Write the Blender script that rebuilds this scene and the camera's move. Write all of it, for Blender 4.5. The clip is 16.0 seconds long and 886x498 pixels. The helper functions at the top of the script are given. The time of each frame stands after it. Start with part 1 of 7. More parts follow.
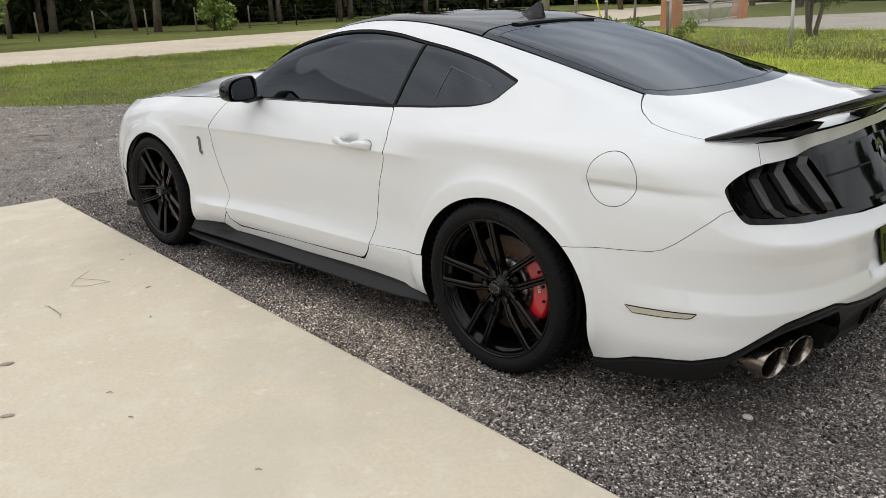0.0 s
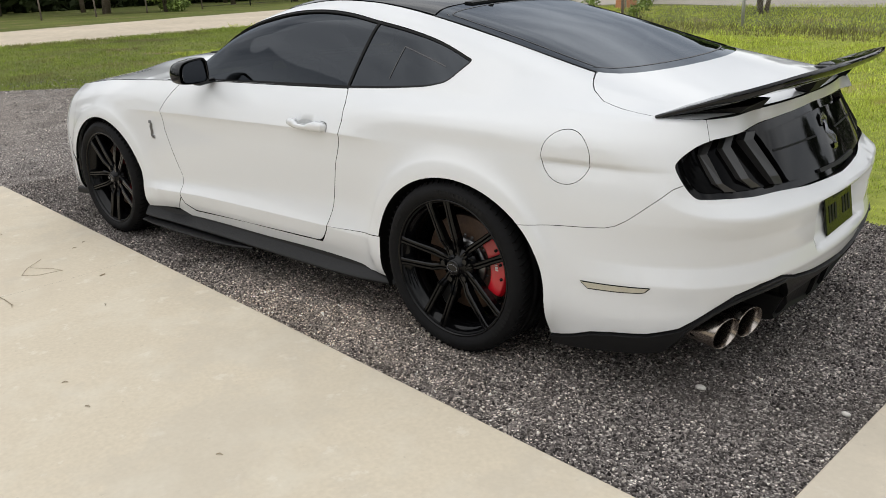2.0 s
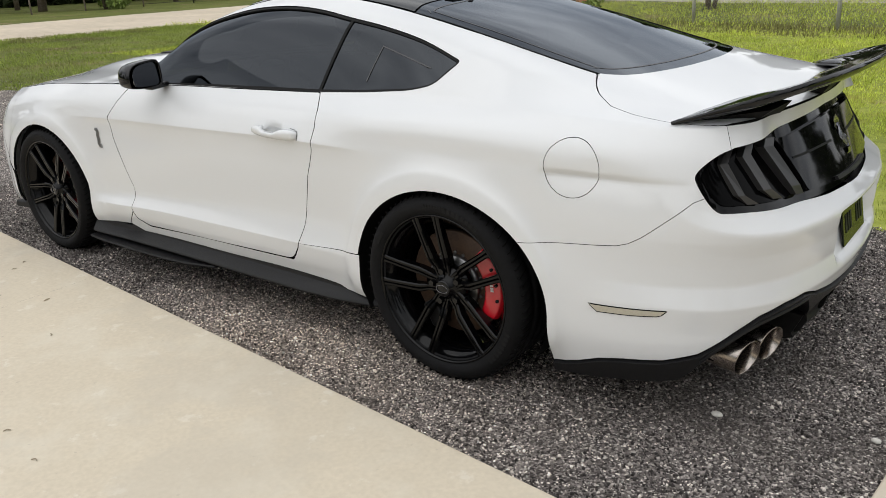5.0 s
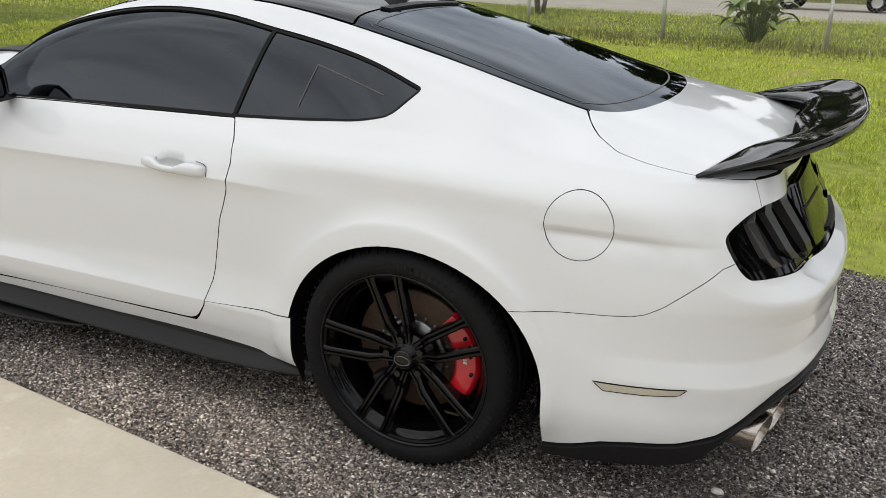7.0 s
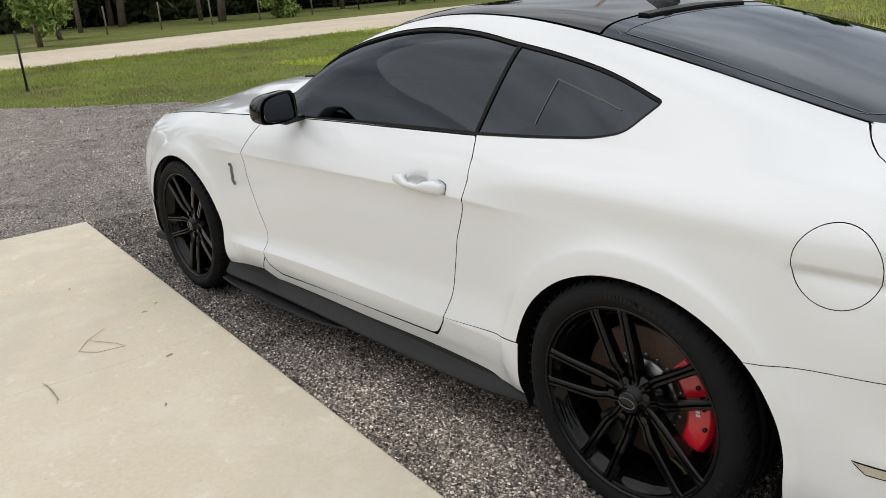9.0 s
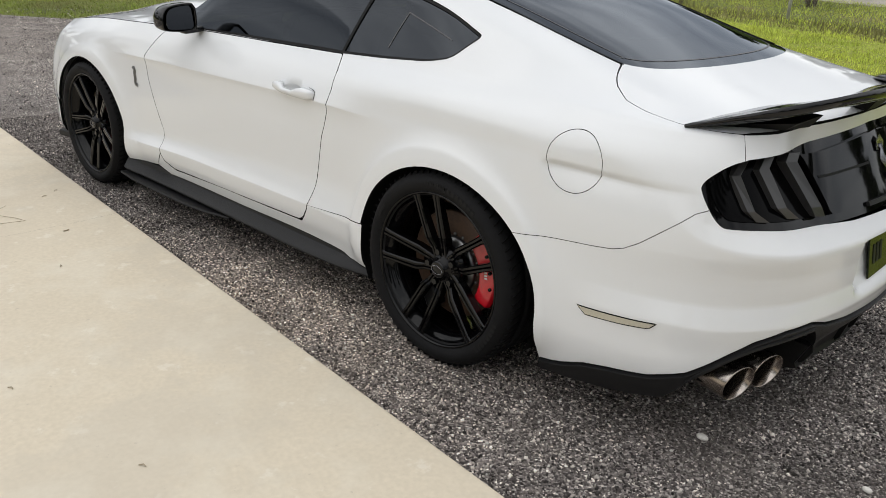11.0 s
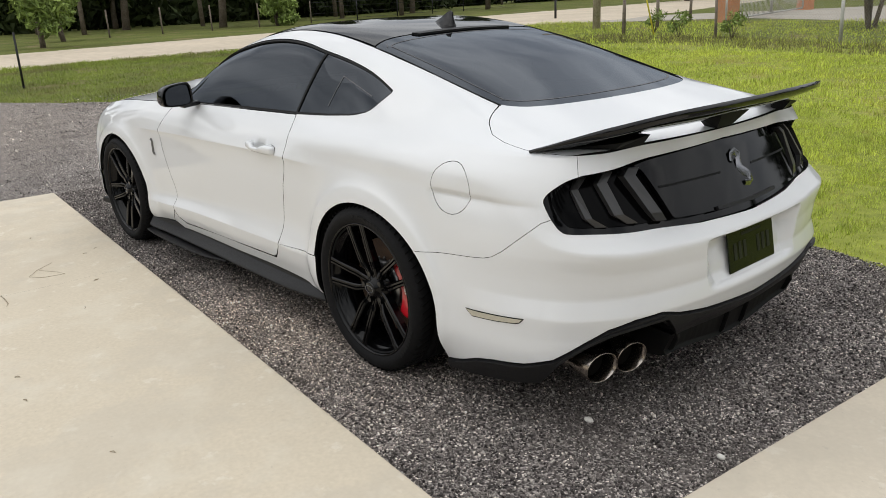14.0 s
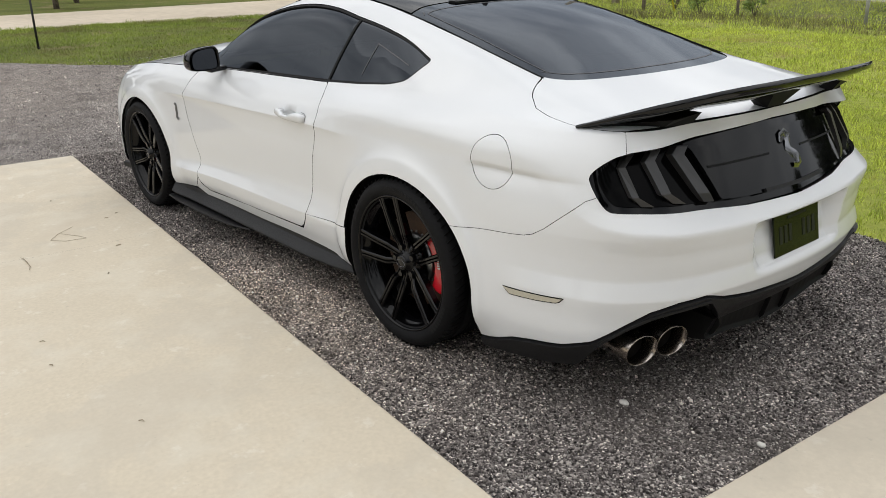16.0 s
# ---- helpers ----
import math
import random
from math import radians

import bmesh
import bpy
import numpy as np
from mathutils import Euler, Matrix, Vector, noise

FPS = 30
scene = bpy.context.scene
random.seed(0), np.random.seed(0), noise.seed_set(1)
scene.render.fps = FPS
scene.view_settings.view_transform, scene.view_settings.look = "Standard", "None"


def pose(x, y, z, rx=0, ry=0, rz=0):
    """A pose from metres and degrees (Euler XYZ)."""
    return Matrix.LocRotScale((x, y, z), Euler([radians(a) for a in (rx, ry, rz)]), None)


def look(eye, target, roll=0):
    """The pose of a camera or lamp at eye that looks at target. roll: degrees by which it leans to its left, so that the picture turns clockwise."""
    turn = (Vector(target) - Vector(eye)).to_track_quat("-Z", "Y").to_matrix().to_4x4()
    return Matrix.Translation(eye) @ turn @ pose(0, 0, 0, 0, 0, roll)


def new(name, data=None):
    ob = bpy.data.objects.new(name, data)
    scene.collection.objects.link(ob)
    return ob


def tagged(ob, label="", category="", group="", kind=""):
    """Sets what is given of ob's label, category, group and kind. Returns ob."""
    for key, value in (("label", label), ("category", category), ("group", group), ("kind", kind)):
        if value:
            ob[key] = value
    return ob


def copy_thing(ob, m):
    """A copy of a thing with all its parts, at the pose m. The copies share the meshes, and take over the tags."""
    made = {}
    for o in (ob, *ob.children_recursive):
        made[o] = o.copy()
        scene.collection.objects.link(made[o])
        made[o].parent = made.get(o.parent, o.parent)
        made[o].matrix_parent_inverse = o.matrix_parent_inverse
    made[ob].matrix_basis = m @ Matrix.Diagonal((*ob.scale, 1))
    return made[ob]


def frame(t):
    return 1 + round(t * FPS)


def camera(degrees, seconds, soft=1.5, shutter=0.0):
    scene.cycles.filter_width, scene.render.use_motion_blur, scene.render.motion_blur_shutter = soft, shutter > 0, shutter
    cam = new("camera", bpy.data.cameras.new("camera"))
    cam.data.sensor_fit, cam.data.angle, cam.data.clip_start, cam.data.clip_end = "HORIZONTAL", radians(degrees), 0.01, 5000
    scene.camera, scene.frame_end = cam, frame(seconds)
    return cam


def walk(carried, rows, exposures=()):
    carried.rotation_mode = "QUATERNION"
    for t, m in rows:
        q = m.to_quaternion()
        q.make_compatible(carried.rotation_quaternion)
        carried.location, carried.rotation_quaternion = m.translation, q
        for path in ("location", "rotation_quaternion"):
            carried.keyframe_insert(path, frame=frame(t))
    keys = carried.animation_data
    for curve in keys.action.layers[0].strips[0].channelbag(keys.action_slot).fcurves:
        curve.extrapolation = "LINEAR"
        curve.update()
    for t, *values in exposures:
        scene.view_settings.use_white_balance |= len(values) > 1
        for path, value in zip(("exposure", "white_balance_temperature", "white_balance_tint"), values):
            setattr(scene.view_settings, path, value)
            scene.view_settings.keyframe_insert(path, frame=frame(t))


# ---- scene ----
cam = camera(58.9, 16.0, soft=0.45)
PATH = [
    (0, (-1.859, 3.083, 1.411), (-0.516, 1.729, 0.806), -2.0),
    (0.5, (-1.886, 3.08, 1.463), (-0.642, 1.67, 0.782), -2.1),
    (1, (-1.879, 3.085, 1.462), (-0.673, 1.652, 0.758), -2.1),
    (1.5, (-1.883, 3.074, 1.418), (-0.65, 1.649, 0.749), -2.2),
    (2, (-1.879, 3.08, 1.411), (-0.617, 1.673, 0.757), -2.3),
    (2.5, (-1.874, 3.107, 1.458), (-0.597, 1.721, 0.789), -2.4),
    (3, (-1.851, 3.097, 1.455), (-0.562, 1.718, 0.793), -1.4),
    (3.2, (-1.841, 3.065, 1.396), (-0.533, 1.691, 0.761), -0.3),
    (5.3, (-1.474, 2.896, 1.406), (-0.32, 1.409, 0.73), -2.5),
    (5.5, (-1.378, 2.839, 1.448), (-0.191, 1.393, 0.741), -2.9),
    (6, (-1.186, 2.794, 1.426), (-0.022, 1.325, 0.728), -0.1),
    (6.5, (-1.017, 2.773, 1.451), (-0.21, 1.073, 0.772), 1.4),
    (7, (-0.962, 2.765, 1.451), (-0.18, 1.057, 0.767), 1.4),
    (7.5, (-0.994, 2.647, 1.444), (-0.004, 1.052, 0.756), -0.7),
    (8, (-1.037, 2.574, 1.423), (0.155, 1.122, 0.736), -1.7),
    (8.5, (-1.072, 2.494, 1.417), (0.29, 1.192, 0.747), -2.6),
    (9, (-1.107, 2.473, 1.437), (0.34, 1.25, 0.796), -4.1),
    (9.5, (-1.182, 2.48, 1.426), (0.166, 1.136, 0.814), -3.8),
    (10, (-1.331, 2.589, 1.43), (-0.169, 1.103, 0.765), 0.4),
    (10.2, (-1.397, 2.641, 1.405), (-0.271, 1.154, 0.683), 2.7),
    (12.3, (-2.195, 2.834, 1.45), (-0.717, 1.646, 0.816), 0.7),
    (12.5, (-2.252, 2.864, 1.48), (-0.763, 1.683, 0.857), 1.3),
    (13, (-2.357, 2.849, 1.477), (-0.994, 1.505, 0.897), 2.4),
    (13.5, (-2.416, 2.764, 1.505), (-1.068, 1.397, 0.943), 0.4),
    (14, (-2.467, 2.621, 1.462), (-1.013, 1.393, 0.847), -2.6),
    (14.5, (-2.449, 2.562, 1.452), (-0.958, 1.409, 0.782), -4.3),
    (15, (-2.423, 2.583, 1.465), (-0.964, 1.391, 0.794), -3.1),
    (15.5, (-2.387, 2.637, 1.48), (-0.949, 1.422, 0.805), -1.6),
    (16, (-2.351, 2.659, 1.451), (-0.9, 1.461, 0.772), -1.2),
]
walk(cam, [(t, look(eye, target, roll)) for t, eye, target, roll in PATH])


# ---- world ----
def build_world():
    w = bpy.data.worlds.new("overcast_sky")
    scene.world = w
    w.use_nodes = True
    nt = w.node_tree
    nt.nodes.clear()
    out = nt.nodes.new("ShaderNodeOutputWorld")
    bg = nt.nodes.new("ShaderNodeBackground")
    sky = nt.nodes.new("ShaderNodeTexSky")
    sky.sky_type, sky.sun_disc = "NISHITA", False
    sky.sun_elevation, sky.sun_rotation = radians(53), radians(200)
    co = nt.nodes.new("ShaderNodeTexCoord")
    mp = nt.nodes.new("ShaderNodeMapping")
    mp.inputs["Scale"].default_value = (1.0, 1.6, 3.2)
    nz = nt.nodes.new("ShaderNodeTexNoise")
    nz.inputs["Scale"].default_value, nz.inputs["Detail"].default_value = 2.4, 6.0
    nz.inputs["Roughness"].default_value = 0.55
    rp = nt.nodes.new("ShaderNodeValToRGB")
    rp.color_ramp.elements[0].position, rp.color_ramp.elements[0].color = 0.36, (4.2, 4.35, 4.6, 1)
    rp.color_ramp.elements[1].position, rp.color_ramp.elements[1].color = 0.66, (9.6, 9.6, 9.5, 1)
    mx = nt.nodes.new("ShaderNodeMixRGB")
    mx.inputs[0].default_value = 0.9
    nt.links.new(co.outputs["Generated"], mp.inputs[0])
    nt.links.new(mp.outputs[0], nz.inputs["Vector"])
    nt.links.new(nz.outputs["Fac"], rp.inputs[0])
    nt.links.new(sky.outputs[0], mx.inputs[1])
    nt.links.new(rp.outputs[0], mx.inputs[2])
    # an overcast sky is brighter overhead than at the horizon
    sep, lift, dim = nt.nodes.new("ShaderNodeSeparateXYZ"), nt.nodes.new("ShaderNodeMapRange"), nt.nodes.new("ShaderNodeMixRGB")
    nt.links.new(co.outputs["Generated"], sep.inputs[0])
    lift.inputs["From Min"].default_value, lift.inputs["From Max"].default_value = 0.0, 1.0
    lift.inputs["To Min"].default_value, lift.inputs["To Max"].default_value = 0.74, 1.18
    nt.links.new(sep.outputs["Z"], lift.inputs[0])
    dim.blend_type, dim.inputs[0].default_value = "MULTIPLY", 1.0
    nt.links.new(mx.outputs[0], dim.inputs[1])
    nt.links.new(lift.outputs[0], dim.inputs[2])
    nt.links.new(dim.outputs[0], bg.inputs[0])
    bg.inputs[1].default_value = 0.156
    nt.links.new(bg.outputs[0], out.inputs[0])


build_world()
sun = new("sun", bpy.data.lights.new("sun", "SUN"))
sun.data.energy, sun.data.angle, sun.data.color = 0.73, radians(80), (1.0, 0.97, 0.93)
sun.matrix_world = look((3.5, 9, 13), (0, 0, 0))


# ---- materials ----
def mat(name, base, rough=0.5, metal=0.0, coat=0.0, vary=0.0, scale=30.0, bump=0.0, bump_scale=200.0, spec=0.5, second=None, blotch=3.0, island=0.0):
    """A principled material with variation at two scales, a fine bump, and an optional shift of tone per piece."""
    m = bpy.data.materials.new(name)
    m.use_nodes = True
    nt = m.node_tree
    b = nt.nodes["Principled BSDF"]
    b.inputs["Base Color"].default_value = (*base, 1)
    b.inputs["Roughness"].default_value, b.inputs["Metallic"].default_value = rough, metal
    b.inputs["Specular IOR Level"].default_value = spec
    b.inputs["Coat Weight"].default_value, b.inputs["Coat Roughness"].default_value = coat, 0.03
    co = nt.nodes.new("ShaderNodeTexCoord")
    last = None
    if vary or second:
        n1, n2 = nt.nodes.new("ShaderNodeTexNoise"), nt.nodes.new("ShaderNodeTexNoise")
        n1.inputs["Scale"].default_value, n1.inputs["Detail"].default_value = scale, 8
        n2.inputs["Scale"].default_value, n2.inputs["Detail"].default_value = blotch, 5
        nt.links.new(co.outputs["Object"], n1.inputs["Vector"])
        nt.links.new(co.outputs["Object"], n2.inputs["Vector"])
        mean = nt.nodes.new("ShaderNodeMath")
        mean.operation = "MULTIPLY_ADD"
        mean.inputs[1].default_value = 0.5
        half = nt.nodes.new("ShaderNodeMath")
        half.operation = "MULTIPLY"
        half.inputs[1].default_value = 0.5
        nt.links.new(n2.outputs[0], half.inputs[0])
        nt.links.new(n1.outputs[0], mean.inputs[0])
        nt.links.new(half.outputs[0], mean.inputs[2])
        ramp = nt.nodes.new("ShaderNodeValToRGB")
        lo = second or tuple(c * (1 - vary) for c in base)
        hi = base if second else tuple(min(1, c * (1 + vary)) for c in base)
        ramp.color_ramp.elements[0].position, ramp.color_ramp.elements[1].position = 0.36, 0.64
        ramp.color_ramp.elements[0].color, ramp.color_ramp.elements[1].color = (*lo, 1), (*hi, 1)
        nt.links.new(mean.outputs[0], ramp.inputs[0])
        last = ramp.outputs[0]
        if island:
            geo = nt.nodes.new("ShaderNodeNewGeometry")
            mr = nt.nodes.new("ShaderNodeMapRange")
            mr.inputs["To Min"].default_value, mr.inputs["To Max"].default_value = 1 - island, 1 + island
            nt.links.new(geo.outputs["Random Per Island"], mr.inputs[0])
            mul = nt.nodes.new("ShaderNodeMixRGB")
            mul.blend_type, mul.inputs[0].default_value = "MULTIPLY", 1.0
            nt.links.new(last, mul.inputs[1])
            nt.links.new(mr.outputs[0], mul.inputs[2])
            last = mul.outputs[0]
        nt.links.new(last, b.inputs["Base Color"])
    if bump:
        nb, bp = nt.nodes.new("ShaderNodeTexNoise"), nt.nodes.new("ShaderNodeBump")
        nb.inputs["Scale"].default_value, nb.inputs["Detail"].default_value = bump_scale, 6
        nt.links.new(co.outputs["Object"], nb.inputs["Vector"])
        bp.inputs["Strength"].default_value, bp.inputs["Distance"].default_value = bump, 0.01
        nt.links.new(nb.outputs[0], bp.inputs["Height"])
        nt.links.new(bp.outputs[0], b.inputs["Normal"])
    return m


def tinted_glass(name, through_colour):
    """Dark film on glass: it lets a little light through and mirrors the sky by Fresnel."""
    m = bpy.data.materials.new(name)
    m.use_nodes = True
    nt = m.node_tree
    nt.nodes.clear()
    out, mix = nt.nodes.new("ShaderNodeOutputMaterial"), nt.nodes.new("ShaderNodeMixShader")
    tr, gl, fr = nt.nodes.new("ShaderNodeBsdfTransparent"), nt.nodes.new("ShaderNodeBsdfGlossy"), nt.nodes.new("ShaderNodeFresnel")
    tr.inputs[0].default_value = (*through_colour, 1)
    gl.inputs["Color"].default_value = (0.70, 0.755, 0.83, 1)
    gl.inputs["Roughness"].default_value = 0.015
    fr.inputs[0].default_value = 1.62
    nt.links.new(fr.outputs[0], mix.inputs[0])
    nt.links.new(tr.outputs[0], mix.inputs[1])
    nt.links.new(gl.outputs[0], mix.inputs[2])
    nt.links.new(mix.outputs[0], out.inputs[0])
    return m


PAINT = mat("white_paint", (0.728, 0.738, 0.745), 0.5, spec=0.3, coat=1.0, vary=0.012, scale=900, blotch=1.2)
BLACK_GLOSS = mat("gloss_black", (0.004, 0.004, 0.0045), 0.05, spec=0.36, vary=0.2, scale=60)
BLACK_SATIN = mat("satin_black_plastic", (0.0085, 0.0085, 0.0092), 0.5, spec=0.3, vary=0.15, scale=300, bump=0.08, bump_scale=900)
BLACK_TRIM = mat("black_rubber_trim", (0.006, 0.006, 0.006), 0.55, spec=0.15, vary=0.2, scale=80)
UNDER = mat("underbody_black", (0.006, 0.006, 0.006), 0.9, spec=0.1, vary=0.2, scale=20)
RUBBER = mat("tyre_rubber", (0.0062, 0.0062, 0.0068), 0.72, spec=0.18, vary=0.22, scale=60, bump=0.15, bump_scale=500)
PANEL = mat("gloss_black_panel", (0.003, 0.003, 0.0034), 0.05, spec=0.22, vary=0.2, scale=60)
FAINT = mat("faint_frame_line", (0.075, 0.075, 0.078), 0.5, spec=0.4, vary=0.1)
RUBBER_PRINT = mat("tyre_lettering", (0.0095, 0.0095, 0.0095), 0.7, spec=0.2, vary=0.1)
WHEEL = mat("wheel_gloss_black", (0.002, 0.002, 0.0024), 0.10, spec=0.24, vary=0.2, scale=90)
CALIPER = mat("caliper_red", (0.50, 0.006, 0.016), 0.28, coat=0.8, vary=0.1, scale=80)
DISC = mat("brake_disc_steel", (0.085, 0.05, 0.03), 0.6, metal=0.4, second=(0.05, 0.03, 0.02), scale=120, blotch=14)
STEEL = mat("bare_steel", (0.22, 0.22, 0.22), 0.35, metal=1.0, vary=0.1, scale=100)
CHROME = mat("exhaust_steel", (0.42, 0.385, 0.35), 0.22, metal=1.0, second=(0.28, 0.24, 0.21), scale=30, blotch=9)
SOOT = mat("exhaust_soot", (0.006, 0.0055, 0.005), 0.9, spec=0.1, vary=0.3, scale=70)
BADGE = mat("badge_chrome", (0.26, 0.26, 0.27), 0.2, metal=1.0, vary=0.05)
MARKER = mat("smoked_amber_lens", (0.50, 0.47, 0.37), 0.2, coat=1.0, vary=0.1, scale=200, second=(0.42, 0.39, 0.31))
LAMP_LENS = mat("smoked_lamp_lens", (0.0018, 0.0018, 0.002), 0.12, spec=0.05, vary=0.1)
LAMP_BAR = mat("smoked_lamp_bar", (0.032, 0.0315, 0.032), 0.3, spec=0.5, vary=0.1)
GLASS = tinted_glass("tinted_glass", (0.018, 0.018, 0.02))
FRIT = mat("glass_black_edge", (0.012, 0.012, 0.013), 0.07, coat=1.0, vary=0.05)
MIRROR = mat("mirror_glass", (0.42, 0.43, 0.45), 0.02, metal=1.0)
CABIN = mat("cabin_black_vinyl", (0.02, 0.02, 0.021), 0.6, vary=0.2, scale=100)
PLATE = mat("plate_smoked_cover", (0.012, 0.015, 0.008), 0.12, spec=0.13, coat=0.0, vary=0.25, scale=30)
PLATE_BAR = mat("plate_dim_print", (0.034, 0.038, 0.024), 0.6, spec=0.05, vary=0.1)


# ---- mesh tools ----
from mathutils.geometry import delaunay_2d_cdt


def finish(name, bm, material, parent=None, label="", smooth=True):
    me = bpy.data.meshes.new(name)
    bmesh.ops.recalc_face_normals(bm, faces=bm.faces)
    bm.to_mesh(me)
    bm.free()
    me.materials.append(material)
    if smooth:
        me.shade_smooth()
    ob = new(name, me)
    if parent is not None:
        ob.parent = parent
    if label:
        tagged(ob, label)
    return ob


def part(name, bm, material, parent, label="", smooth=True):
    return finish(name, bm, material, parent, label, smooth)


def thing(name, label, category, group="", kind="", at=(0, 0, 0)):
    ob = new(name)
    ob.empty_display_size = 0.1
    ob.location = at
    return tagged(ob, label, category, group, kind)


def soften(ob, width=0.004, segments=2, angle=35):
    mod = ob.modifiers.new("bevel", "BEVEL")
    mod.width, mod.segments, mod.limit_method, mod.angle_limit = width, segments, "ANGLE", radians(angle)
    mod.harden_normals = True
    return ob


def add_box(bm, size, centre, turn=None):
    m = Matrix.Translation(centre) @ (turn or Matrix()) @ Matrix.Diagonal((*size, 1))
    return bmesh.ops.create_cube(bm, size=1, matrix=m)["verts"]


def add_tube(bm, a, b, r0, r1=None, sides=12, caps=True):
    a, b = Vector(a), Vector(b)
    turn = (b - a).to_track_quat("Z", "Y").to_matrix().to_4x4()
    m = Matrix.Translation((a + b) / 2) @ turn
    return bmesh.ops.create_cone(bm, cap_ends=caps, segments=sides, radius1=r0, radius2=r0 if r1 is None else r1, depth=(b - a).length, matrix=m)["verts"]


def curve(knots):
    """A smooth monotone curve through (x, y) knots; returns a function for numbers or arrays."""
    xs, ys = np.array(knots, float).T
    h, d = np.diff(xs), np.diff(ys) / np.diff(xs)
    m = np.empty(len(xs))
    m[0], m[-1] = d[0], d[-1]
    for i in range(1, len(xs) - 1):
        if d[i - 1] * d[i] <= 0:
            m[i] = 0
        else:
            w1, w2 = 2 * h[i] + h[i - 1], h[i] + 2 * h[i - 1]
            m[i] = (w1 + w2) / (w1 / d[i - 1] + w2 / d[i])

    def f(x):
        x = np.clip(x, xs[0], xs[-1])
        i = np.clip(np.searchsorted(xs, x) - 1, 0, len(xs) - 2)
        t = (x - xs[i]) / h[i]
        return ((1 + 2 * t) * (1 - t) ** 2 * ys[i] + t * (1 - t) ** 2 * h[i] * m[i] + t * t * (3 - 2 * t) * ys[i + 1] + t * t * (t - 1) * h[i] * m[i + 1])

    return f


def flow(knots):
    """A rounder curve (natural spline feel) through knots: Catmull-Rom on uneven knots."""
    xs, ys = np.array(knots, float).T
    m = np.gradient(ys, xs)

    def f(x):
        x = np.clip(x, xs[0], xs[-1])
        i = np.clip(np.searchsorted(xs, x) - 1, 0, len(xs) - 2)
        h = xs[i + 1] - xs[i]
        t = (x - xs[i]) / h
        return ((1 + 2 * t) * (1 - t) ** 2 * ys[i] + t * (1 - t) ** 2 * h * m[i] + t * t * (3 - 2 * t) * ys[i + 1] + t * t * (t - 1) * h * m[i + 1])

    return f


def rounded(points, radii, step=0.015):
    """A closed outline: corners of a polygon rounded by the radii, then cut into short steps."""
    pts = [Vector(p) for p in points]
    out = []
    n = len(pts)
    for i, p in enumerate(pts):
        r = radii[i] if not isinstance(radii, (int, float)) else radii
        a, b = (pts[i - 1] - p), (pts[(i + 1) % n] - p)
        k = min(r, a.length * 0.49, b.length * 0.49)
        if k < 1e-4:
            out.append(p)
            continue
        p0, p1 = p + a.normalized() * k, p + b.normalized() * k
        for j in range(7):
            t = j / 6
            out.append(p0 * (1 - t) ** 2 + p * 2 * t * (1 - t) + p1 * t * t)
    return resample(out, step)


def resample(pts, step, closed=True):
    out = []
    n = len(pts)
    for i in range(n if closed else n - 1):
        a, b = Vector(pts[i]), Vector(pts[(i + 1) % n])
        k = max(1, int(math.ceil((b - a).length / step)))
        out += [a.lerp(b, j / k) for j in range(k)]
    if not closed:
        out.append(Vector(pts[-1]))
    clean = [out[0]]
    for p in out[1:]:
        if (p - clean[-1]).length > 1e-4:
            clean.append(p)
    if closed and (clean[-1] - clean[0]).length < 1e-4:
        clean.pop()
    return clean


def shrink(poly, gap):
    """An outline moved inwards by gap."""
    n = len(poly)
    area = sum(poly[i].x * poly[(i + 1) % n].y - poly[(i + 1) % n].x * poly[i].y for i in range(n))
    sign = 1 if area > 0 else -1
    out = []
    for i in range(n):
        d = poly[(i + 1) % n] - poly[i - 1]
        if d.length < 1e-9:
            out.append(poly[i].copy())
            continue
        d.normalize()
        out.append(poly[i] + Vector((-d.y, d.x)) * gap * sign)
    return out


def inside(px, py, poly):
    """Which of the points lie inside the outline (even-odd rule)."""
    x, y = np.array([p.x for p in poly]), np.array([p.y for p in poly])
    x2, y2 = np.roll(x, -1), np.roll(y, -1)
    hit = np.zeros(len(px), bool)
    for i in range(len(x)):
        if y[i] == y2[i]:
            continue
        cross = ((y[i] > py) != (y2[i] > py)) & (px < (x2[i] - x[i]) * (py - y[i]) / (y2[i] - y[i]) + x[i])
        hit ^= cross
    return hit


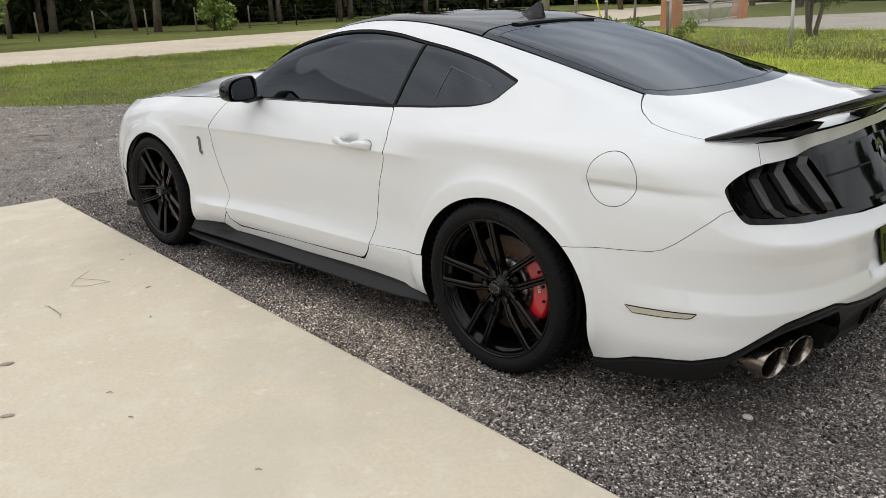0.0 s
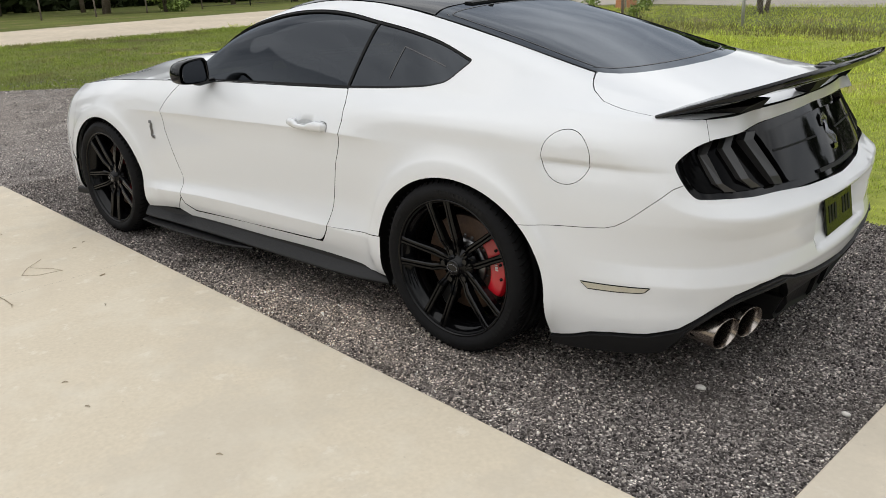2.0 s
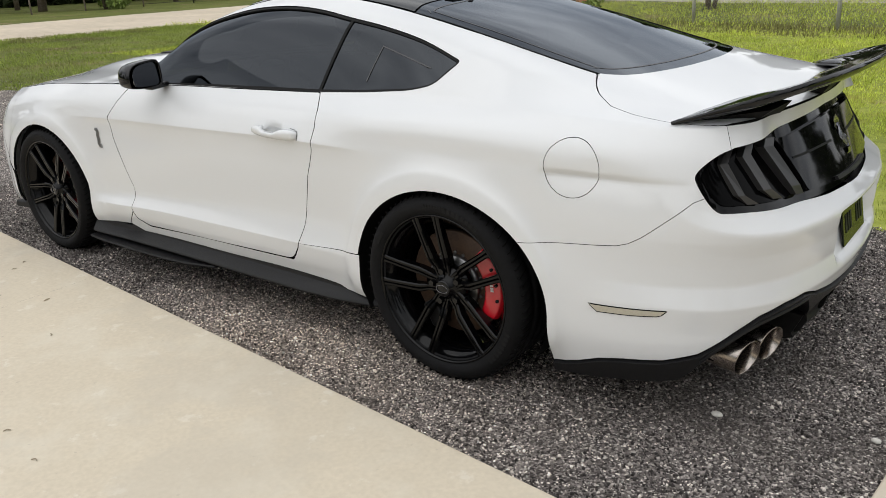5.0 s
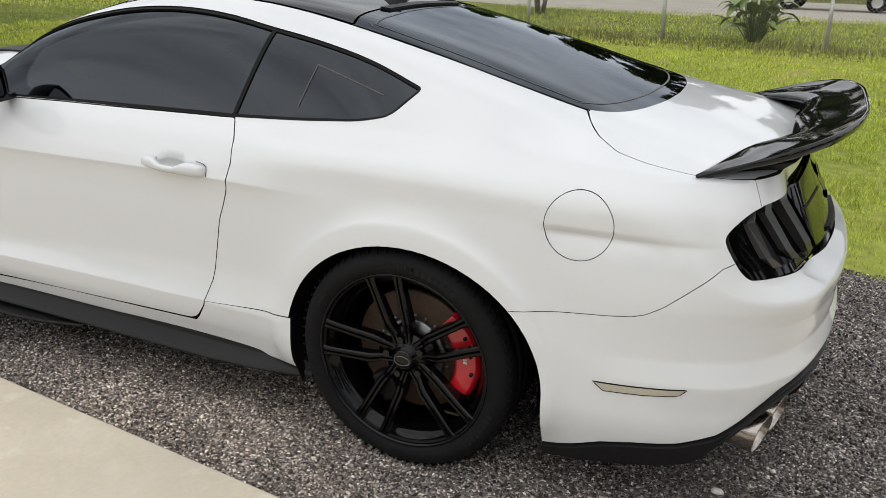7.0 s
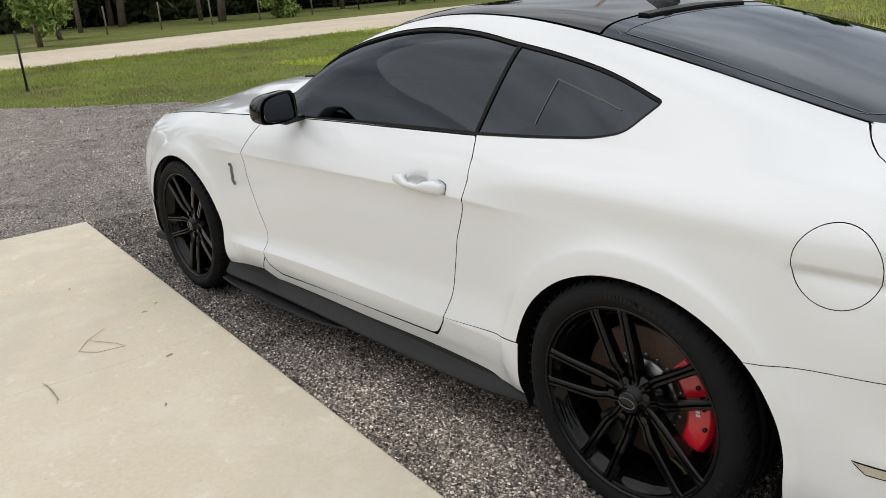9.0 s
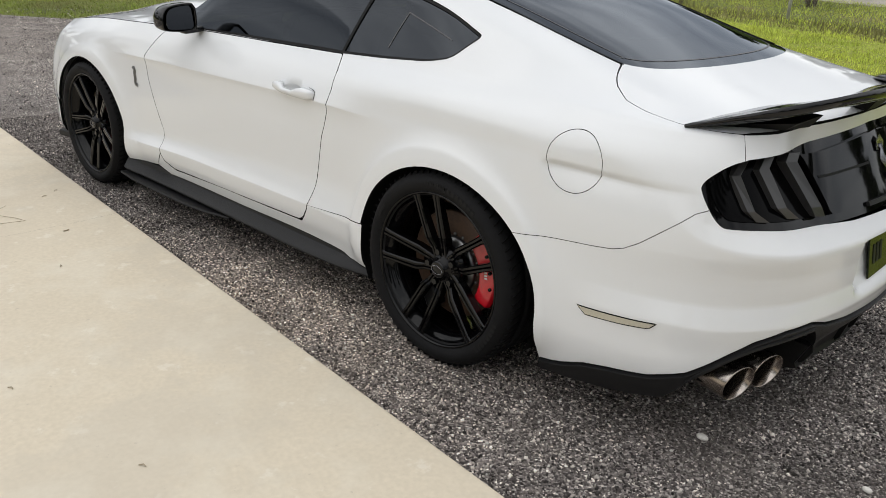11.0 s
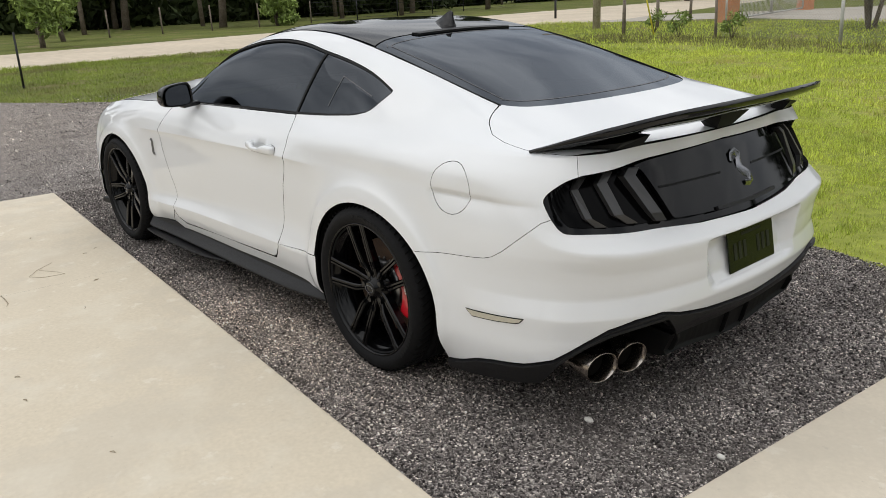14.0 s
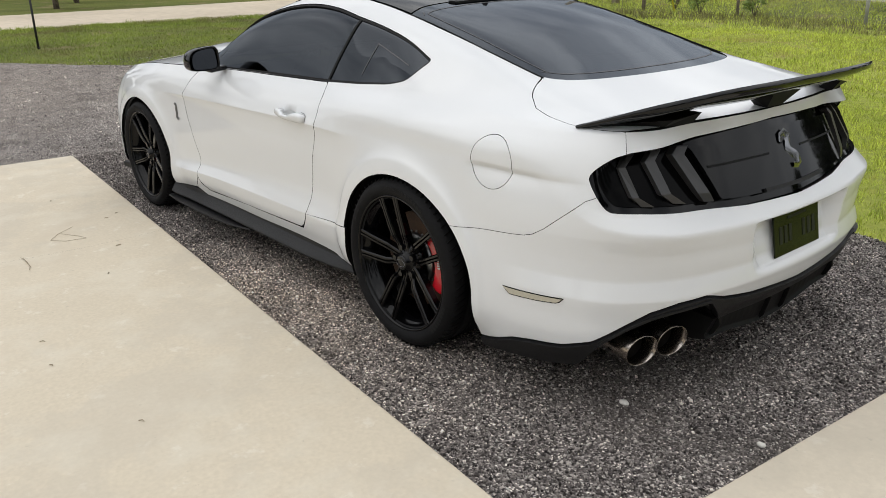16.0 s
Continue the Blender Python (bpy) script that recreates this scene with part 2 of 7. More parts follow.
def skin(name, surface, outline, material, parent, holes=(), step=0.03, gap=0.0010, fold=0.014, offset=0.0, mirror=False, label="", sink=None, guides=()):
    """A panel of a surface(u, v) -> xyz (arrays), bounded by an outline in (u, v), with open holes, its rim folded inwards. Shading normals come from the surface itself."""
    outer = shrink(outline, gap) if gap else list(outline)
    rings = [outer] + [shrink(h, -gap) if gap else list(h) for h in holes]
    us, vs = [p.x for p in outer], [p.y for p in outer]
    gu, gv = np.meshgrid(np.arange(min(us), max(us), step), np.arange(min(vs), max(vs), step))
    gu, gv = gu.ravel().copy(), gv.ravel()
    gu += (np.round(gv / step) % 2) * step / 2
    if len(guides):
        # rows of extra points along creases, so that they stay crisp
        lu, lv = np.concatenate([np.array(line, float) for line in guides]).T
        near = np.zeros(len(gu), bool)
        for k in range(0, len(gu), 4000):
            near[k:k + 4000] = np.hypot(gu[k:k + 4000, None] - lu[None], gv[k:k + 4000, None] - lv[None]).min(1) < 0.009
        gu, gv = np.r_[gu[~near], lu], np.r_[gv[~near], lv]
    keep = inside(gu, gv, outer)
    for h in rings[1:]:
        keep &= ~inside(gu, gv, h)
    edge = np.array([(p.x, p.y) for r in rings for p in r])
    gu, gv = gu[keep], gv[keep]
    near = np.ones(len(gu), bool)
    for k in range(0, len(gu), 4000):
        d = np.hypot(gu[k:k + 4000, None] - edge[None, :, 0], gv[k:k + 4000, None] - edge[None, :, 1]).min(1)
        near[k:k + 4000] = d > min(step * 0.45, 0.006)
    verts, edges = [], []
    for r in rings:
        s = len(verts)
        verts += [Vector((p.x, p.y)) for p in r]
        edges += [(s + i, s + (i + 1) % len(r)) for i in range(len(r))]
    verts += [Vector((a, b)) for a, b in zip(gu[near], gv[near])]
    co, _, faces, *_ = delaunay_2d_cdt(verts, edges, [], 0, 1e-6)
    c2 = np.array([(p.x, p.y) for p in co])
    tri = np.array([f for f in faces if len(f) == 3])
    mid = c2[tri].mean(1)
    keep = inside(mid[:, 0], mid[:, 1], outer)
    for h in rings[1:]:
        keep &= ~inside(mid[:, 0], mid[:, 1], h)
    tri = tri[keep]
    used = np.unique(tri)
    index = np.full(len(c2), -1)
    index[used] = np.arange(len(used))
    c2, tri = c2[used], index[tri]
    e = 0.003
    if sink is not None:
        plain = surface

        def surface(a, b):
            p = plain(a, b)
            n = np.cross(plain(a + e, b) - plain(a - e, b), plain(a, b + e) - plain(a, b - e))
            n /= np.linalg.norm(n, axis=1, keepdims=True) + 1e-12
            if np.median(((p - np.array(CORE)) * n).sum(1)) < 0:
                n = -n
            return p + n * sink(a, b)[:, None]

    P = surface(c2[:, 0], c2[:, 1])
    N = np.cross(surface(c2[:, 0] + e, c2[:, 1]) - surface(c2[:, 0] - e, c2[:, 1]), surface(c2[:, 0], c2[:, 1] + e) - surface(c2[:, 0], c2[:, 1] - e))
    N /= np.linalg.norm(N, axis=1, keepdims=True) + 1e-12
    away = ((P - np.array(CORE)) * N).sum(1)
    if np.median(away) < 0:
        N = -N
    P = P + N * offset
    fn = np.cross(P[tri[:, 1]] - P[tri[:, 0]], P[tri[:, 2]] - P[tri[:, 0]])
    flip = (fn * N[tri[:, 0]]).sum(1) < 0
    tri[flip] = tri[flip][:, ::-1]
    n = len(P)
    polys = [tuple(int(v) for v in t) for t in tri]
    pts = P
    if fold:
        count = {}
        for t in polys:
            for a, b in ((t[0], t[1]), (t[1], t[2]), (t[2], t[0])):
                count[(a, b)] = count.get((a, b), 0) + 1
        border = [(a, b) for (a, b) in count if (b, a) not in count]
        rim = sorted({v for ab in border for v in ab})
        at = {v: n + i for i, v in enumerate(rim)}
        pts = np.concatenate([P, P[rim] - N[rim] * fold])
        polys += [(b, a, at[a], at[b]) for a, b in border]
    made = []
    for side in ((1, -1) if mirror else (1,)):
        me = bpy.data.meshes.new(name)
        q = pts * np.array([1, side, 1])
        me.from_pydata(q.tolist(), [], polys if side > 0 else [tuple(reversed(f)) for f in polys])
        me.materials.append(material)
        if fold and material is PAINT:
            me.materials.append(UNDER)
        me.shade_smooth()
        loop_v = np.empty(len(me.loops), int)
        me.loops.foreach_get("vertex_index", loop_v)
        normals = np.zeros((len(me.loops), 3))
        NN = N * np.array([1, side, 1])
        for f in me.polygons:
            rimface = len(f.vertices) == 4
            if rimface and material is PAINT:
                f.material_index = 1
            for li in f.loop_indices:
                v = loop_v[li]
                normals[li] = f.normal if rimface else NN[v]
        me.normals_split_custom_set(normals.tolist())
        ob = new(name, me)
        ob.parent = parent
        if label:
            tagged(ob, label)
        made.append(ob)
    return made if mirror else made[0]


# ---- the car's surfaces ----
# The car stands along x: rear axle at x = 0, front axle at x = 2.72, y to its left.
CORE = (0.8, 0.0, 0.55)
BOTTOM = 0.16
REAR_BEND, FRONT_BEND = -0.45, 3.1
side_y = flow([(-0.7, 0.902), (-0.45, 0.935), (-0.2, 0.953), (0.0, 0.957), (0.3, 0.938), (0.7, 0.912), (1.3, 0.908), (1.9, 0.914), (2.3, 0.932), (2.72, 0.955), (3.1, 0.945), (3.3, 0.92)])


def bend(knots):
    """A plan curve by its own length through knots that end on the centre line."""
    k = np.array(knots, float)
    k = np.concatenate([k, (k[:-1] * [1, -1])[::-1]])
    d = np.r_[0, np.cumsum(np.hypot(*np.diff(k, axis=0).T))]
    fx, fy = flow(list(zip(d, k[:, 0]))), flow(list(zip(d, k[:, 1])))
    s = np.linspace(0, d[-1], 1600)
    xy = np.stack([fx(s), fy(s)], 1)
    run = np.r_[0, np.cumsum(np.hypot(*np.diff(xy, axis=0).T))]
    return xy, run, run[-1] / 2


REAR_XY, REAR_RUN, REAR_HALF = bend([(-0.45, 0.935), (-0.62, 0.916), (-0.78, 0.876), (-0.925, 0.80), (-1.03, 0.665), (-1.097, 0.45), (-1.13, 0.22), (-1.14, 0)])
FRONT_XY, FRONT_RUN, FRONT_HALF = bend([(3.1, 0.945), (3.28, 0.915), (3.43, 0.83), (3.54, 0.66), (3.62, 0.42), (3.655, 0.2), (3.665, 0)])
REAR_U, FRONT_U = REAR_BEND - REAR_HALF, FRONT_BEND + FRONT_HALF


def plan(u):
    """The plan outline at perimeter coordinate u: x along the left side, then round both ends by length."""
    u = np.asarray(u, float)
    r, f = REAR_BEND - u, u - FRONT_BEND
    x = np.where(r > 0, np.interp(r, REAR_RUN, REAR_XY[:, 0]), np.where(f > 0, np.interp(f, FRONT_RUN, FRONT_XY[:, 0]), u))
    y = np.where(r > 0, np.interp(r, REAR_RUN, REAR_XY[:, 1]), np.where(f > 0, np.interp(f, FRONT_RUN, FRONT_XY[:, 1]), side_y(u)))
    return x, y


def u_rear(y):
    """The perimeter coordinate on the rear face at a given y."""
    h = REAR_RUN <= REAR_RUN[-1]
    i = np.argsort(REAR_XY[h, 1])
    return float(REAR_BEND - np.interp(y, REAR_XY[h, 1][i], REAR_RUN[h][i]))


LEVELS = np.array([0, 0.12, 0.3, 0.5, 0.66, 0.8, 0.92, 1.0])
SECTIONS = [  # perimeter coordinate, then how far the skin stands out from the plan at each level
    (REAR_U, [-0.13, -0.05, 0.0, 0.0, -0.062, -0.135, -0.160, -0.170]),
    (REAR_U + 0.45, [-0.12, -0.045, 0.002, 0.0, -0.055, -0.12, -0.147, -0.160]),
    (REAR_U + 0.74, [-0.09, -0.02, 0.004, 0.0, -0.020, -0.052, -0.08, -0.115]),
    (-0.80, [-0.04, 0.0, 0.006, 0.0, -0.003, -0.022, -0.055, -0.10]),
    (-0.55, [-0.04, 0.0, 0.008, 0.0, -0.004, -0.016, -0.040, -0.11]),
    (-0.3, [-0.05, -0.01, 0.0, 0.0, -0.003, -0.014, -0.038, -0.122]),
    (0.0, [-0.05, -0.005, 0.0, 0.0, -0.005, -0.017, -0.041, -0.13]),
    (0.35, [-0.05, -0.008, -0.006, 0.0, 0.0, -0.007, -0.040, -0.132]),
    (0.7, [-0.05, -0.006, -0.013, -0.004, 0.006, 0.006, -0.045, -0.11]),
    (1.3, [-0.05, -0.004, -0.013, -0.004, 0.006, 0.006, -0.045, -0.106]),
    (1.9, [-0.05, -0.006, -0.01, 0.0, 0.004, 0.004, -0.035, -0.085]),
    (2.3, [-0.05, -0.008, -0.006, 0.0, 0.0, -0.004, -0.035, -0.09]),
    (2.72, [-0.05, -0.005, 0.0, 0.0, -0.005, -0.02, -0.06, -0.13]),
    (3.1, [-0.05, -0.01, 0.0, 0.0, -0.01, -0.035, -0.08, -0.15]),
    (FRONT_U - 0.6, [-0.04, 0.0, 0.0, 0.0, -0.015, -0.05, -0.11, -0.18]),
    (FRONT_U, [-0.04, 0.0, 0.0, 0.0, -0.01, -0.04, -0.10, -0.2]),
]
LOFT = [curve([(u, row[j]) for u, row in SECTIONS]) for j in range(len(LEVELS))]
shoulder_z = flow([(REAR_U, 0.962), (REAR_U + 0.5, 0.962), (-0.95, 0.96), (-0.6, 0.966), (-0.3, 0.982), (0.0, 0.99), (0.3, 0.99), (0.68, 0.980), (1.1, 0.969), (1.73, 0.957), (2.05, 0.945), (2.35, 0.933), (2.72, 0.912), (3.1, 0.872), (FRONT_U - 0.5, 0.80), (FRONT_U, 0.76)])
crease_z = flow([(0.2, 0.799), (0.62, 0.805), (0.96, 0.804), (1.45, 0.796), (2.04, 0.787), (2.5, 0.776)])
foot_z = flow([(0.4, 0.388), (0.8, 0.379), (1.39, 0.373), (1.82, 0.365), (2.2, 0.346)])
flare_h = flow([(0.4, 0.105), (0.8, 0.100), (1.1, 0.090), (1.6, 0.055), (2.2, 0.042)])


SHELF_Z, SHELF_D = [0.42, 0.50, 0.58, 0.645, 0.655, 0.697, 0.72, 0.85, 0.90], [0, 0.007, 0.019, 0.046, 0.046, 0.004, -0.006, -0.004, 0]
LEDGE_Z, LEDGE_D = [0.36, 0.432, 0.438, 0.500, 0.56, 0.64], [0, 0.007, 0.007, -0.014, -0.010, 0]
shelf_size = flow([(0, 1.0), (0.5, 1.0), (0.72, 0.80), (0.86, 0.42), (0.95, 0.16), (1.05, 0.0), (1.6, 0.0), (6, 0.0)])
shelf_rise = flow([(0, 0), (0.4, 0.0), (0.70, 0.008), (0.85, 0.022), (0.92, 0.040), (1.0, 0.080), (1.08, 0.12), (6, 0.12)])
ledge_size = flow([(0, 1.0), (0.8, 1.0), (1.0, 0.75), (1.15, 0.45), (1.27, 0.0), (1.6, 0.0), (6, 0.0)])


def fuel_crease_z(u):
    return 0.806 + 0.015 * (u + 0.5)


def bell(x, a, b, soft):
    """1 between a and b, fading to 0 outside."""
    return 1 / (1 + np.exp(-(x - a) / soft)) * 1 / (1 + np.exp((x - b) / soft))


def low(u, z):
    """The lower body: sides, rear face and nose."""
    u, z = np.asarray(u, float), np.asarray(z, float)
    x, y = plan(u)
    x2, y2 = plan(u + 0.004)
    x1, y1 = plan(u - 0.004)
    tx, ty = x2 - x1, y2 - y1
    n = np.hypot(tx, ty)
    n = np.maximum(n, 1e-9)
    nx, ny = -ty / n, tx / n
    f = np.clip((z - BOTTOM) / (shoulder_z(u) - BOTTOM), -0.15, 1.1)
    D = np.stack([g(REAR_U + np.abs(u - REAR_U)) for g in LOFT])
    M = np.gradient(D, LEVELS, axis=0)
    i = np.clip(np.searchsorted(LEVELS, f) - 1, 0, len(LEVELS) - 2)
    c = np.arange(len(f)) if f.ndim else 0
    h = LEVELS[i + 1] - LEVELS[i]
    t = (f - LEVELS[i]) / h
    d = (1 + 2 * t) * (1 - t) ** 2 * D[i, c] + t * (1 - t) ** 2 * h * M[i, c] + t * t * (3 - 2 * t) * D[i + 1, c] + t * t * (t - 1) * h * M[i + 1, c]
    # the crease through the door handle: a firm edge, the skin below it turned under
    below = crease_z(u) - z
    fade = bell(u, 0.44, 2.30, 0.045)
    d += fade * np.where(below > 0, -0.020 * (1 - np.exp(-np.maximum(below, 0) / 0.030)) * np.exp(-np.maximum(below, 0) / 0.16), -0.008 * (1 - np.exp(np.minimum(below, 0) / 0.05)) * np.exp(np.minimum(below, 0) / 0.10))
    # the flare at the foot of the door: a soft hollow above, a firm edge, and a face turned under it
    foot = z - foot_z(u)
    ramp = 0.16 * np.logaddexp(0, (1 - np.maximum(foot, 0) / flare_h(u)) / 0.16)
    d += bell(u, 0.45, 2.22, 0.05) * np.where(foot > 0, 0.031 * ramp, 0.03105 + 0.30 * np.maximum(foot, -0.11))
    # wheel arch lips
    for cx in (0.0, 2.72):
        r = np.hypot((u - cx) / 0.41, (z - 0.335) / 0.385)
        d += (0.011 * np.exp(-((r - 1.0) / 0.16) ** 2) - (0.16 if cx == 0 else 0.09) * np.logaddexp(0, (r - 1.13) / 0.006) * 0.006 * np.exp(-np.maximum(r - 1.13, 0) / 0.19)) / (1 + np.exp(-(z - 0.22) / 0.015))
    # crease behind the fuel door
    q = z - fuel_crease_z(u)
    d += -0.021 * np.clip((u + 0.88) / 0.40, 0, 1) * bell(u, -0.86, -0.405, 0.012) * np.where(q < 0, np.exp(q / 0.05), np.exp(-(q / 0.013) ** 2))
    # the rear bumper: a shelf under the lamps with a firm edge, an undercut below it, and a ledge above the side marker
    run = np.abs(u - REAR_U)
    zs = z - shelf_rise(run)
    d += shelf_size(run) * sum(np.interp(zs + o, SHELF_Z, SHELF_D) for o in (-0.003, -0.001, 0.001, 0.003)) / 4
    d += ledge_size(run) * sum(np.interp(z + o, LEDGE_Z, LEDGE_D) for o in (-0.003, -0.001, 0.001, 0.003)) / 4
    return np.stack([x + nx * d, y + ny * d, z], -1)


# Upper body: sections from the shoulder over the rail to the centre line.
SIDE_Q, TOP_Q = 0.34, 0.60
rail_z = flow([(-1.1, 0.945), (-0.95, 0.962), (-0.8, 0.990), (-0.6, 1.028), (-0.39, 1.072), (-0.15, 1.138), (0.08, 1.202), (0.26, 1.248), (0.44, 1.287), (0.64, 1.32), (0.8, 1.337), (1.05, 1.343), (1.32, 1.31), (1.63, 1.21), (1.95, 1.01), (2.1, 0.96), (2.35, 0.947), (2.72, 0.925), (3.1, 0.882), (3.5, 0.80)])
rail_y = flow([(-1.1, 0.56), (-0.95, 0.58), (-0.8, 0.61), (-0.6, 0.625), (-0.39, 0.612), (-0.15, 0.61), (0.26, 0.605), (0.64, 0.60), (1.05, 0.60), (1.32, 0.625), (1.63, 0.68), (1.95, 0.755), (2.1, 0.775), (2.35, 0.775), (2.72, 0.75), (3.1, 0.71), (3.5, 0.6)])
roof_z = flow([(-1.1, 0.945), (-0.95, 0.968), (-0.8, 1.005), (-0.6, 1.05), (-0.45, 1.085), (-0.25, 1.137), (0.0, 1.208), (0.3, 1.282), (0.5, 1.322), (0.75, 1.352), (1.0, 1.362), (1.2, 1.352), (1.4, 1.308), (1.65, 1.205), (1.9, 1.08), (2.05, 1.012), (2.35, 0.995), (2.72, 0.968), (3.1, 0.918), (3.5, 0.83)])
_u = np.linspace(3.3, REAR_U, 900)
_e = low(_u, shoulder_z(_u))
EDGE_U, EDGE_X, EDGE_Y = _u[::-1], _e[::-1, 0], _e[::-1, 1]


def u_of_x(x):
    """The perimeter coordinate at which the shoulder edge stands at x."""
    return np.interp(x, EDGE_X, EDGE_U)


def u_edge(y):
    """The perimeter coordinate at which the boot's edge stands at y."""
    h = (EDGE_U < -0.3)
    return float(np.interp(y, EDGE_Y[h], EDGE_U[h]))


def upper(x, q):
    x, q = np.asarray(x, float), np.asarray(q, float)
    y0 = np.maximum(np.interp(x, EDGE_X, EDGE_Y), 0.69)
    z0 = shoulder_z(np.interp(np.maximum(x, -0.9), EDGE_X, EDGE_U))
    y1, z1, z2 = rail_y(x), rail_z(x), roof_z(x)
    v = np.where(q < SIDE_Q, q / SIDE_Q, 1 + (q - SIDE_Q) / TOP_Q)
    w = 0.34
    a = np.clip(v, 0, None)
    # two straight runs with a rounded corner at the rail
    s = np.where(v < 1 - w, 0, np.where(v > 1 + w, v - 1, (v - 1 + w) ** 2 / (4 * w)))
    k = v - s
    y = y0 + (y1 - y0) * k + (0 - y1) * s
    z = z0 + (z1 - z0) * k + (z2 - z1) * (1 - (1 - np.clip(s, 0, 2)) ** 2)
    lift = 0.010 * np.sin(np.pi * np.clip(k, 0, 1)) * bell(x, -0.2, 1.9, 0.1)
    return np.stack([x, y + lift, z + 0 * a], -1)


def q_at_z(x, z):
    """The section coordinate at which the side of the upper body reaches height z."""
    qs = np.linspace(-0.05, SIDE_Q + 0.3, 300)
    return float(np.interp(z, upper(np.full(300, x), qs)[:, 2], qs))


def q_at_y(x, y):
    qs = np.linspace(0, SIDE_Q + TOP_Q * 1.2, 400)
    return float(np.interp(-y, -upper(np.full(400, x), qs)[:, 1], qs))


def raw_body(u, w):
    s = shoulder_z(u)
    a = low(u, np.minimum(w, s))
    b = upper(np.interp(u, EDGE_U, EDGE_X), np.maximum(w - s, 0))
    return np.where((w > s)[..., None], b, a)


SPREAD = np.array([-1, -0.66, -0.33, 0, 0.33, 0.66, 1])
WEIGHT = np.array([0.05, 0.12, 0.20, 0.26, 0.20, 0.12, 0.05])


def body(u, w):
    """The side of the body in one sheet: low() below the shoulder, upper() above it, the shoulder rounded on the rear quarter."""
    u, w = np.asarray(u, float), np.asarray(w, float)
    h = 0.024 * bell(u, -0.74, 0.52, 0.05) * np.exp(-((w - shoulder_z(u)) / 0.085) ** 2) + 0.002
    return sum(k * raw_body(u, w + d * h) for d, k in zip(SPREAD, WEIGHT))


def side_uw(points, step=0.015, radii=0.0):
    """An outline given as (x, z) on the side of the upper body, in body() coordinates."""
    out = []
    for p in rounded(points, radii, step):
        u = float(u_of_x(p.x))
        out.append(Vector((u, float(shoulder_z(u)) + q_at_z(p.x, p.y))))
    return out


def top_uw(points):
    """A line given as (x, y) on the top, in body() coordinates."""
    out = []
    for x, y in points:
        u = float(u_of_x(x))
        out.append(Vector((u, float(shoulder_z(u)) + q_at_y(x, y))))
    return out


def crease_rows(line, a, b, offsets, step=0.013):
    """Guide points along v = line(u) from a to b, at the given offsets."""
    us = np.arange(a, b, step)
    return [np.stack([us, np.array([float(line(u)) for u in us]) + o], 1) for o in offsets]


HANDLE_CREASE = crease_rows(crease_z, 0.38, 2.42, (-0.05, -0.022, -0.009, -0.0025, 0.0025, 0.010, 0.03))
FOOT_CREASE = crease_rows(foot_z, 0.45, 2.2, (-0.018, -0.0025, 0.0025, 0.018, 0.04))
FUEL_CREASE = crease_rows(fuel_crease_z, -0.88, -0.37, (-0.02, -0.008, 0.0, 0.008, 0.016, 0.026), 0.011)
LEDGE_CREASE = crease_rows(lambda u: 0.437, 2 * REAR_U + 0.50, -0.50, (-0.012, -0.005, -0.001, 0.004, 0.012, 0.036, 0.056, 0.064, 0.072)) + crease_rows(lambda u: 0.66 + float(shelf_rise(abs(u - REAR_U))), REAR_U - 1.0, REAR_U + 1.0, (-0.030, -0.018, -0.014, -0.009, -0.005, -0.001, 0.008, 0.03, 0.037, 0.042))


def arch_rows(cx, t0, t1):
    """Guide points along the edge of a wheel arch's flare."""
    t = np.radians(np.arange(t0, t1, 1.6))
    return [np.stack([cx + 0.41 * r * np.cos(t), 0.335 + 0.385 * r * np.sin(t)], 1) for r in (1.085, 1.105, 1.125, 1.14, 1.155, 1.175, 1.20)]


REAR_FLARE, FRONT_FLARE = arch_rows(0.0, -14, 196), arch_rows(2.72, -14, 196)


def arc(cx, cz, a, b, t0, t1, n=26):
    return [(cx + a * math.cos(radians(t0 + (t1 - t0) * i / n)), cz + b * math.sin(radians(t0 + (t1 - t0) * i / n))) for i in range(n + 1)]


# ---- the car ----
car = thing("car", "white two-door sports coupe with black roof, parked on gravel", "car")

REAR_ARCH = (-0.014, 0.335, 0.418, 0.372)
FRONT_ARCH = (2.712, 0.335, 0.400, 0.375)
door_rear = [(0.80, 0.297), (0.754, 0.360), (0.7475, 0.378), (0.722, 0.452), (0.708, 0.52), (0.672, 0.67), (0.632, 0.772), (0.624, 0.808), (0.616, 0.862), (0.634, 0.925), (0.675, float(shoulder_z(0.675)))]
door_front = [(1.845, 0.27), (1.93, 0.30), (1.952, 0.335), (1.946, 0.45), (2.05, 0.69), (2.058, 0.80), (1.99, 0.88), (1.93, float(shoulder_z(1.93)))]
bumper_gap = [(-0.3246, 0.584), (-0.40, 0.591), (-0.59, 0.609), (-0.645, 0.615), (-0.68, 0.626), (-0.72, 0.650), (-0.79, 0.705), (-0.857, 0.757), (-0.887, 0.768)]
# Outline of the tail lamp band, left half: run from the centre line along the rear, and height.
def smooth_line(points, rounds=3):
    """An open line with its corners cut again and again."""
    pts = [Vector(p) for p in points]
    for _ in range(rounds):
        cut = [pts[0]]
        for a, b in zip(pts, pts[1:]):
            cut += [a.lerp(b, 0.25), a.lerp(b, 0.75)]
        pts = cut + [pts[-1]]
    return [(p.x, p.y) for p in pts]


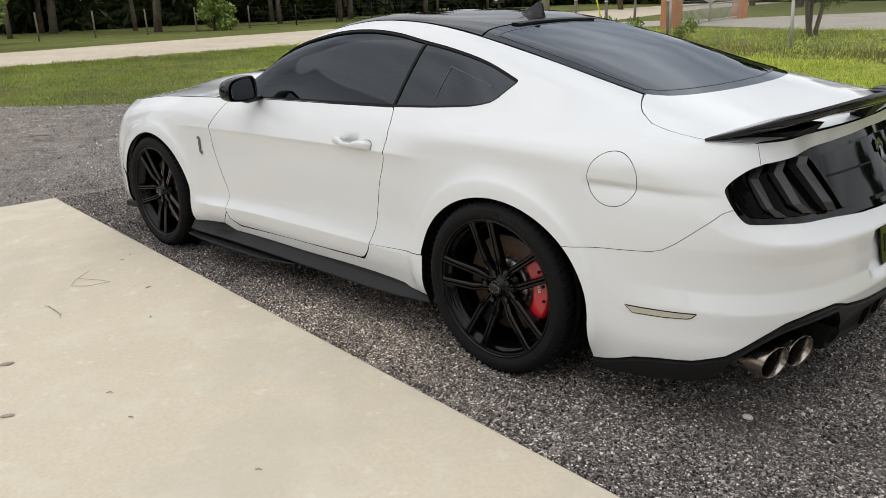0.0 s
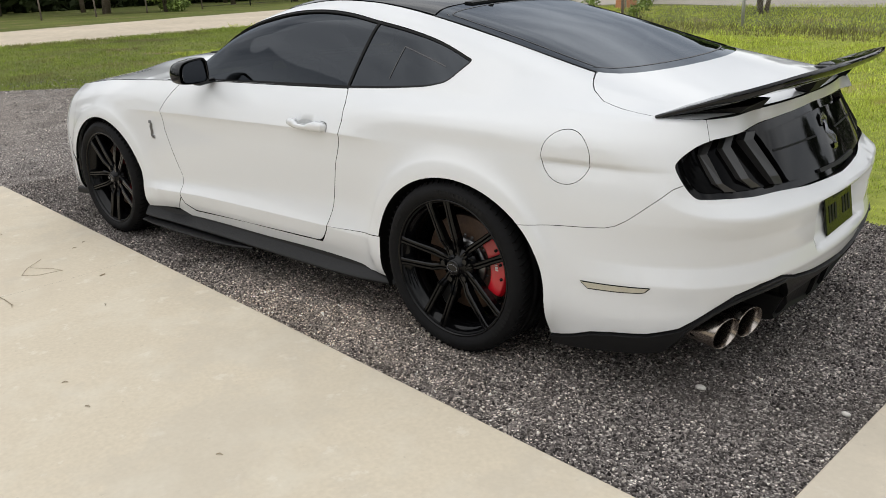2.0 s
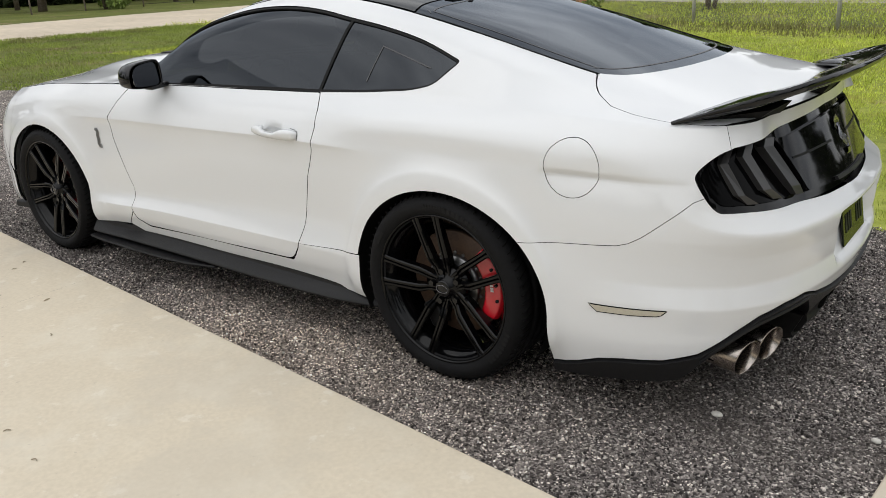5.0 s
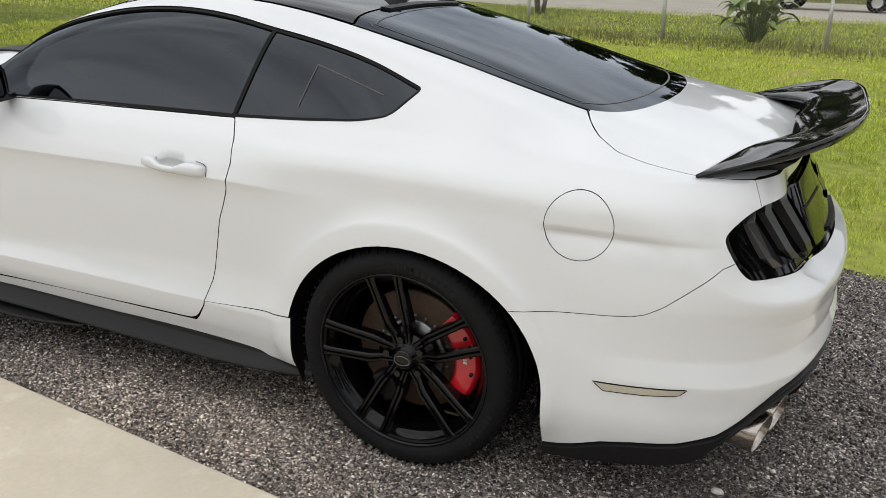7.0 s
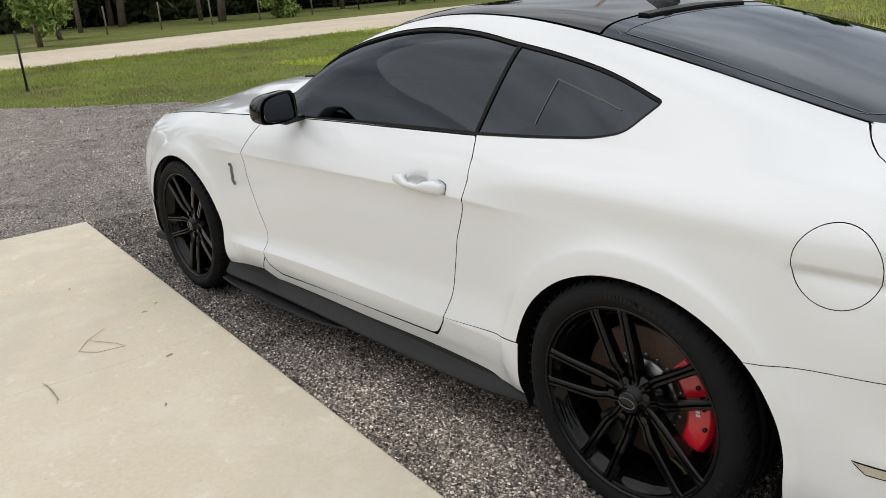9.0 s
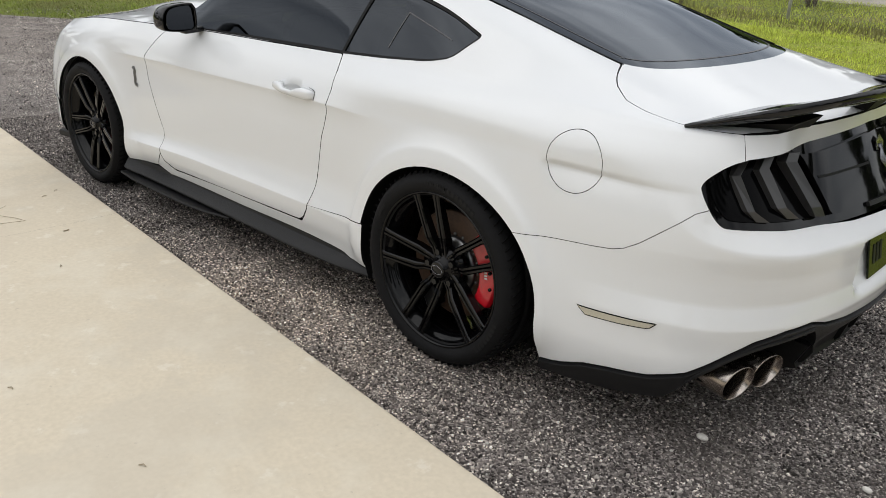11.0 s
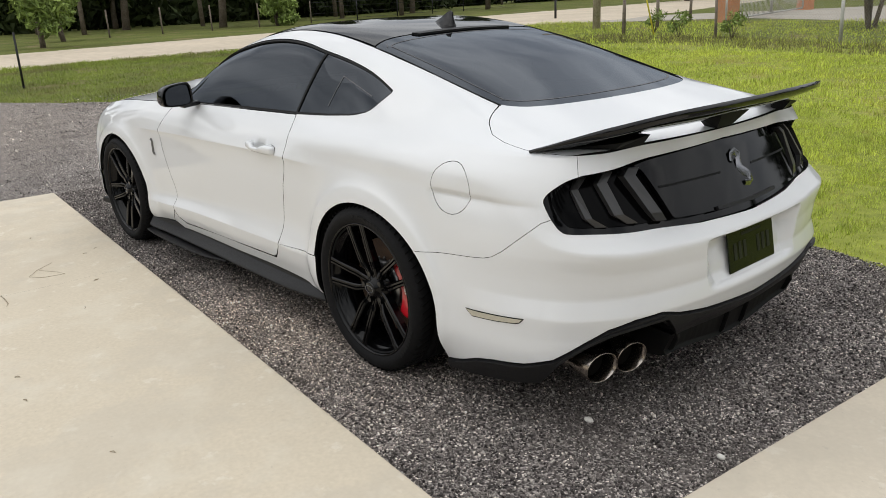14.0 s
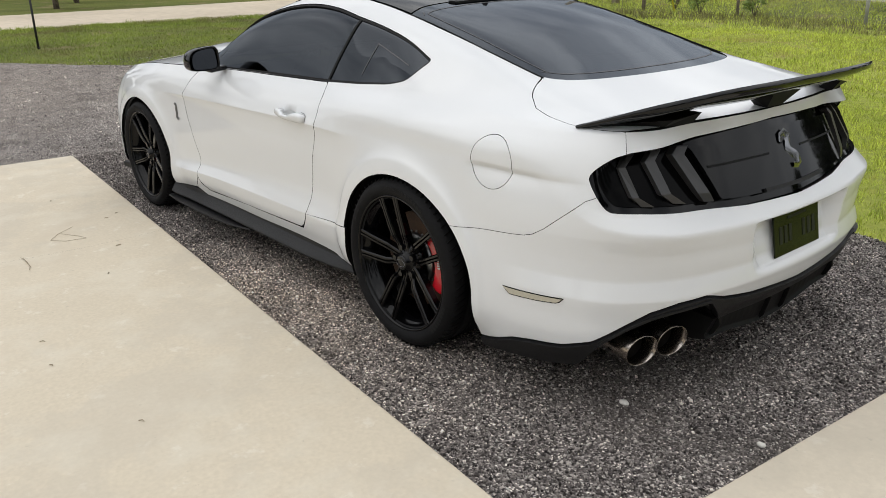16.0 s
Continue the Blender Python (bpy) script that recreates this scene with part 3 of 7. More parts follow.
lamp_half = [(0.0, 0.926), (0.45, 0.917), (0.70, 0.906), (0.79, 0.900)] + smooth_line([(0.80, 0.899), (0.875, 0.884), (0.945, 0.838), (0.935, 0.805), (0.880, 0.728), (0.83, 0.724), (0.76, 0.7200)]) + [(0.62, 0.709), (0.30, 0.688), (0.0, 0.680)]
LAMP_TIP = min(range(len(lamp_half)), key=lambda i: (lamp_half[i][0] - 0.908) ** 2 + (lamp_half[i][1] - 0.770) ** 2)
GAP_Y = 0.700


def top_edge(a, b, n=24):
    return [(a + (b - a) * i / n, float(shoulder_z(a + (b - a) * i / n)) - 0.001) for i in range(n + 1)]


def rear_uz(points):
    return [Vector((u_rear(y), z)) for y, z in points]


def run_uz(points):
    return [Vector((REAR_U + r, z)) for r, z in points]


def flip_u(points):
    """The same line on the right half of the rear."""
    return [Vector((2 * REAR_U - p.x, p.y)) for p in points]


def upper_both(x, q):
    """The upper body carried on over the centre line to the right side."""
    c = SIDE_Q + TOP_Q
    p = upper(x, np.where(q > c, 2 * c - q, q))
    p[..., 1] = np.where(q > c, -p[..., 1], p[..., 1])
    return p


def lid_face(x, q):
    """The boot lid follows the body's rounded shoulder on both sides."""
    c = SIDE_Q + TOP_Q
    r = np.where(q > c, 2 * c - q, q)
    u = u_of_x(x)
    p = body(u, shoulder_z(u) + r)
    p[..., 1] = np.where(q > c, -p[..., 1], p[..., 1])
    return p


def lamp_split(ue):
    """The lamp outline's upper edge before and after the seam beside the boot."""
    r = ue - REAR_U
    i = next(k for k, p in enumerate(lamp_half) if p[0] >= r)
    (r0, z0), (r1, z1) = lamp_half[i - 1], lamp_half[i]
    at = (r, z0 + (z1 - z0) * (r - r0) / (r1 - r0))
    return lamp_half[:i] + [at], [at] + lamp_half[i:LAMP_TIP + 1]


def build_sides():
    V = Vector
    fuel_at, fuel_r = (-0.489, 0.832), 0.0895
    fuel_ring = [V((fuel_at[0] + fuel_r * math.cos(a), fuel_at[1] + fuel_r * math.sin(a))) for a in np.linspace(0, 2 * math.pi, 49)[:-1]]
    outline = rounded(door_rear + top_edge(0.675, 1.93)[1:-1] + door_front[::-1], [0.045, 0.03] + [0.012] * (len(door_rear) - 2) + [0] * 23 + [0.015] * len(door_front))
    turn = np.linspace(0, 2 * math.pi, 30)[:-1]
    cup = [np.stack([0.850 + 0.064 * k * np.cos(turn), 0.824 + 0.022 * k * np.sin(turn)], 1) for k in (0.35, 0.65, 0.85, 0.97, 1.08)]
    skin("door", low, outline, PAINT, car, mirror=True, step=0.025, gap=0.0024, guides=HANDLE_CREASE + FOOT_CREASE + cup, sink=lambda u, z: -0.026 * np.clip(1 - ((u - 0.850) / 0.064) ** 2 - ((z - 0.824) / 0.022) ** 2, 0, 1) ** 0.8)
    # rear quarter, roof pillar and cant rail in one pressing, with the window opening
    crown = flow([(0.055, 1.108), (0.24, 1.170), (0.44, 1.216), (0.64, 1.250), (0.80, 1.276), (1.05, 1.292), (1.32, 1.270), (1.63, 1.186), (1.80, 1.098), (1.95, 0.992)])
    win = [(1.95, 0.957), (1.10, 0.970), (0.68, 0.980), (0.44, 0.992), (0.22, 1.010), (0.125, 1.032)] + [(x, float(crown(x))) for x in np.linspace(0.055, 1.95, 40)]
    hole = side_uw(win, 0.02, [0, 0, 0, 0.05, 0.05, 0.03, 0.018] + [0] * 38 + [0.01])
    arch = [V(p) for p in arc(*REAR_ARCH, 138, 10.4)]
    over = top_uw([(1.965, 0.742), (1.92, 0.715), (1.63, 0.645), (1.33, 0.575), (1.05, 0.54), (0.70, 0.54), (0.40, 0.556), (0.20, 0.566), (-0.05, 0.568), (-0.25, 0.570), (-0.395, 0.572), (-0.428, 0.638), (-0.468, 0.694), (-0.53, 0.740), (-0.61, 0.760), (-0.70, 0.766), (-0.755, 0.762)])
    ue = u_edge(GAP_Y)
    corner = [V((ue, float(shoulder_z(ue)) - 0.002))] + run_uz(lamp_split(ue)[1])
    base = [V(p) for p in top_edge(0.675, 2.0)[1:]]
    ring = [V(p) for p in door_rear[2:]] + base + over + corner + [V(p) for p in bumper_gap[::-1]] + arch + [V((0.60, 0.388))]
    skin("quarter_panel", body, resample(ring, 0.016), PAINT, car, holes=[fuel_ring, hole], mirror=True, step=0.022, guides=HANDLE_CREASE + FUEL_CREASE + FOOT_CREASE + REAR_FLARE)
    skin("fuel_door", body, fuel_ring, PAINT, car, gap=0.0010, guides=FUEL_CREASE)
    inner = shrink(hole, 0.0095)
    skin("window_surround", body, hole, BLACK_TRIM, car, holes=[inner], mirror=True, gap=0.0, step=0.02, offset=-0.003, fold=0.012, label="black window surround")
    pane = shrink(hole, 0.008)

    def split_x(w):
        return float(np.interp(w, [0.975, 1.30], [0.688, 0.612]))

    front = [p if p.x > split_x(p.y) + 0.008 else V((split_x(p.y) + 0.008, p.y)) for p in pane]
    back = [p if p.x < split_x(p.y) - 0.008 else V((split_x(p.y) - 0.008, p.y)) for p in pane]
    for piece in (front, back):
        piece[:] = [p for i, p in enumerate(piece) if (p - piece[i - 1]).length > 1e-4]
    skin("door_glass", body, front, GLASS, car, mirror=True, gap=0.0, offset=-0.010, fold=0.0, label="dark tinted door glass")
    skin("quarter_glass", body, back, GLASS, car, mirror=True, gap=0.0, offset=-0.008, fold=0.0, label="dark tinted quarter window")
    strip = [V((split_x(w) + d, w)) for d, ws in ((-0.007, np.linspace(0.985, 1.27, 12)), (0.007, np.linspace(1.27, 0.985, 12))) for w in ws]
    skin("window_divider", body, strip, BLACK_TRIM, car, mirror=True, gap=0.0, offset=-0.004, fold=0.008, step=0.02)
    # thin frame line inside the quarter window
    line = [V(p) for p in side_uw([(0.455, 1.03), (0.425, 1.155), (0.17, 1.088), (0.172, 1.085), (0.4215, 1.150), (0.4505, 1.03)], 0.03)]
    skin("window_frame_line", body, line, FAINT, car, gap=0.0, offset=-0.006, fold=0.0, step=0.05)
    # sill
    ring = rounded([(0.398, 0.215), (0.389, 0.401), (0.60, 0.388), (0.7465, 0.379), (0.7525, 0.361), (0.78, 0.318), (0.803, 0.294), (1.0, 0.289), (1.40, 0.283), (1.845, 0.266), (1.931, 0.298), (1.951, 0.331), (2.018, 0.254), (1.9, 0.215)], 0.006)
    skin("sill", low, ring, PAINT, car, mirror=True)
    # front wing
    edge = arc(*FRONT_ARCH, 12, 165)
    wing = door_front[2:] + top_edge(1.93, 3.2)[1:] + [(3.25, 0.60), (3.2, 0.50)] + edge + [(2.325, 0.30), (2.325, 0.225), (2.02, 0.255)]
    skin("front_wing", low, resample([V(p) for p in wing], 0.015), PAINT, car, mirror=True, step=0.025, guides=HANDLE_CREASE + FOOT_CREASE + FRONT_FLARE)
    # nose, seen only from behind along the wing
    nose = [V((3.253, 0.60)), V((3.203, float(shoulder_z(3.203))))] + [V((u, float(shoulder_z(u)))) for u in np.linspace(3.25, FRONT_U, 20)]
    foot = [V((3.12, 0.40)), V((3.125, 0.19))] + [V((u, 0.17)) for u in np.linspace(3.2, FRONT_U, 12)]
    far = [V((2 * FRONT_U - p.x, p.y)) for p in nose]
    far_foot = [V((2 * FRONT_U - p.x, p.y)) for p in foot]
    skin("front_bumper", low, resample(nose + far[::-1] + [V((2 * FRONT_U - 3.205, 0.5))] + far_foot + foot[::-1] + [V((3.205, 0.5))], 0.02), PAINT, car, step=0.04)
    # front splitter flick beside the wheel
    bm = bmesh.new()
    add_box(bm, (0.12, 0.04, 0.04), (3.14, 0.92, 0.20), Matrix.Rotation(0.2, 4, "Z"))
    soften(part("front_splitter", bm, BLACK_SATIN, car), 0.01)
    bm = bmesh.new()
    add_box(bm, (0.12, 0.04, 0.04), (3.14, -0.92, 0.20), Matrix.Rotation(-0.2, 4, "Z"))
    soften(part("front_splitter", bm, BLACK_SATIN, car), 0.01)


def build_rear():
    V = Vector
    edge = [V(p) for p in arc(*REAR_ARCH, 138, 182)] + [V((-0.433, 0.28)), V((-0.435, 0.22))]
    gap_line = [V(p) for p in bumper_gap]
    lamp_left = run_uz(lamp_half)
    left = edge[::-1] + gap_line[1:] + lamp_left[LAMP_TIP:]
    white = [(-0.436, 0.178), (-0.48, 0.186), (-0.525, 0.200), (-0.60, 0.230), (-0.68, 0.247), (-0.80, 0.262), (-0.90, 0.292), (-1.0, 0.355), (-1.08, 0.40)]
    white_half = [(0.62, 0.425), (0.52, 0.432), (0.49, 0.425), (0.44, 0.410), (0.30, 0.39), (0.0, 0.372)]
    low_left = [V(p) for p in white] + rear_uz(white_half)
    ring = resample(left + flip_u(left)[::-1] + flip_u(low_left) + low_left[::-1], 0.016)

    def pocket(u, z):
        """The plate's pocket, and the ledge under the lamps."""
        dy = np.abs(u - REAR_U)
        side = 0.300 + 0.14 * np.clip(z - 0.46, 0, 0.17)
        deep = 0.020 + 0.34 * np.clip(z - 0.455, 0, 0.19)
        return -deep * np.clip((side - dy) / 0.062, 0, 1) * np.clip((z - 0.450) / 0.018, 0, 1) * np.clip((0.642 - z) / 0.016, 0, 1)

    rim = [np.array([(REAR_U + s * (0.300 + 0.14 * (z - 0.46) + o), z) for z in np.arange(0.46, 0.64, 0.012)]) for s in (1, -1) for o in (0.006, -0.006, -0.056, -0.068)]
    skin("rear_bumper", low, ring, PAINT, car, step=0.013, sink=pocket, guides=LEDGE_CREASE + rim + REAR_FLARE)
    under = [p - V((0, 0.006)) for p in low_left]
    foot = [V((-0.438, 0.138)), V((-0.60, 0.157)), V((-0.76, 0.177)), V((-0.85, 0.194)), V((-0.882, 0.228)), V((-0.93, 0.294)), V((-1.01, 0.350)), V((-1.09, 0.386))] + rear_uz([(0.62, 0.398), (0.52, 0.404), (0.49, 0.398), (0.46, 0.365), (0.42, 0.312), (0.30, 0.300), (0.16, 0.296), (0.0, 0.295)])
    ring = resample(under + flip_u(under)[::-1] + flip_u(foot) + foot[::-1], 0.016)

    def tuck(u, z):
        dy = np.abs(u - REAR_U)
        return 0.010 - 0.05 * bell(dy, -1, 0.42, 0.03) * np.clip((0.36 - z) / 0.12, 0, 1)

    skin("rear_valance", low, ring, BLACK_SATIN, car, step=0.018, sink=tuck, fold=0.03, label="satin black lower bumper trim")
    # raised lip that follows the trim's upper edge over the exhausts
    line = smooth_line([(-0.905, 0.272), (-0.95, 0.312), (-1.01, 0.350), (-1.08, 0.384)] + [(u_rear(y), z) for y, z in ((0.62, 0.404), (0.50, 0.412))], 2)
    lip = [V((u, z + 0.005)) for u, z in line] + [V((u, z - 0.004)) for u, z in line[::-1]]
    skin("valance_lip", low, resample(lip, 0.016), BLACK_SATIN, car, mirror=True, step=0.02, gap=0.0, offset=0.015, fold=0.012)
    # strip of body between lamps and boot edge
    ue = u_edge(GAP_Y)
    top_left = [V((u, float(shoulder_z(u)) - 0.001)) for u in np.linspace(ue, REAR_U, 24)]
    lamp_top = run_uz(lamp_split(ue)[0])
    ring = top_left + flip_u(top_left)[::-1][1:] + flip_u(lamp_top)[::-1] + lamp_top[1:]
    skin("boot_edge", low, resample(ring, 0.016), PAINT, car, step=0.02)


lamp_depth = flow([(REAR_U, -0.122), (REAR_U + 0.45, -0.116), (REAR_U + 0.72, -0.074), (REAR_U + 0.85, -0.056), (REAR_U + 0.93, -0.046), (REAR_U + 1.1, -0.03), (REAR_U + 1.3, -0.02)])


def lamp_line():
    """The lamp band's course in plan, evened out, with its outward normals."""
    r = np.arange(-1.3, 1.3005, 0.001)
    m = REAR_U + np.abs(r)
    x, y = plan(m)
    x2, y2 = plan(m + 0.004)
    x1, y1 = plan(m - 0.004)
    n = np.maximum(np.hypot(x2 - x1, y2 - y1), 1e-9)
    d = lamp_depth(m)
    px, py = x - (y2 - y1) / n * d, (y + (x2 - x1) / n * d) * np.sign(r + 1e-9)
    k = np.exp(-np.linspace(-2.5, 2.5, 201) ** 2 / 2)
    k /= k.sum()
    px, py = np.convolve(px, k, "same"), np.convolve(py, k, "same")
    gx, gy = np.gradient(px, r), np.gradient(py, r)
    g = np.hypot(gx, gy)
    return r, px, py, -gy / g, gx / g


LAMP_RUN, LAMP_X, LAMP_Y, LAMP_NX, LAMP_NY = lamp_line()


def lamp_face(u, z):
    """The tail lamp band: a nearly upright face set back behind the bumper's ledge."""
    u, z = np.asarray(u, float), np.asarray(z, float)
    r = u - REAR_U
    lean = (0.50 + 0.18 * bell(np.abs(r), 0.48, 0.88, 0.03) - 0.26 * bell(np.abs(r), 0.86, 9, 0.02)) * (z - 0.80)
    lean = lean + 0.030 * bell(np.abs(r), 0.48, 0.86, 0.03)
    return np.stack([np.interp(r, LAMP_RUN, LAMP_X) + np.interp(r, LAMP_RUN, LAMP_NX) * -lean, np.interp(r, LAMP_RUN, LAMP_Y) + np.interp(r, LAMP_RUN, LAMP_NY) * -lean, z], -1)


# Louvres of a tail lamp, from outside in: the outer and inner corner of each fold, top to bottom.
LAMP_BARS = (
    (((-0.872, 0.690, 0.882), (-0.886, 0.668, 0.886)), ((-0.870, 0.724, 0.849), (-0.889, 0.713, 0.853)), ((-0.931, 0.726, 0.765), (-0.944, 0.707, 0.764)), ((-0.950, 0.700, 0.735), (-0.972, 0.664, 0.732))),
    (((-0.902, 0.603, 0.888), (-0.914, 0.570, 0.891)), ((-0.907, 0.640, 0.859), (-0.920, 0.606, 0.862)), ((-0.974, 0.634, 0.766), (-0.987, 0.602, 0.765)), ((-0.992, 0.592, 0.732), (-1.008, 0.550, 0.728))),
    (((-0.930, 0.508, 0.893), (-0.945, 0.470, 0.892)), ((-0.936, 0.538, 0.872), (-0.952, 0.496, 0.870)), ((-1.016, 0.496, 0.752), (-1.030, 0.452, 0.749)), ((-1.028, 0.480, 0.724), (-1.040, 0.438, 0.720))),
)


def louvre(corners, side, lamp):
    """One bent blade of a tail lamp: an upper return, the blade and a lower return, with depth."""
    bm = bmesh.new()
    front, back = [], []
    for pair in corners:
        for x, y, z in pair:
            front.append(bm.verts.new((x, side * y, z)))
            back.append(bm.verts.new((x + 0.030, side * (y - 0.004), z - 0.004)))
    for k in (0, 2, 4):
        bm.faces.new((front[k], front[k + 1], front[k + 3], front[k + 2]))
        for j in (0, 1):
            bm.faces.new((front[k + j], front[k + j + 2], back[k + j + 2], back[k + j]))
    for k in (0, 6):
        bm.faces.new((front[k], front[k + 1], back[k + 1], back[k]))
    part("lamp_bar", bm, LAMP_BAR, lamp, "smoked grey lamp bar", smooth=False)


def build_lamps():
    V = Vector
    left = run_uz([(r * 1.003, z + (0.004 if z > 0.83 else -0.006)) for r, z in lamp_half])
    band = resample(left + flip_u(left)[::-1], 0.016)
    skin("lamp_band", lamp_face, band, PANEL, car, step=0.02, gap=0.0, fold=0.02, label="gloss black tail lamp band")

    def at(y, z):
        return V((REAR_U + y, z))

    for side in (0, 1):
        turn = flip_u if side else (lambda p: p)
        lens = turn([at(y, z) for y, z in [(0.488, 0.894), (0.73, 0.888)] + smooth_line([(0.77, 0.886), (0.865, 0.868), (0.918, 0.833), (0.912, 0.806), (0.865, 0.742), (0.82, 0.736), (0.75, 0.733)]) + [(0.61, 0.722), (0.437, 0.714)]])
        lamp = skin("tail_lamp", lamp_face, resample(lens, 0.016), LAMP_LENS, car, step=0.02, gap=0.0, offset=0.004, fold=0.01, label="smoked black tail lamp")
        for corners in LAMP_BARS:
            louvre(corners, -1 if side else 1, lamp)
    half = [(0.0, 0.892), (0.484, 0.872), (0.476, 0.860), (0.432, 0.722), (0.424, 0.712), (0.30, 0.704), (0.0, 0.696)]
    pl = [at(y, z) for y, z in half]
    panel = skin("boot_panel", lamp_face, resample(pl + flip_u(pl)[::-1], 0.016), PANEL, car, step=0.02, gap=0.0, offset=0.024, fold=0.020, label="gloss black panel between the tail lamps")
    for side in (0, 1):
        turn = flip_u if side else (lambda p: p)
        slit = turn([at(y, z) for y, z in [(0.445, 0.815), (0.11, 0.815), (0.11, 0.808), (0.443, 0.808)]])
        skin("panel_slit", lamp_face, resample(slit, 0.02), BLACK_TRIM, panel, step=0.02, gap=0.0, offset=0.0255, fold=0.0)
    lip = [at(y, z) for y, z in [(0.0, 0.708), (0.20, 0.711), (0.20, 0.699), (0.0, 0.696)]]
    skin("release_lip", lamp_face, resample(lip + flip_u(lip)[::-1], 0.02), BLACK_SATIN, panel, step=0.02, gap=0.0, offset=0.034, fold=0.014)
    # plain curved badge
    bm = bmesh.new()
    path = [(0.022, 0.836), (0.014, 0.856), (-0.014, 0.864), (-0.034, 0.850), (-0.026, 0.832), (-0.016, 0.812), (-0.030, 0.792), (-0.056, 0.776), (-0.066, 0.762), (-0.046, 0.752), (-0.012, 0.756)]
    ribbon(bm, [Vector(lamp_face(np.array([REAR_U + y]), np.array([z]))[0]) + V((-0.024, 0, 0.010)) for y, z in path], 0.042, V((-1, 0, 0)), 0.005)
    part("badge", bm, BADGE, panel, "chrome curved badge")


def ribbon(bm, pts, width, out, thick):
    """A flat bar along a line of points, raised along out."""
    rows = []
    for i, p in enumerate(pts):
        d = (pts[min(i + 1, len(pts) - 1)] - pts[max(i - 1, 0)]).normalized()
        s = d.cross(out).normalized() * width / 2 * (0.55 + 0.45 * math.sin(math.pi * (i + 0.6) / (len(pts) + 0.2)))
        rows.append([bm.verts.new(p + s), bm.verts.new(p + out * thick), bm.verts.new(p - s)])
    for a, b in zip(rows, rows[1:]):
        for k in range(2):
            bm.faces.new((a[k], a[k + 1], b[k + 1], b[k]))


def build_top():
    V = Vector
    lid_side = [(-0.398, 0.5695), (-0.4288, 0.6368), (-0.4688, 0.6928), (-0.5305, 0.7388), (-0.6102, 0.759), (-0.70, 0.7652), (-0.755, 0.7612)]
    ue = u_edge(GAP_Y - 0.004)
    us = np.linspace(ue, REAR_U, 14)
    e = low(us, shoulder_z(us))
    lid_tail = [(float(p[0]) + 0.004, float(p[1])) for p in e]
    glass_low = smooth_line([(-0.562, 0.0), (-0.555, 0.20), (-0.520, 0.40), (-0.480, 0.50), (-0.430, 0.547), (-0.395, 0.562)], 2)

    def both(points):
        h = [V((x, q_at_y(x, y))) for x, y in points]
        c = SIDE_Q + TOP_Q
        return h, [V((p.x, 2 * c - p.y)) for p in h]

    l1, l2 = both(lid_side + lid_tail)
    g1, g2 = both(glass_low)
    skin("boot_lid", lid_face, resample(g1 + l1 + l2[::-1] + g2[::-1], 0.02), PAINT, car, step=0.03)
    rw_side = [(-0.395, 0.566), (-0.25, 0.564), (-0.05, 0.562), (0.20, 0.560), (0.38, 0.550)]
    rw_top = [(0.40, 0.48), (0.425, 0.2), (0.43, 0.0)]
    s1, s2 = both(glass_low[:-1] + rw_side + rw_top)
    ring = resample(s1 + s2[::-1], 0.02)
    skin("rear_window", upper_both, ring, GLASS, car, step=0.04, gap=0.001, offset=-0.002, fold=0.004, label="dark tinted rear window")
    inner = shrink(ring, 0.060)
    skin("glass_line", upper_both, inner, FAINT, car, holes=[shrink(ring, 0.0665)], gap=0.0, step=0.05, offset=-0.001, fold=0.0)
    r1, r2 = both([(0.435, 0.0), (0.43, 0.2), (0.405, 0.48), (0.388, 0.545), (0.70, 0.53), (1.05, 0.53), (1.32, 0.565), (1.38, 0.42), (1.42, 0.2), (1.43, 0.0)])
    skin("roof_panel", upper_both, resample(r1 + r2[::-1], 0.02), BLACK_GLOSS, car, step=0.04, label="gloss black roof panel")
    w1, w2 = both([(1.44, 0.0), (1.43, 0.2), (1.39, 0.42), (1.33, 0.569), (1.63, 0.638), (1.92, 0.708), (1.99, 0.55), (2.03, 0.3), (2.04, 0.0)])
    skin("windscreen", upper_both, resample(w1 + w2[::-1], 0.02), GLASS, car, step=0.04, offset=-0.003, fold=0.004, label="dark windscreen")
    b1, b2 = both([(2.06, 0.0), (2.05, 0.3), (2.01, 0.55), (1.96, 0.785), (2.1, 0.830), (2.35, 0.838), (2.72, 0.821), (3.1, 0.790), (3.38, 0.65), (3.48, 0.3), (3.50, 0.0)])

    def bulge(x, q):
        y = np.abs(q - SIDE_Q - TOP_Q)
        return 0.045 * bell(y, -1, 0.36, 0.03) * bell(x, -1, 2.95, 0.12)

    skin("bonnet", upper_both, resample(b1 + b2[::-1], 0.02), PAINT, car, step=0.03, sink=bulge)
    # hood vent, dark, near the windscreen
    v1, v2 = both([(2.50, 0.0), (2.49, 0.28), (2.20, 0.30), (2.20, 0.0)])
    skin("bonnet_vent", upper_both, resample(v1 + v2[::-1], 0.02), BLACK_SATIN, car, step=0.03, offset=0.052, gap=0.0, fold=0.02, label="satin black bonnet vent")
    # black strip over the rear window, and drip channels beside it
    t1, t2 = both([(0.43, 0.0), (0.42, 0.31), (0.392, 0.29), (0.398, 0.0)])
    skin("roof_strip", upper_both, resample(t1 + t2[::-1], 0.02), BLACK_SATIN, car, step=0.03, offset=0.006, gap=0.0, fold=0.012, label="black strip over the rear window")
    d1, d2 = both([(-0.405, 0.5700), (-0.05, 0.5680), (0.38, 0.5560), (0.38, 0.5535), (-0.05, 0.5655), (-0.40, 0.5665)])
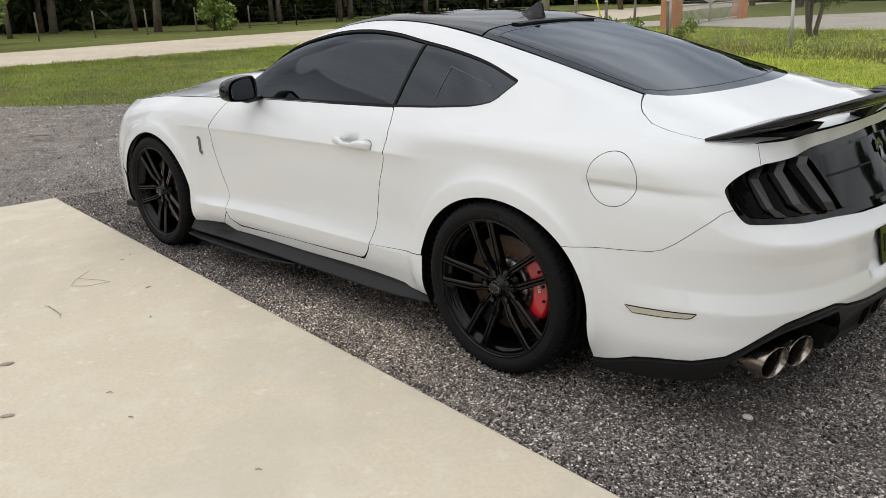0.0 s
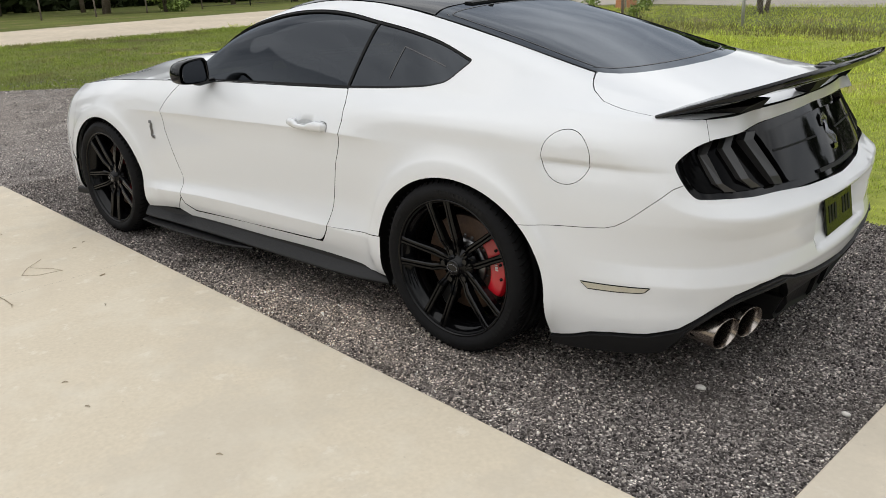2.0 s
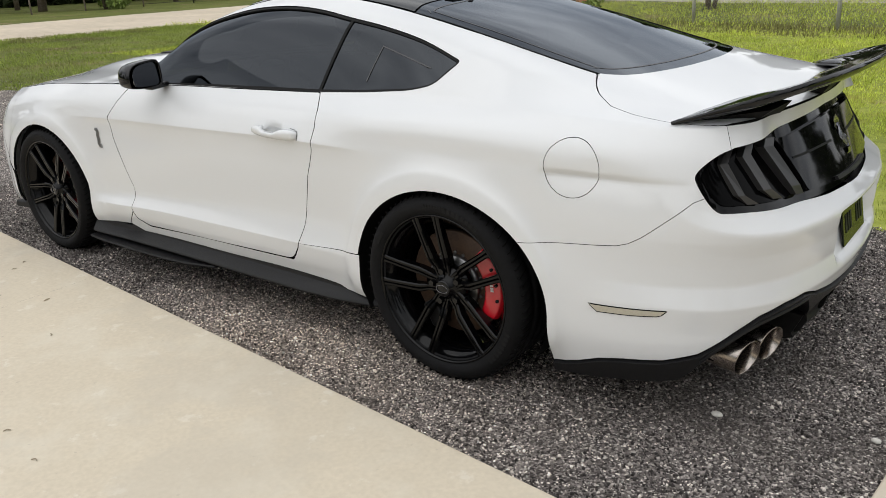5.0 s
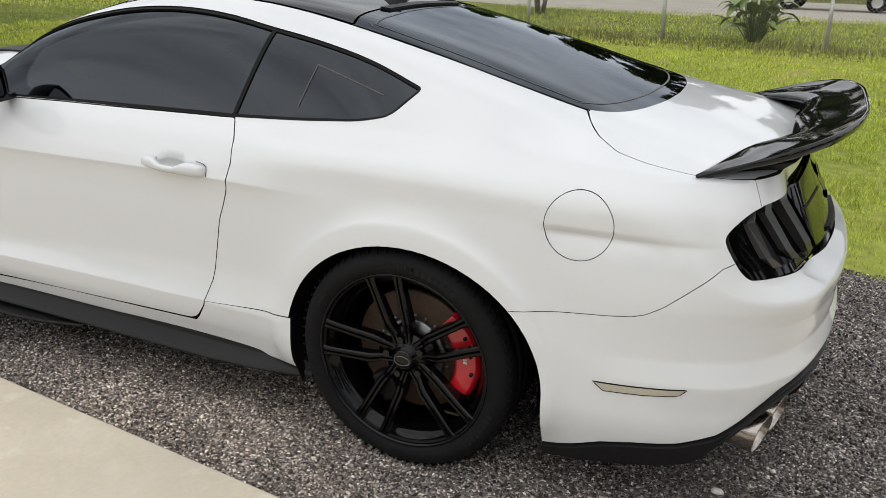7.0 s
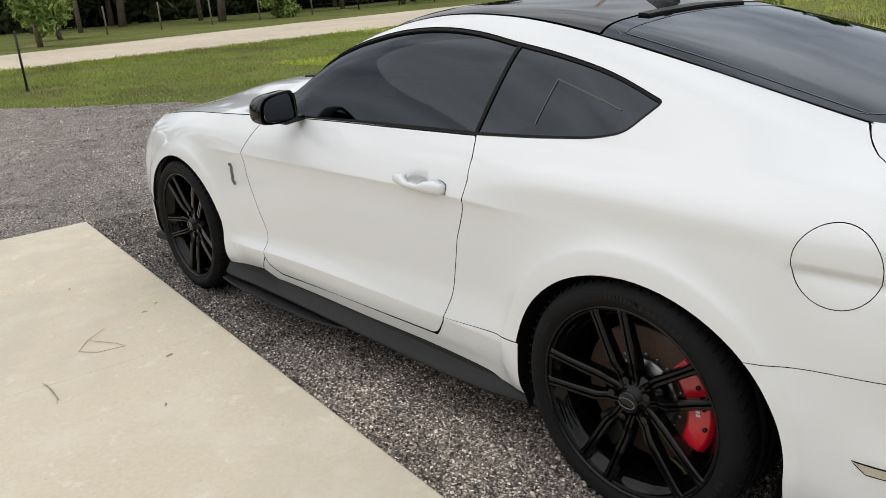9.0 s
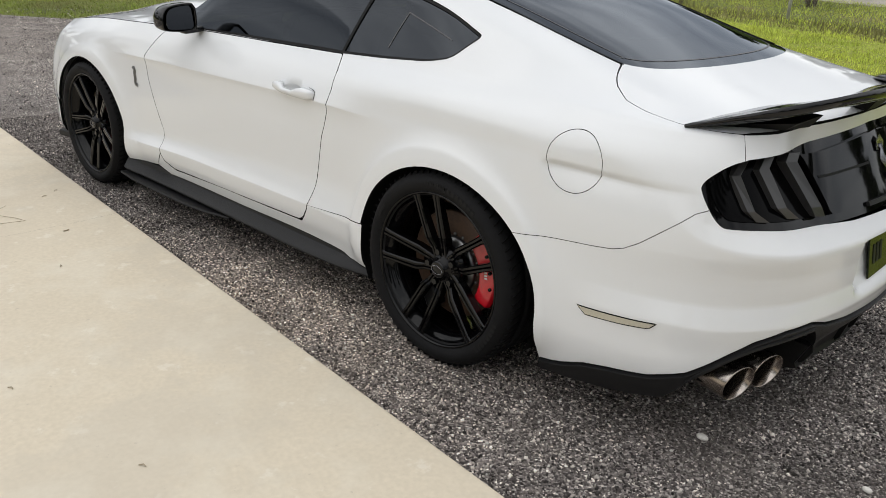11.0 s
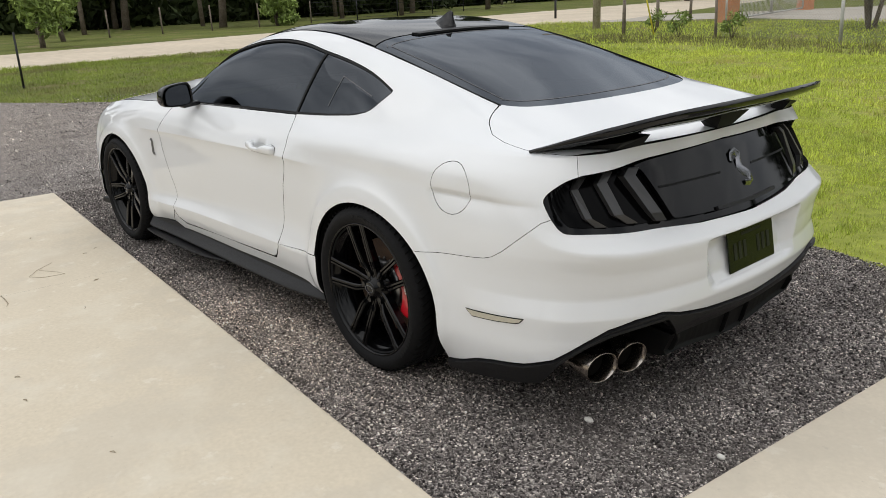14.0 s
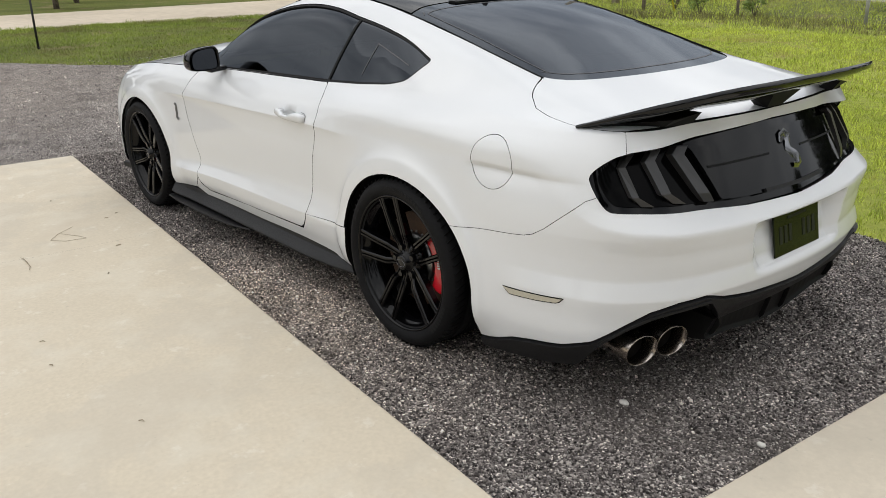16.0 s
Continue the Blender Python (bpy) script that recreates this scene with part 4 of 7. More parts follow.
    for ring in (d1, d2):
        skin("drip_rail", upper_both, resample(ring, 0.02), BLACK_TRIM, car, step=0.03, offset=0.003, gap=0.0, fold=0.006)


build_sides()
build_rear()
build_lamps()
build_top()


# ---- wheels and fittings ----
def lathe(bm, profile, sides, closed=False):
    """Turns an outline of (radius, y) round the y axis."""
    rings = []
    for i in range(sides):
        a = 2 * math.pi * i / sides
        rings.append([bm.verts.new((r * math.cos(a), y, r * math.sin(a))) for r, y in profile])
    n = len(profile)
    for i in range(sides):
        p, q = rings[i], rings[(i + 1) % sides]
        for k in range(n if closed else n - 1):
            bm.faces.new((p[k], p[(k + 1) % n], q[(k + 1) % n], q[k]))


def beam(bm, stations):
    """A bar through stations of (centre, half width vector, depth vector): a bevelled trapezium with a groove along its face."""
    rows = []
    for c, w, d in stations:
        c, w, d = Vector(c), Vector(w), Vector(d)
        prof = [c - w + d * -1.0, c - w - d * 0.15, c - w * 0.72, c - w * 0.22, c - d * 0.22, c + w * 0.22, c + w * 0.72, c + w - d * 0.15, c + w + d * -1.0]
        rows.append([bm.verts.new(p) for p in prof])
    n = len(rows[0])
    for a, b in zip(rows, rows[1:]):
        for k in range(n):
            bm.faces.new((a[k], a[(k + 1) % n], b[(k + 1) % n], b[k]))
    bm.faces.new(rows[0])
    bm.faces.new(rows[-1][::-1])


def build_wheel(centre, side, tyre_r, half_w, first, brake_at):
    """A wheel at centre; y is out from the car on either side. The hub face lies in the plane y = 0 of the wheel."""
    wheel = new("wheel")
    wheel.parent = car
    wheel.location = centre
    if side < 0:
        wheel.rotation_euler = (0, 0, math.pi)
    R = tyre_r
    out = 0.022  # sidewall bulge past the hub face
    w = 2 * half_w
    bm = bmesh.new()
    prof = [(0.262, 0.000), (0.270, 0.008), (0.2765, 0.011), (0.283, 0.018), (0.30, out + 0.004), (0.318, out + 0.001), (R - 0.016, out - 0.010), (R - 0.006, out - 0.022), (R, out - 0.042)]
    for g in (0.26, 0.42, 0.58, 0.74):
        y = out - w * g
        prof += [(R + 0.001, y + 0.006), (R - 0.007, y + 0.005), (R - 0.007, y - 0.005), (R + 0.001, y - 0.006)]
    prof += [(R, out - w + 0.042), (R - 0.008, out - w + 0.02), (R - 0.03, out - w + 0.006), (0.29, out - w), (0.262, out - w + 0.02)]
    lathe(bm, prof, 120)
    tyre = part("tyre", bm, RUBBER, wheel, "black low-profile tyre")
    # tread sipes cut across the shoulder
    bm = bmesh.new()
    for i in range(72):
        a = 2 * math.pi * i / 72
        m = Matrix.Rotation(-a, 4, "Y") @ Matrix.Translation((R - 0.0045, out - 0.040, 0)) @ Matrix.Rotation(0.35, 4, "X")
        bmesh.ops.create_cube(bm, size=1, matrix=m @ Matrix.Diagonal((0.011, 0.05, 0.004, 1)))
    tagged(part("tread_sipe", bm, UNDER, tyre, smooth=False), "fine cuts across the tread", kind="stuff")
    # raised print on the sidewall, as plain bars
    bm = bmesh.new()
    for start, count, size, rr in ((2.15, 8, 0.0185, 0.305), (1.72, 9, 0.011, 0.309), (0.62, 6, 0.009, 0.300), (3.9, 8, 0.0185, 0.305), (5.1, 10, 0.011, 0.305)):
        for i in range(count):
            a = start - i * (size * 1.05 / rr)
            m = Matrix.Rotation(-a, 4, "Y") @ Matrix.Translation((rr, out + 0.0032, 0))
            bmesh.ops.create_cube(bm, size=1, matrix=m @ Matrix.Diagonal((size * 1.0, 0.0016, size * 0.62, 1)))
    tagged(part("sidewall_print", bm, RUBBER_PRINT, tyre, smooth=False), "faint raised print on the sidewall", kind="stuff")
    # rim
    bm = bmesh.new()
    lathe(bm, [(0.2785, 0.010), (0.2760, 0.0150), (0.2715, 0.0150), (0.2680, 0.008), (0.2650, -0.010), (0.2520, -0.020), (0.2380, -0.035), (0.2360, -0.12), (0.2460, -0.20), (0.262, -0.22)], 96)
    rim = part("rim", bm, WHEEL, wheel, "gloss black alloy rim")
    # five pairs of spokes
    for i in range(5):
        base = radians(first + 72 * i)
        ax = Vector((math.cos(base), 0, math.sin(base)))
        tx = Vector((-math.sin(base), 0, math.cos(base)))
        for s in (-1, 1):
            bm = bmesh.new()
            st = []
            for r, off, hw, y, depth in ((0.030, 0.0170, 0.0125, -0.026, 0.034), (0.056, 0.0205, 0.0125, -0.024, 0.034), (0.078, 0.0235, 0.0135, -0.021, 0.034), (0.094, 0.0290, 0.0145, -0.015, 0.034), (0.112, 0.0335, 0.0150, -0.010, 0.034), (0.16, 0.0375, 0.0145, -0.003, 0.032), (0.215, 0.0420, 0.0135, 0.003, 0.028), (0.250, 0.0455, 0.0145, 0.0075, 0.026), (0.2675, 0.0475, 0.0190, 0.0085, 0.024)):
                st.append((ax * r + tx * (s * off) + Vector((0, y, 0)), tx * hw, Vector((0, depth, 0))))
            beam(bm, st)
            part("spoke", bm, WHEEL, rim, smooth=False)
        # web that ties the pair round its nut
        bm = bmesh.new()
        add_tube(bm, ax * 0.066 + Vector((0, -0.056, 0)), ax * 0.066 + Vector((0, -0.036, 0)), 0.036, 0.030, 20)
        part("nut_seat", bm, WHEEL, rim)
        nut = base
        nx = Vector((math.cos(nut), 0, math.sin(nut)))
        bm = bmesh.new()
        add_tube(bm, nx * 0.060 + Vector((0, -0.050, 0)), nx * 0.060 + Vector((0, -0.014, 0)), 0.0125, 0.0115, 6)
        part("wheel_nut", bm, BLACK_GLOSS, rim, smooth=False)
    bm = bmesh.new()
    lathe(bm, [(0.0001, -0.006), (0.026, -0.006), (0.029, -0.008), (0.033, -0.011), (0.036, -0.018), (0.044, -0.024), (0.075, -0.036), (0.082, -0.060), (0.05, -0.09), (0.0001, -0.09)], 48)
    part("hub", bm, WHEEL, rim)
    bm = bmesh.new()
    lathe(bm, [(0.0001, -0.0015), (0.026, -0.0022), (0.031, -0.0045), (0.032, -0.009)], 40)
    cap = part("centre_cap", bm, BLACK_GLOSS, rim)
    bm = bmesh.new()
    pts = [Vector((0.025 * math.cos(t), -0.0008, 0.0145 * math.sin(t))) for t in np.linspace(0, 2 * math.pi, 25)]
    for a, b in zip(pts, pts[1:]):
        add_tube(bm, a, b, 0.0015, sides=6)
    part("cap_ring", bm, BADGE, cap, "chrome oval outline")
    # brake disc, bell, caliper
    bm = bmesh.new()
    lathe(bm, [(0.095, -0.088), (0.190, -0.088), (0.192, -0.090), (0.192, -0.112), (0.095, -0.112)], 64)
    disc = part("brake_disc", bm, DISC, wheel, "brown-grey drilled brake disc")
    bm = bmesh.new()
    lathe(bm, [(0.05, -0.070), (0.100, -0.072), (0.107, -0.080), (0.107, -0.10)], 48)
    for k in range(20):
        a = 2 * math.pi * k / 20
        add_tube(bm, (0.113 * math.cos(a), -0.09, 0.113 * math.sin(a)), (0.113 * math.cos(a), -0.083, 0.113 * math.sin(a)), 0.007, 0.006, 6)
    part("disc_bell", bm, STEEL, disc, "bare steel bell")
    bm = bmesh.new()
    a0, a1 = brake_at
    n = 14
    rows = []
    for i in range(n + 1):
        t = i / n
        a = radians(a0 + (a1 - a0) * t)
        fat = math.sin(math.pi * (0.10 + 0.80 * t)) ** 0.35
        rin, rout = 0.150 - 0.004 * fat, 0.196 + 0.030 * fat
        ya, yb = -0.046 + 0.012 * (1 - fat), -0.126
        prof = [(rin, yb), (rin, ya - 0.012), (rin + 0.008, ya - 0.002), ((rin + rout) / 2 - 0.004, ya), ((rin + rout) / 2 + 0.004, ya - 0.003 * (i % 3 == 0)), (rout - 0.010, ya - 0.004), (rout, ya - 0.018), (rout, yb)]
        rows.append([bm.verts.new((r * math.cos(a), y, r * math.sin(a))) for r, y in prof])
    m = len(rows[0])
    for p, q in zip(rows, rows[1:]):
        for k in range(m):
            bm.faces.new((p[k], p[(k + 1) % m], q[(k + 1) % m], q[k]))
    bm.faces.new(rows[0])
    bm.faces.new(rows[-1][::-1])
    caliper = part("caliper", bm, CALIPER, wheel, "bright red brake caliper")
    soften(caliper, 0.005)
    mid = radians((a0 + a1) / 2)
    for k in range(5):
        bm = bmesh.new()
        a = mid + (k - 2) * 0.052
        m4 = Matrix.Rotation(-a, 4, "Y") @ Matrix.Translation((0.186, -0.0445, 0))
        bmesh.ops.create_cube(bm, size=1, matrix=m4 @ Matrix.Diagonal((0.012, 0.002, 0.0062, 1)))
        part("print_bar", bm, mat_white, caliper, smooth=False)
    for k in range(3):
        bm = bmesh.new()
        add_tube(bm, (0.205 * math.cos(mid + (k - 1) * 0.28), -0.06, 0.205 * math.sin(mid + (k - 1) * 0.28)), (0.205 * math.cos(mid + (k - 1) * 0.28), -0.042, 0.205 * math.sin(mid + (k - 1) * 0.28)), 0.006, sides=8)
        part("caliper_bolt", bm, BLACK_GLOSS, caliper)
    # parking brake unit, dark, on the other side
    bm = bmesh.new()
    add_box(bm, (0.07, 0.06, 0.10), (0.155 * math.cos(mid + math.pi * 0.74), -0.08, 0.155 * math.sin(mid + math.pi * 0.74)), Matrix.Rotation(0.5, 4, "Y"))
    soften(part("parking_brake", bm, BLACK_SATIN, wheel), 0.012)
    return wheel


mat_white = mat("dull_white_print", (0.7, 0.7, 0.7), 0.5, vary=0.05)
HUB_Y = 0.938
build_wheel((0.0, HUB_Y, 0.345), 1, 0.346, 0.155, 77, (131, 206))
build_wheel((2.72, HUB_Y, 0.342), 1, 0.342, 0.148, 60, (145, 215))
build_wheel((0.0, -HUB_Y, 0.345), -1, 0.346, 0.155, 75, (-30, 30))
build_wheel((2.72, -HUB_Y, 0.342), -1, 0.342, 0.148, 60, (-30, 30))


def build_liners():
    """Dark wheel housings and the floor of the car."""
    for cx in (0.0, 2.72):
        for s in (1, -1):
            bm = bmesh.new()
            n = 24
            rows = []
            for i in range(n + 1):
                a = radians(-25 + 230 * i / n)
                x, z = cx + 0.415 * math.cos(a), 0.335 + 0.378 * math.sin(a)
                rows.append((bm.verts.new((x, s * 0.915, z)), bm.verts.new((x, s * 0.55, z))))
            for a, b in zip(rows, rows[1:]):
                bm.faces.new((a[0], a[1], b[1], b[0]))
            bm.faces.new([r[1] for r in rows])
            part("wheel_housing", bm, UNDER, car)
    bm = bmesh.new()
    add_box(bm, (1.75, 1.66, 0.30), (1.36, 0, 0.31))
    add_box(bm, (0.72, 1.05, 0.30), (-0.45, 0, 0.42))
    add_box(bm, (0.9, 1.0, 0.4), (2.9, 0, 0.40))
    add_box(bm, (4.2, 1.0, 0.2), (1.2, 0, 0.32))
    add_box(bm, (0.25, 1.42, 0.16), (-0.83, 0, 0.40))
    part("underbody", bm, UNDER, car, smooth=False)


build_liners()


def build_skirts():
    """The black side skirt: a sloped upper face and a thin blade that stands out under it."""
    for s in (1, -1):
        bm = bmesh.new()
        rows = []
        for x, top, ytop, yout in ((0.355, 0.205, 0.865, 0.885), (0.42, 0.235, 0.88, 0.905), (0.55, 0.262, 0.888, 0.93), (0.75, 0.262, 0.888, 0.945), (1.2, 0.260, 0.886, 0.95), (1.7, 0.258, 0.886, 0.95), (1.95, 0.255, 0.888, 0.95), (2.08, 0.232, 0.89, 0.95), (2.2, 0.245, 0.90, 0.955), (2.30, 0.285, 0.905, 0.955), (2.335, 0.30, 0.905, 0.95)):
            low_z = 0.168 + 0.016 * bell(x, 0.8, 2.1, 0.4)
            mid = low_z + 0.42 * (top - low_z)
            rows.append([bm.verts.new((x, s * y, z)) for y, z in ((ytop - 0.06, top + 0.004), (ytop, top), (ytop + 0.003, top - 0.008), (ytop + 0.007, mid + 0.008), (ytop + 0.020, mid), (yout, low_z + 0.014), (yout + 0.004, low_z + 0.006), (yout - 0.006, low_z - 0.004), (ytop - 0.1, low_z - 0.004))])
        for a, b in zip(rows, rows[1:]):
            for k in range(8):
                bm.faces.new((a[k], a[k + 1], b[k + 1], b[k]))
        soften(part("side_skirt", bm, BLACK_SATIN, car, "satin black side skirt"), 0.003)
        bm = bmesh.new()
        rows = []
        for x, y in ((1.33, 0.935), (1.42, 0.955), (1.49, 0.972), (1.62, 0.985), (1.9, 0.990), (2.2, 0.985), (2.34, 0.970)):
            z = 0.154 - 0.008 * (x - 1.4)
            rows.append([bm.verts.new((x, s * yy, zz)) for yy, zz in ((0.86, z + 0.014), (y, z + 0.012), (y + 0.003, z + 0.006), (y, z), (0.86, z))])
        for a, b in zip(rows, rows[1:]):
            for k in range(4):
                bm.faces.new((a[k], a[k + 1], b[k + 1], b[k]))
        bm.faces.new(rows[0])
        bm.faces.new(rows[-1][::-1])
        part("skirt_blade", bm, BLACK_SATIN, car, smooth=False)


build_skirts()


def build_spoiler():
    tail = flow([(0.0, -1.128), (0.3, -1.116), (0.5, -1.076), (0.64, -1.008), (0.73, -0.90), (0.779, -0.745)])
    tail_z = flow([(0.0, 1.088), (0.3, 1.087), (0.5, 1.078), (0.64, 1.056), (0.73, 1.022), (0.779, 0.970)])
    lead = flow([(0.0, -0.93), (0.36, -0.925), (0.44, -0.88), (0.52, -0.82), (0.64, -0.775), (0.74, -0.748), (0.779, -0.738)])
    lead_z = flow([(0.0, 1.016), (0.36, 1.014), (0.46, 1.004), (0.6, 0.986), (0.72, 0.975), (0.779, 0.970)])
    spoiler = new("spoiler")
    spoiler.parent = car
    bm = bmesh.new()
    rows = []
    ys = np.concatenate([-np.linspace(0.779, 0.0, 34), np.linspace(0.0, 0.779, 34)[1:]])
    for y in ys:
        a = abs(y)
        x0, z0, x1, z1 = float(lead(a)), float(lead_z(a)), float(tail(a)), float(tail_z(a))
        thick = 0.024 * min(1, (0.80 - a) / 0.14 + 0.12)
        prof = []
        for t, up in ((0, 0), (0.12, 0.42), (0.35, 0.30), (0.6, 0.02), (0.82, 0.02), (0.95, 0.25), (1.0, 0.28), (1.0, -0.72), (0.8, -1.0), (0.5, -1.05), (0.2, -0.75), (0.05, -0.35)):
            prof.append((x0 + (x1 - x0) * t, y, z0 + (z1 - z0) * t ** 1.15 + thick * up))
        rows.append([bm.verts.new(p) for p in prof])
    n = len(rows[0])
    for p, q in zip(rows, rows[1:]):
        for k in range(n):
            bm.faces.new((p[k], p[(k + 1) % n], q[(k + 1) % n], q[k]))
    bm.faces.new(rows[0])
    bm.faces.new(rows[-1][::-1])
    part("wing", bm, BLACK_GLOSS, spoiler, "gloss black rear wing")
    for s in (1, -1):
        bm = bmesh.new()
        lo = [(-0.76, 0.745), (-0.93, 0.58), (-0.955, 0.47), (-0.90, 0.47), (-0.80, 0.62)]
        a = [bm.verts.new((x, s * y, 0.966)) for x, y in lo]
        b = [bm.verts.new((x - 0.03, s * y, float(lead_z(y)) + 0.002)) for x, y in lo]
        bm.faces.new(a)
        bm.faces.new(b[::-1])
        for i in range(5):
            bm.faces.new((a[i], a[(i + 1) % 5], b[(i + 1) % 5], b[i]))
        part("foot", bm, BLACK_TRIM, spoiler, smooth=False)
    bm = bmesh.new()
    lo = [bm.verts.new(p) for p in ((-0.93, 0.05, 0.966), (-0.93, -0.05, 0.966), (-0.975, -0.05, 0.966), (-0.975, 0.05, 0.966))]
    hi = [bm.verts.new(p) for p in ((-0.935, 0.12, 1.012), (-0.935, -0.12, 1.012), (-1.04, -0.12, 1.050), (-1.04, 0.12, 1.050))]
    bm.faces.new(lo)
    bm.faces.new(hi[::-1])
    for i in range(4):
        bm.faces.new((lo[i], lo[(i + 1) % 4], hi[(i + 1) % 4], hi[i]))
    part("centre_stay", bm, BLACK_TRIM, spoiler, smooth=False)


build_spoiler()


def build_fittings():
    V = Vector
    # shark fin aerial
    bm = bmesh.new()
    rows = []
    for x, h, w in ((0.62, 0.0, 0.004), (0.60, 0.012, 0.012), (0.56, 0.034, 0.018), (0.52, 0.062, 0.019), (0.50, 0.070, 0.014), (0.485, 0.066, 0.010), (0.475, 0.0, 0.020)):
        z = float(roof_z(x)) - 0.003
        rows.append([bm.verts.new(p) for p in ((x, -w - 0.012, z), (x, -w * 0.7, z + h * 0.5), (x, -0.003, z + h), (x, 0.003, z + h), (x, w * 0.7, z + h * 0.5), (x, w + 0.012, z))])
    for a, b in zip(rows, rows[1:]):
        for k in range(5):
            bm.faces.new((a[k], a[k + 1], b[k + 1], b[k]))
    bm.faces.new(rows[-1])
    soften(part("aerial_fin", bm, BLACK_GLOSS, car, "gloss black shark fin aerial"), 0.003)
    # door handles
    for s in (1, -1):
        handle = new("door_handle")
        handle.parent = car
        bm = bmesh.new()
        rows = []
        for t in np.linspace(0, 1, 33):
            # high at both ends, dipping over the cup in the door
            x = 0.975 - 0.268 * t
            z = 0.826
            base = float(low(np.array([x]), np.array([z]))[0, 1])
            top = float(np.interp(t, [0, 0.05, 0.12, 0.24, 0.34, 0.58, 0.70, 0.80, 0.95, 1.0], [0.004, 0.014, 0.020, 0.019, 0.004, 0.003, 0.017, 0.019, 0.015, 0.008]))
            bottom = float(np.interp(t, [0, 0.08, 0.3, 0.6, 0.9, 1.0], [-0.004, -0.011, -0.019, -0.021, -0.022, -0.018]))
            rise = 0.004 + 0.034 * math.sin(math.pi * (0.05 + 0.88 * t)) ** 0.5 * max(min(t / 0.06, (1 - t) / 0.04, 1), 0.1)
            free = 0.22 < t < 0.68
            rows.append([bm.verts.new((x, s * (base + yy), z + zz)) for yy, zz in ((rise * 0.45 if free else -0.004, top), (rise * 0.86, top - 0.001), (rise, top * 0.5 + bottom * 0.1), (rise * 0.97, bottom * 0.45), (rise * 0.7, bottom), (rise * 0.35 if free else -0.004, bottom))])
        for a, b in zip(rows, rows[1:]):
            for k in range(6):
                bm.faces.new((a[k], a[(k + 1) % 6], b[(k + 1) % 6], b[k]))
        bm.faces.new(rows[0])
        bm.faces.new(rows[-1][::-1])
        part("grip", bm, PAINT, handle)
        # dark seam at the rear end and over the fixed cap
        bm = bmesh.new()
        seam = [V((x, s * (float(low(np.array([x]), np.array([z]))[0, 1]) + d), z)) for x, z, d in ((0.752, 0.8475, 0.001), (0.722, 0.844, 0.002), (0.7085, 0.838, 0.002), (0.7045, 0.824, 0.002), (0.7045, 0.806, 0.001))]
        for p, q in zip(seam, seam[1:]):
            add_tube(bm, p, q, 0.0009, sides=6)
        part("seam", bm, BLACK_TRIM, handle, "dark seam round the cap")
    # door mirrors
    for s in (1, -1):
        mirror = new("door_mirror")
        mirror.parent = car

        def shell(bm, x0, scale_y, scale_z, rows_x):
            rows = []
            for x, k in rows_x:
                row = []
                face = [(-0.114, -0.060), (-0.03, -0.066), (0.085, -0.062), (0.112, -0.050), (0.116, -0.01), (0.104, 0.036), (0.066, 0.064), (-0.045, 0.078), (-0.108, 0.074), (-0.118, 0.0)]
                for _ in range(1):
                    face = [(p[0] * k0 + q[0] * (1 - k0), p[1] * k0 + q[1] * (1 - k0)) for p, q in zip(face, face[1:] + face[:1]) for k0 in (0.75, 0.25)]
                for py, pz in face:
                    row.append(bm.verts.new((x, s * (0.955 + py * 0.72 * k * scale_y), 1.018 + pz * 0.86 * k * scale_z + (1 - k) * -0.01)))
                rows.append(row)
            n = len(rows[0])
            for a, b in zip(rows, rows[1:]):
                for j in range(n):
                    bm.faces.new((a[j], a[(j + 1) % n], b[(j + 1) % n], b[j]))
            bm.faces.new(rows[-1])
            return rows

        bm = bmesh.new()
        shell(bm, 0, 1, 1, ((1.615, 0.90), (1.61, 0.98), (1.616, 1.0), (1.64, 1.01), (1.67, 0.985), (1.70, 0.92), (1.722, 0.82), (1.738, 0.68), (1.748, 0.5), (1.752, 0.3)))
        part("housing", bm, BLACK_GLOSS, mirror, "gloss black mirror housing")
        bm = bmesh.new()
        shell(bm, 0, 0.90, 0.86, ((1.617, 0.97), (1.6155, 0.97)))
        turn = Matrix.Translation((1.616, s * 0.96, 1.018)) @ Matrix.Rotation(radians(9 * s), 4, "Z") @ Matrix.Rotation(radians(4), 4, "Y") @ Matrix.Translation((-1.622, -s * 0.96, -1.018))
        bmesh.ops.transform(bm, matrix=turn, verts=bm.verts)
        part("mirror_glass", bm, MIRROR, mirror, "mirror glass", smooth=False)
        bm = bmesh.new()
        add_box(bm, (0.06, 0.10, 0.026), (1.672, s * 0.868, 0.963), Matrix.Rotation(s * -0.1, 4, "X"))
        soften(part("stalk", bm, BLACK_GLOSS, mirror), 0.009)
    # side markers
    marker = [(-0.563, 0.420), (-0.570, 0.412), (-0.594, 0.3945), (-0.70, 0.4005), (-0.776, 0.4075), (-0.790, 0.4125), (-0.806, 0.429), (-0.800, 0.431)]
    ring = resample([V(p) for p in marker], 0.012)
    obs = skin("side_marker", low, ring, MARKER, car, gap=0.004, offset=0.003, fold=0.006, step=0.012, mirror=True, label="smoked amber side marker")
    skin("marker_frame", low, ring, BLACK_TRIM, car, gap=0.0, offset=0.0008, fold=0.0, step=0.012, mirror=True)
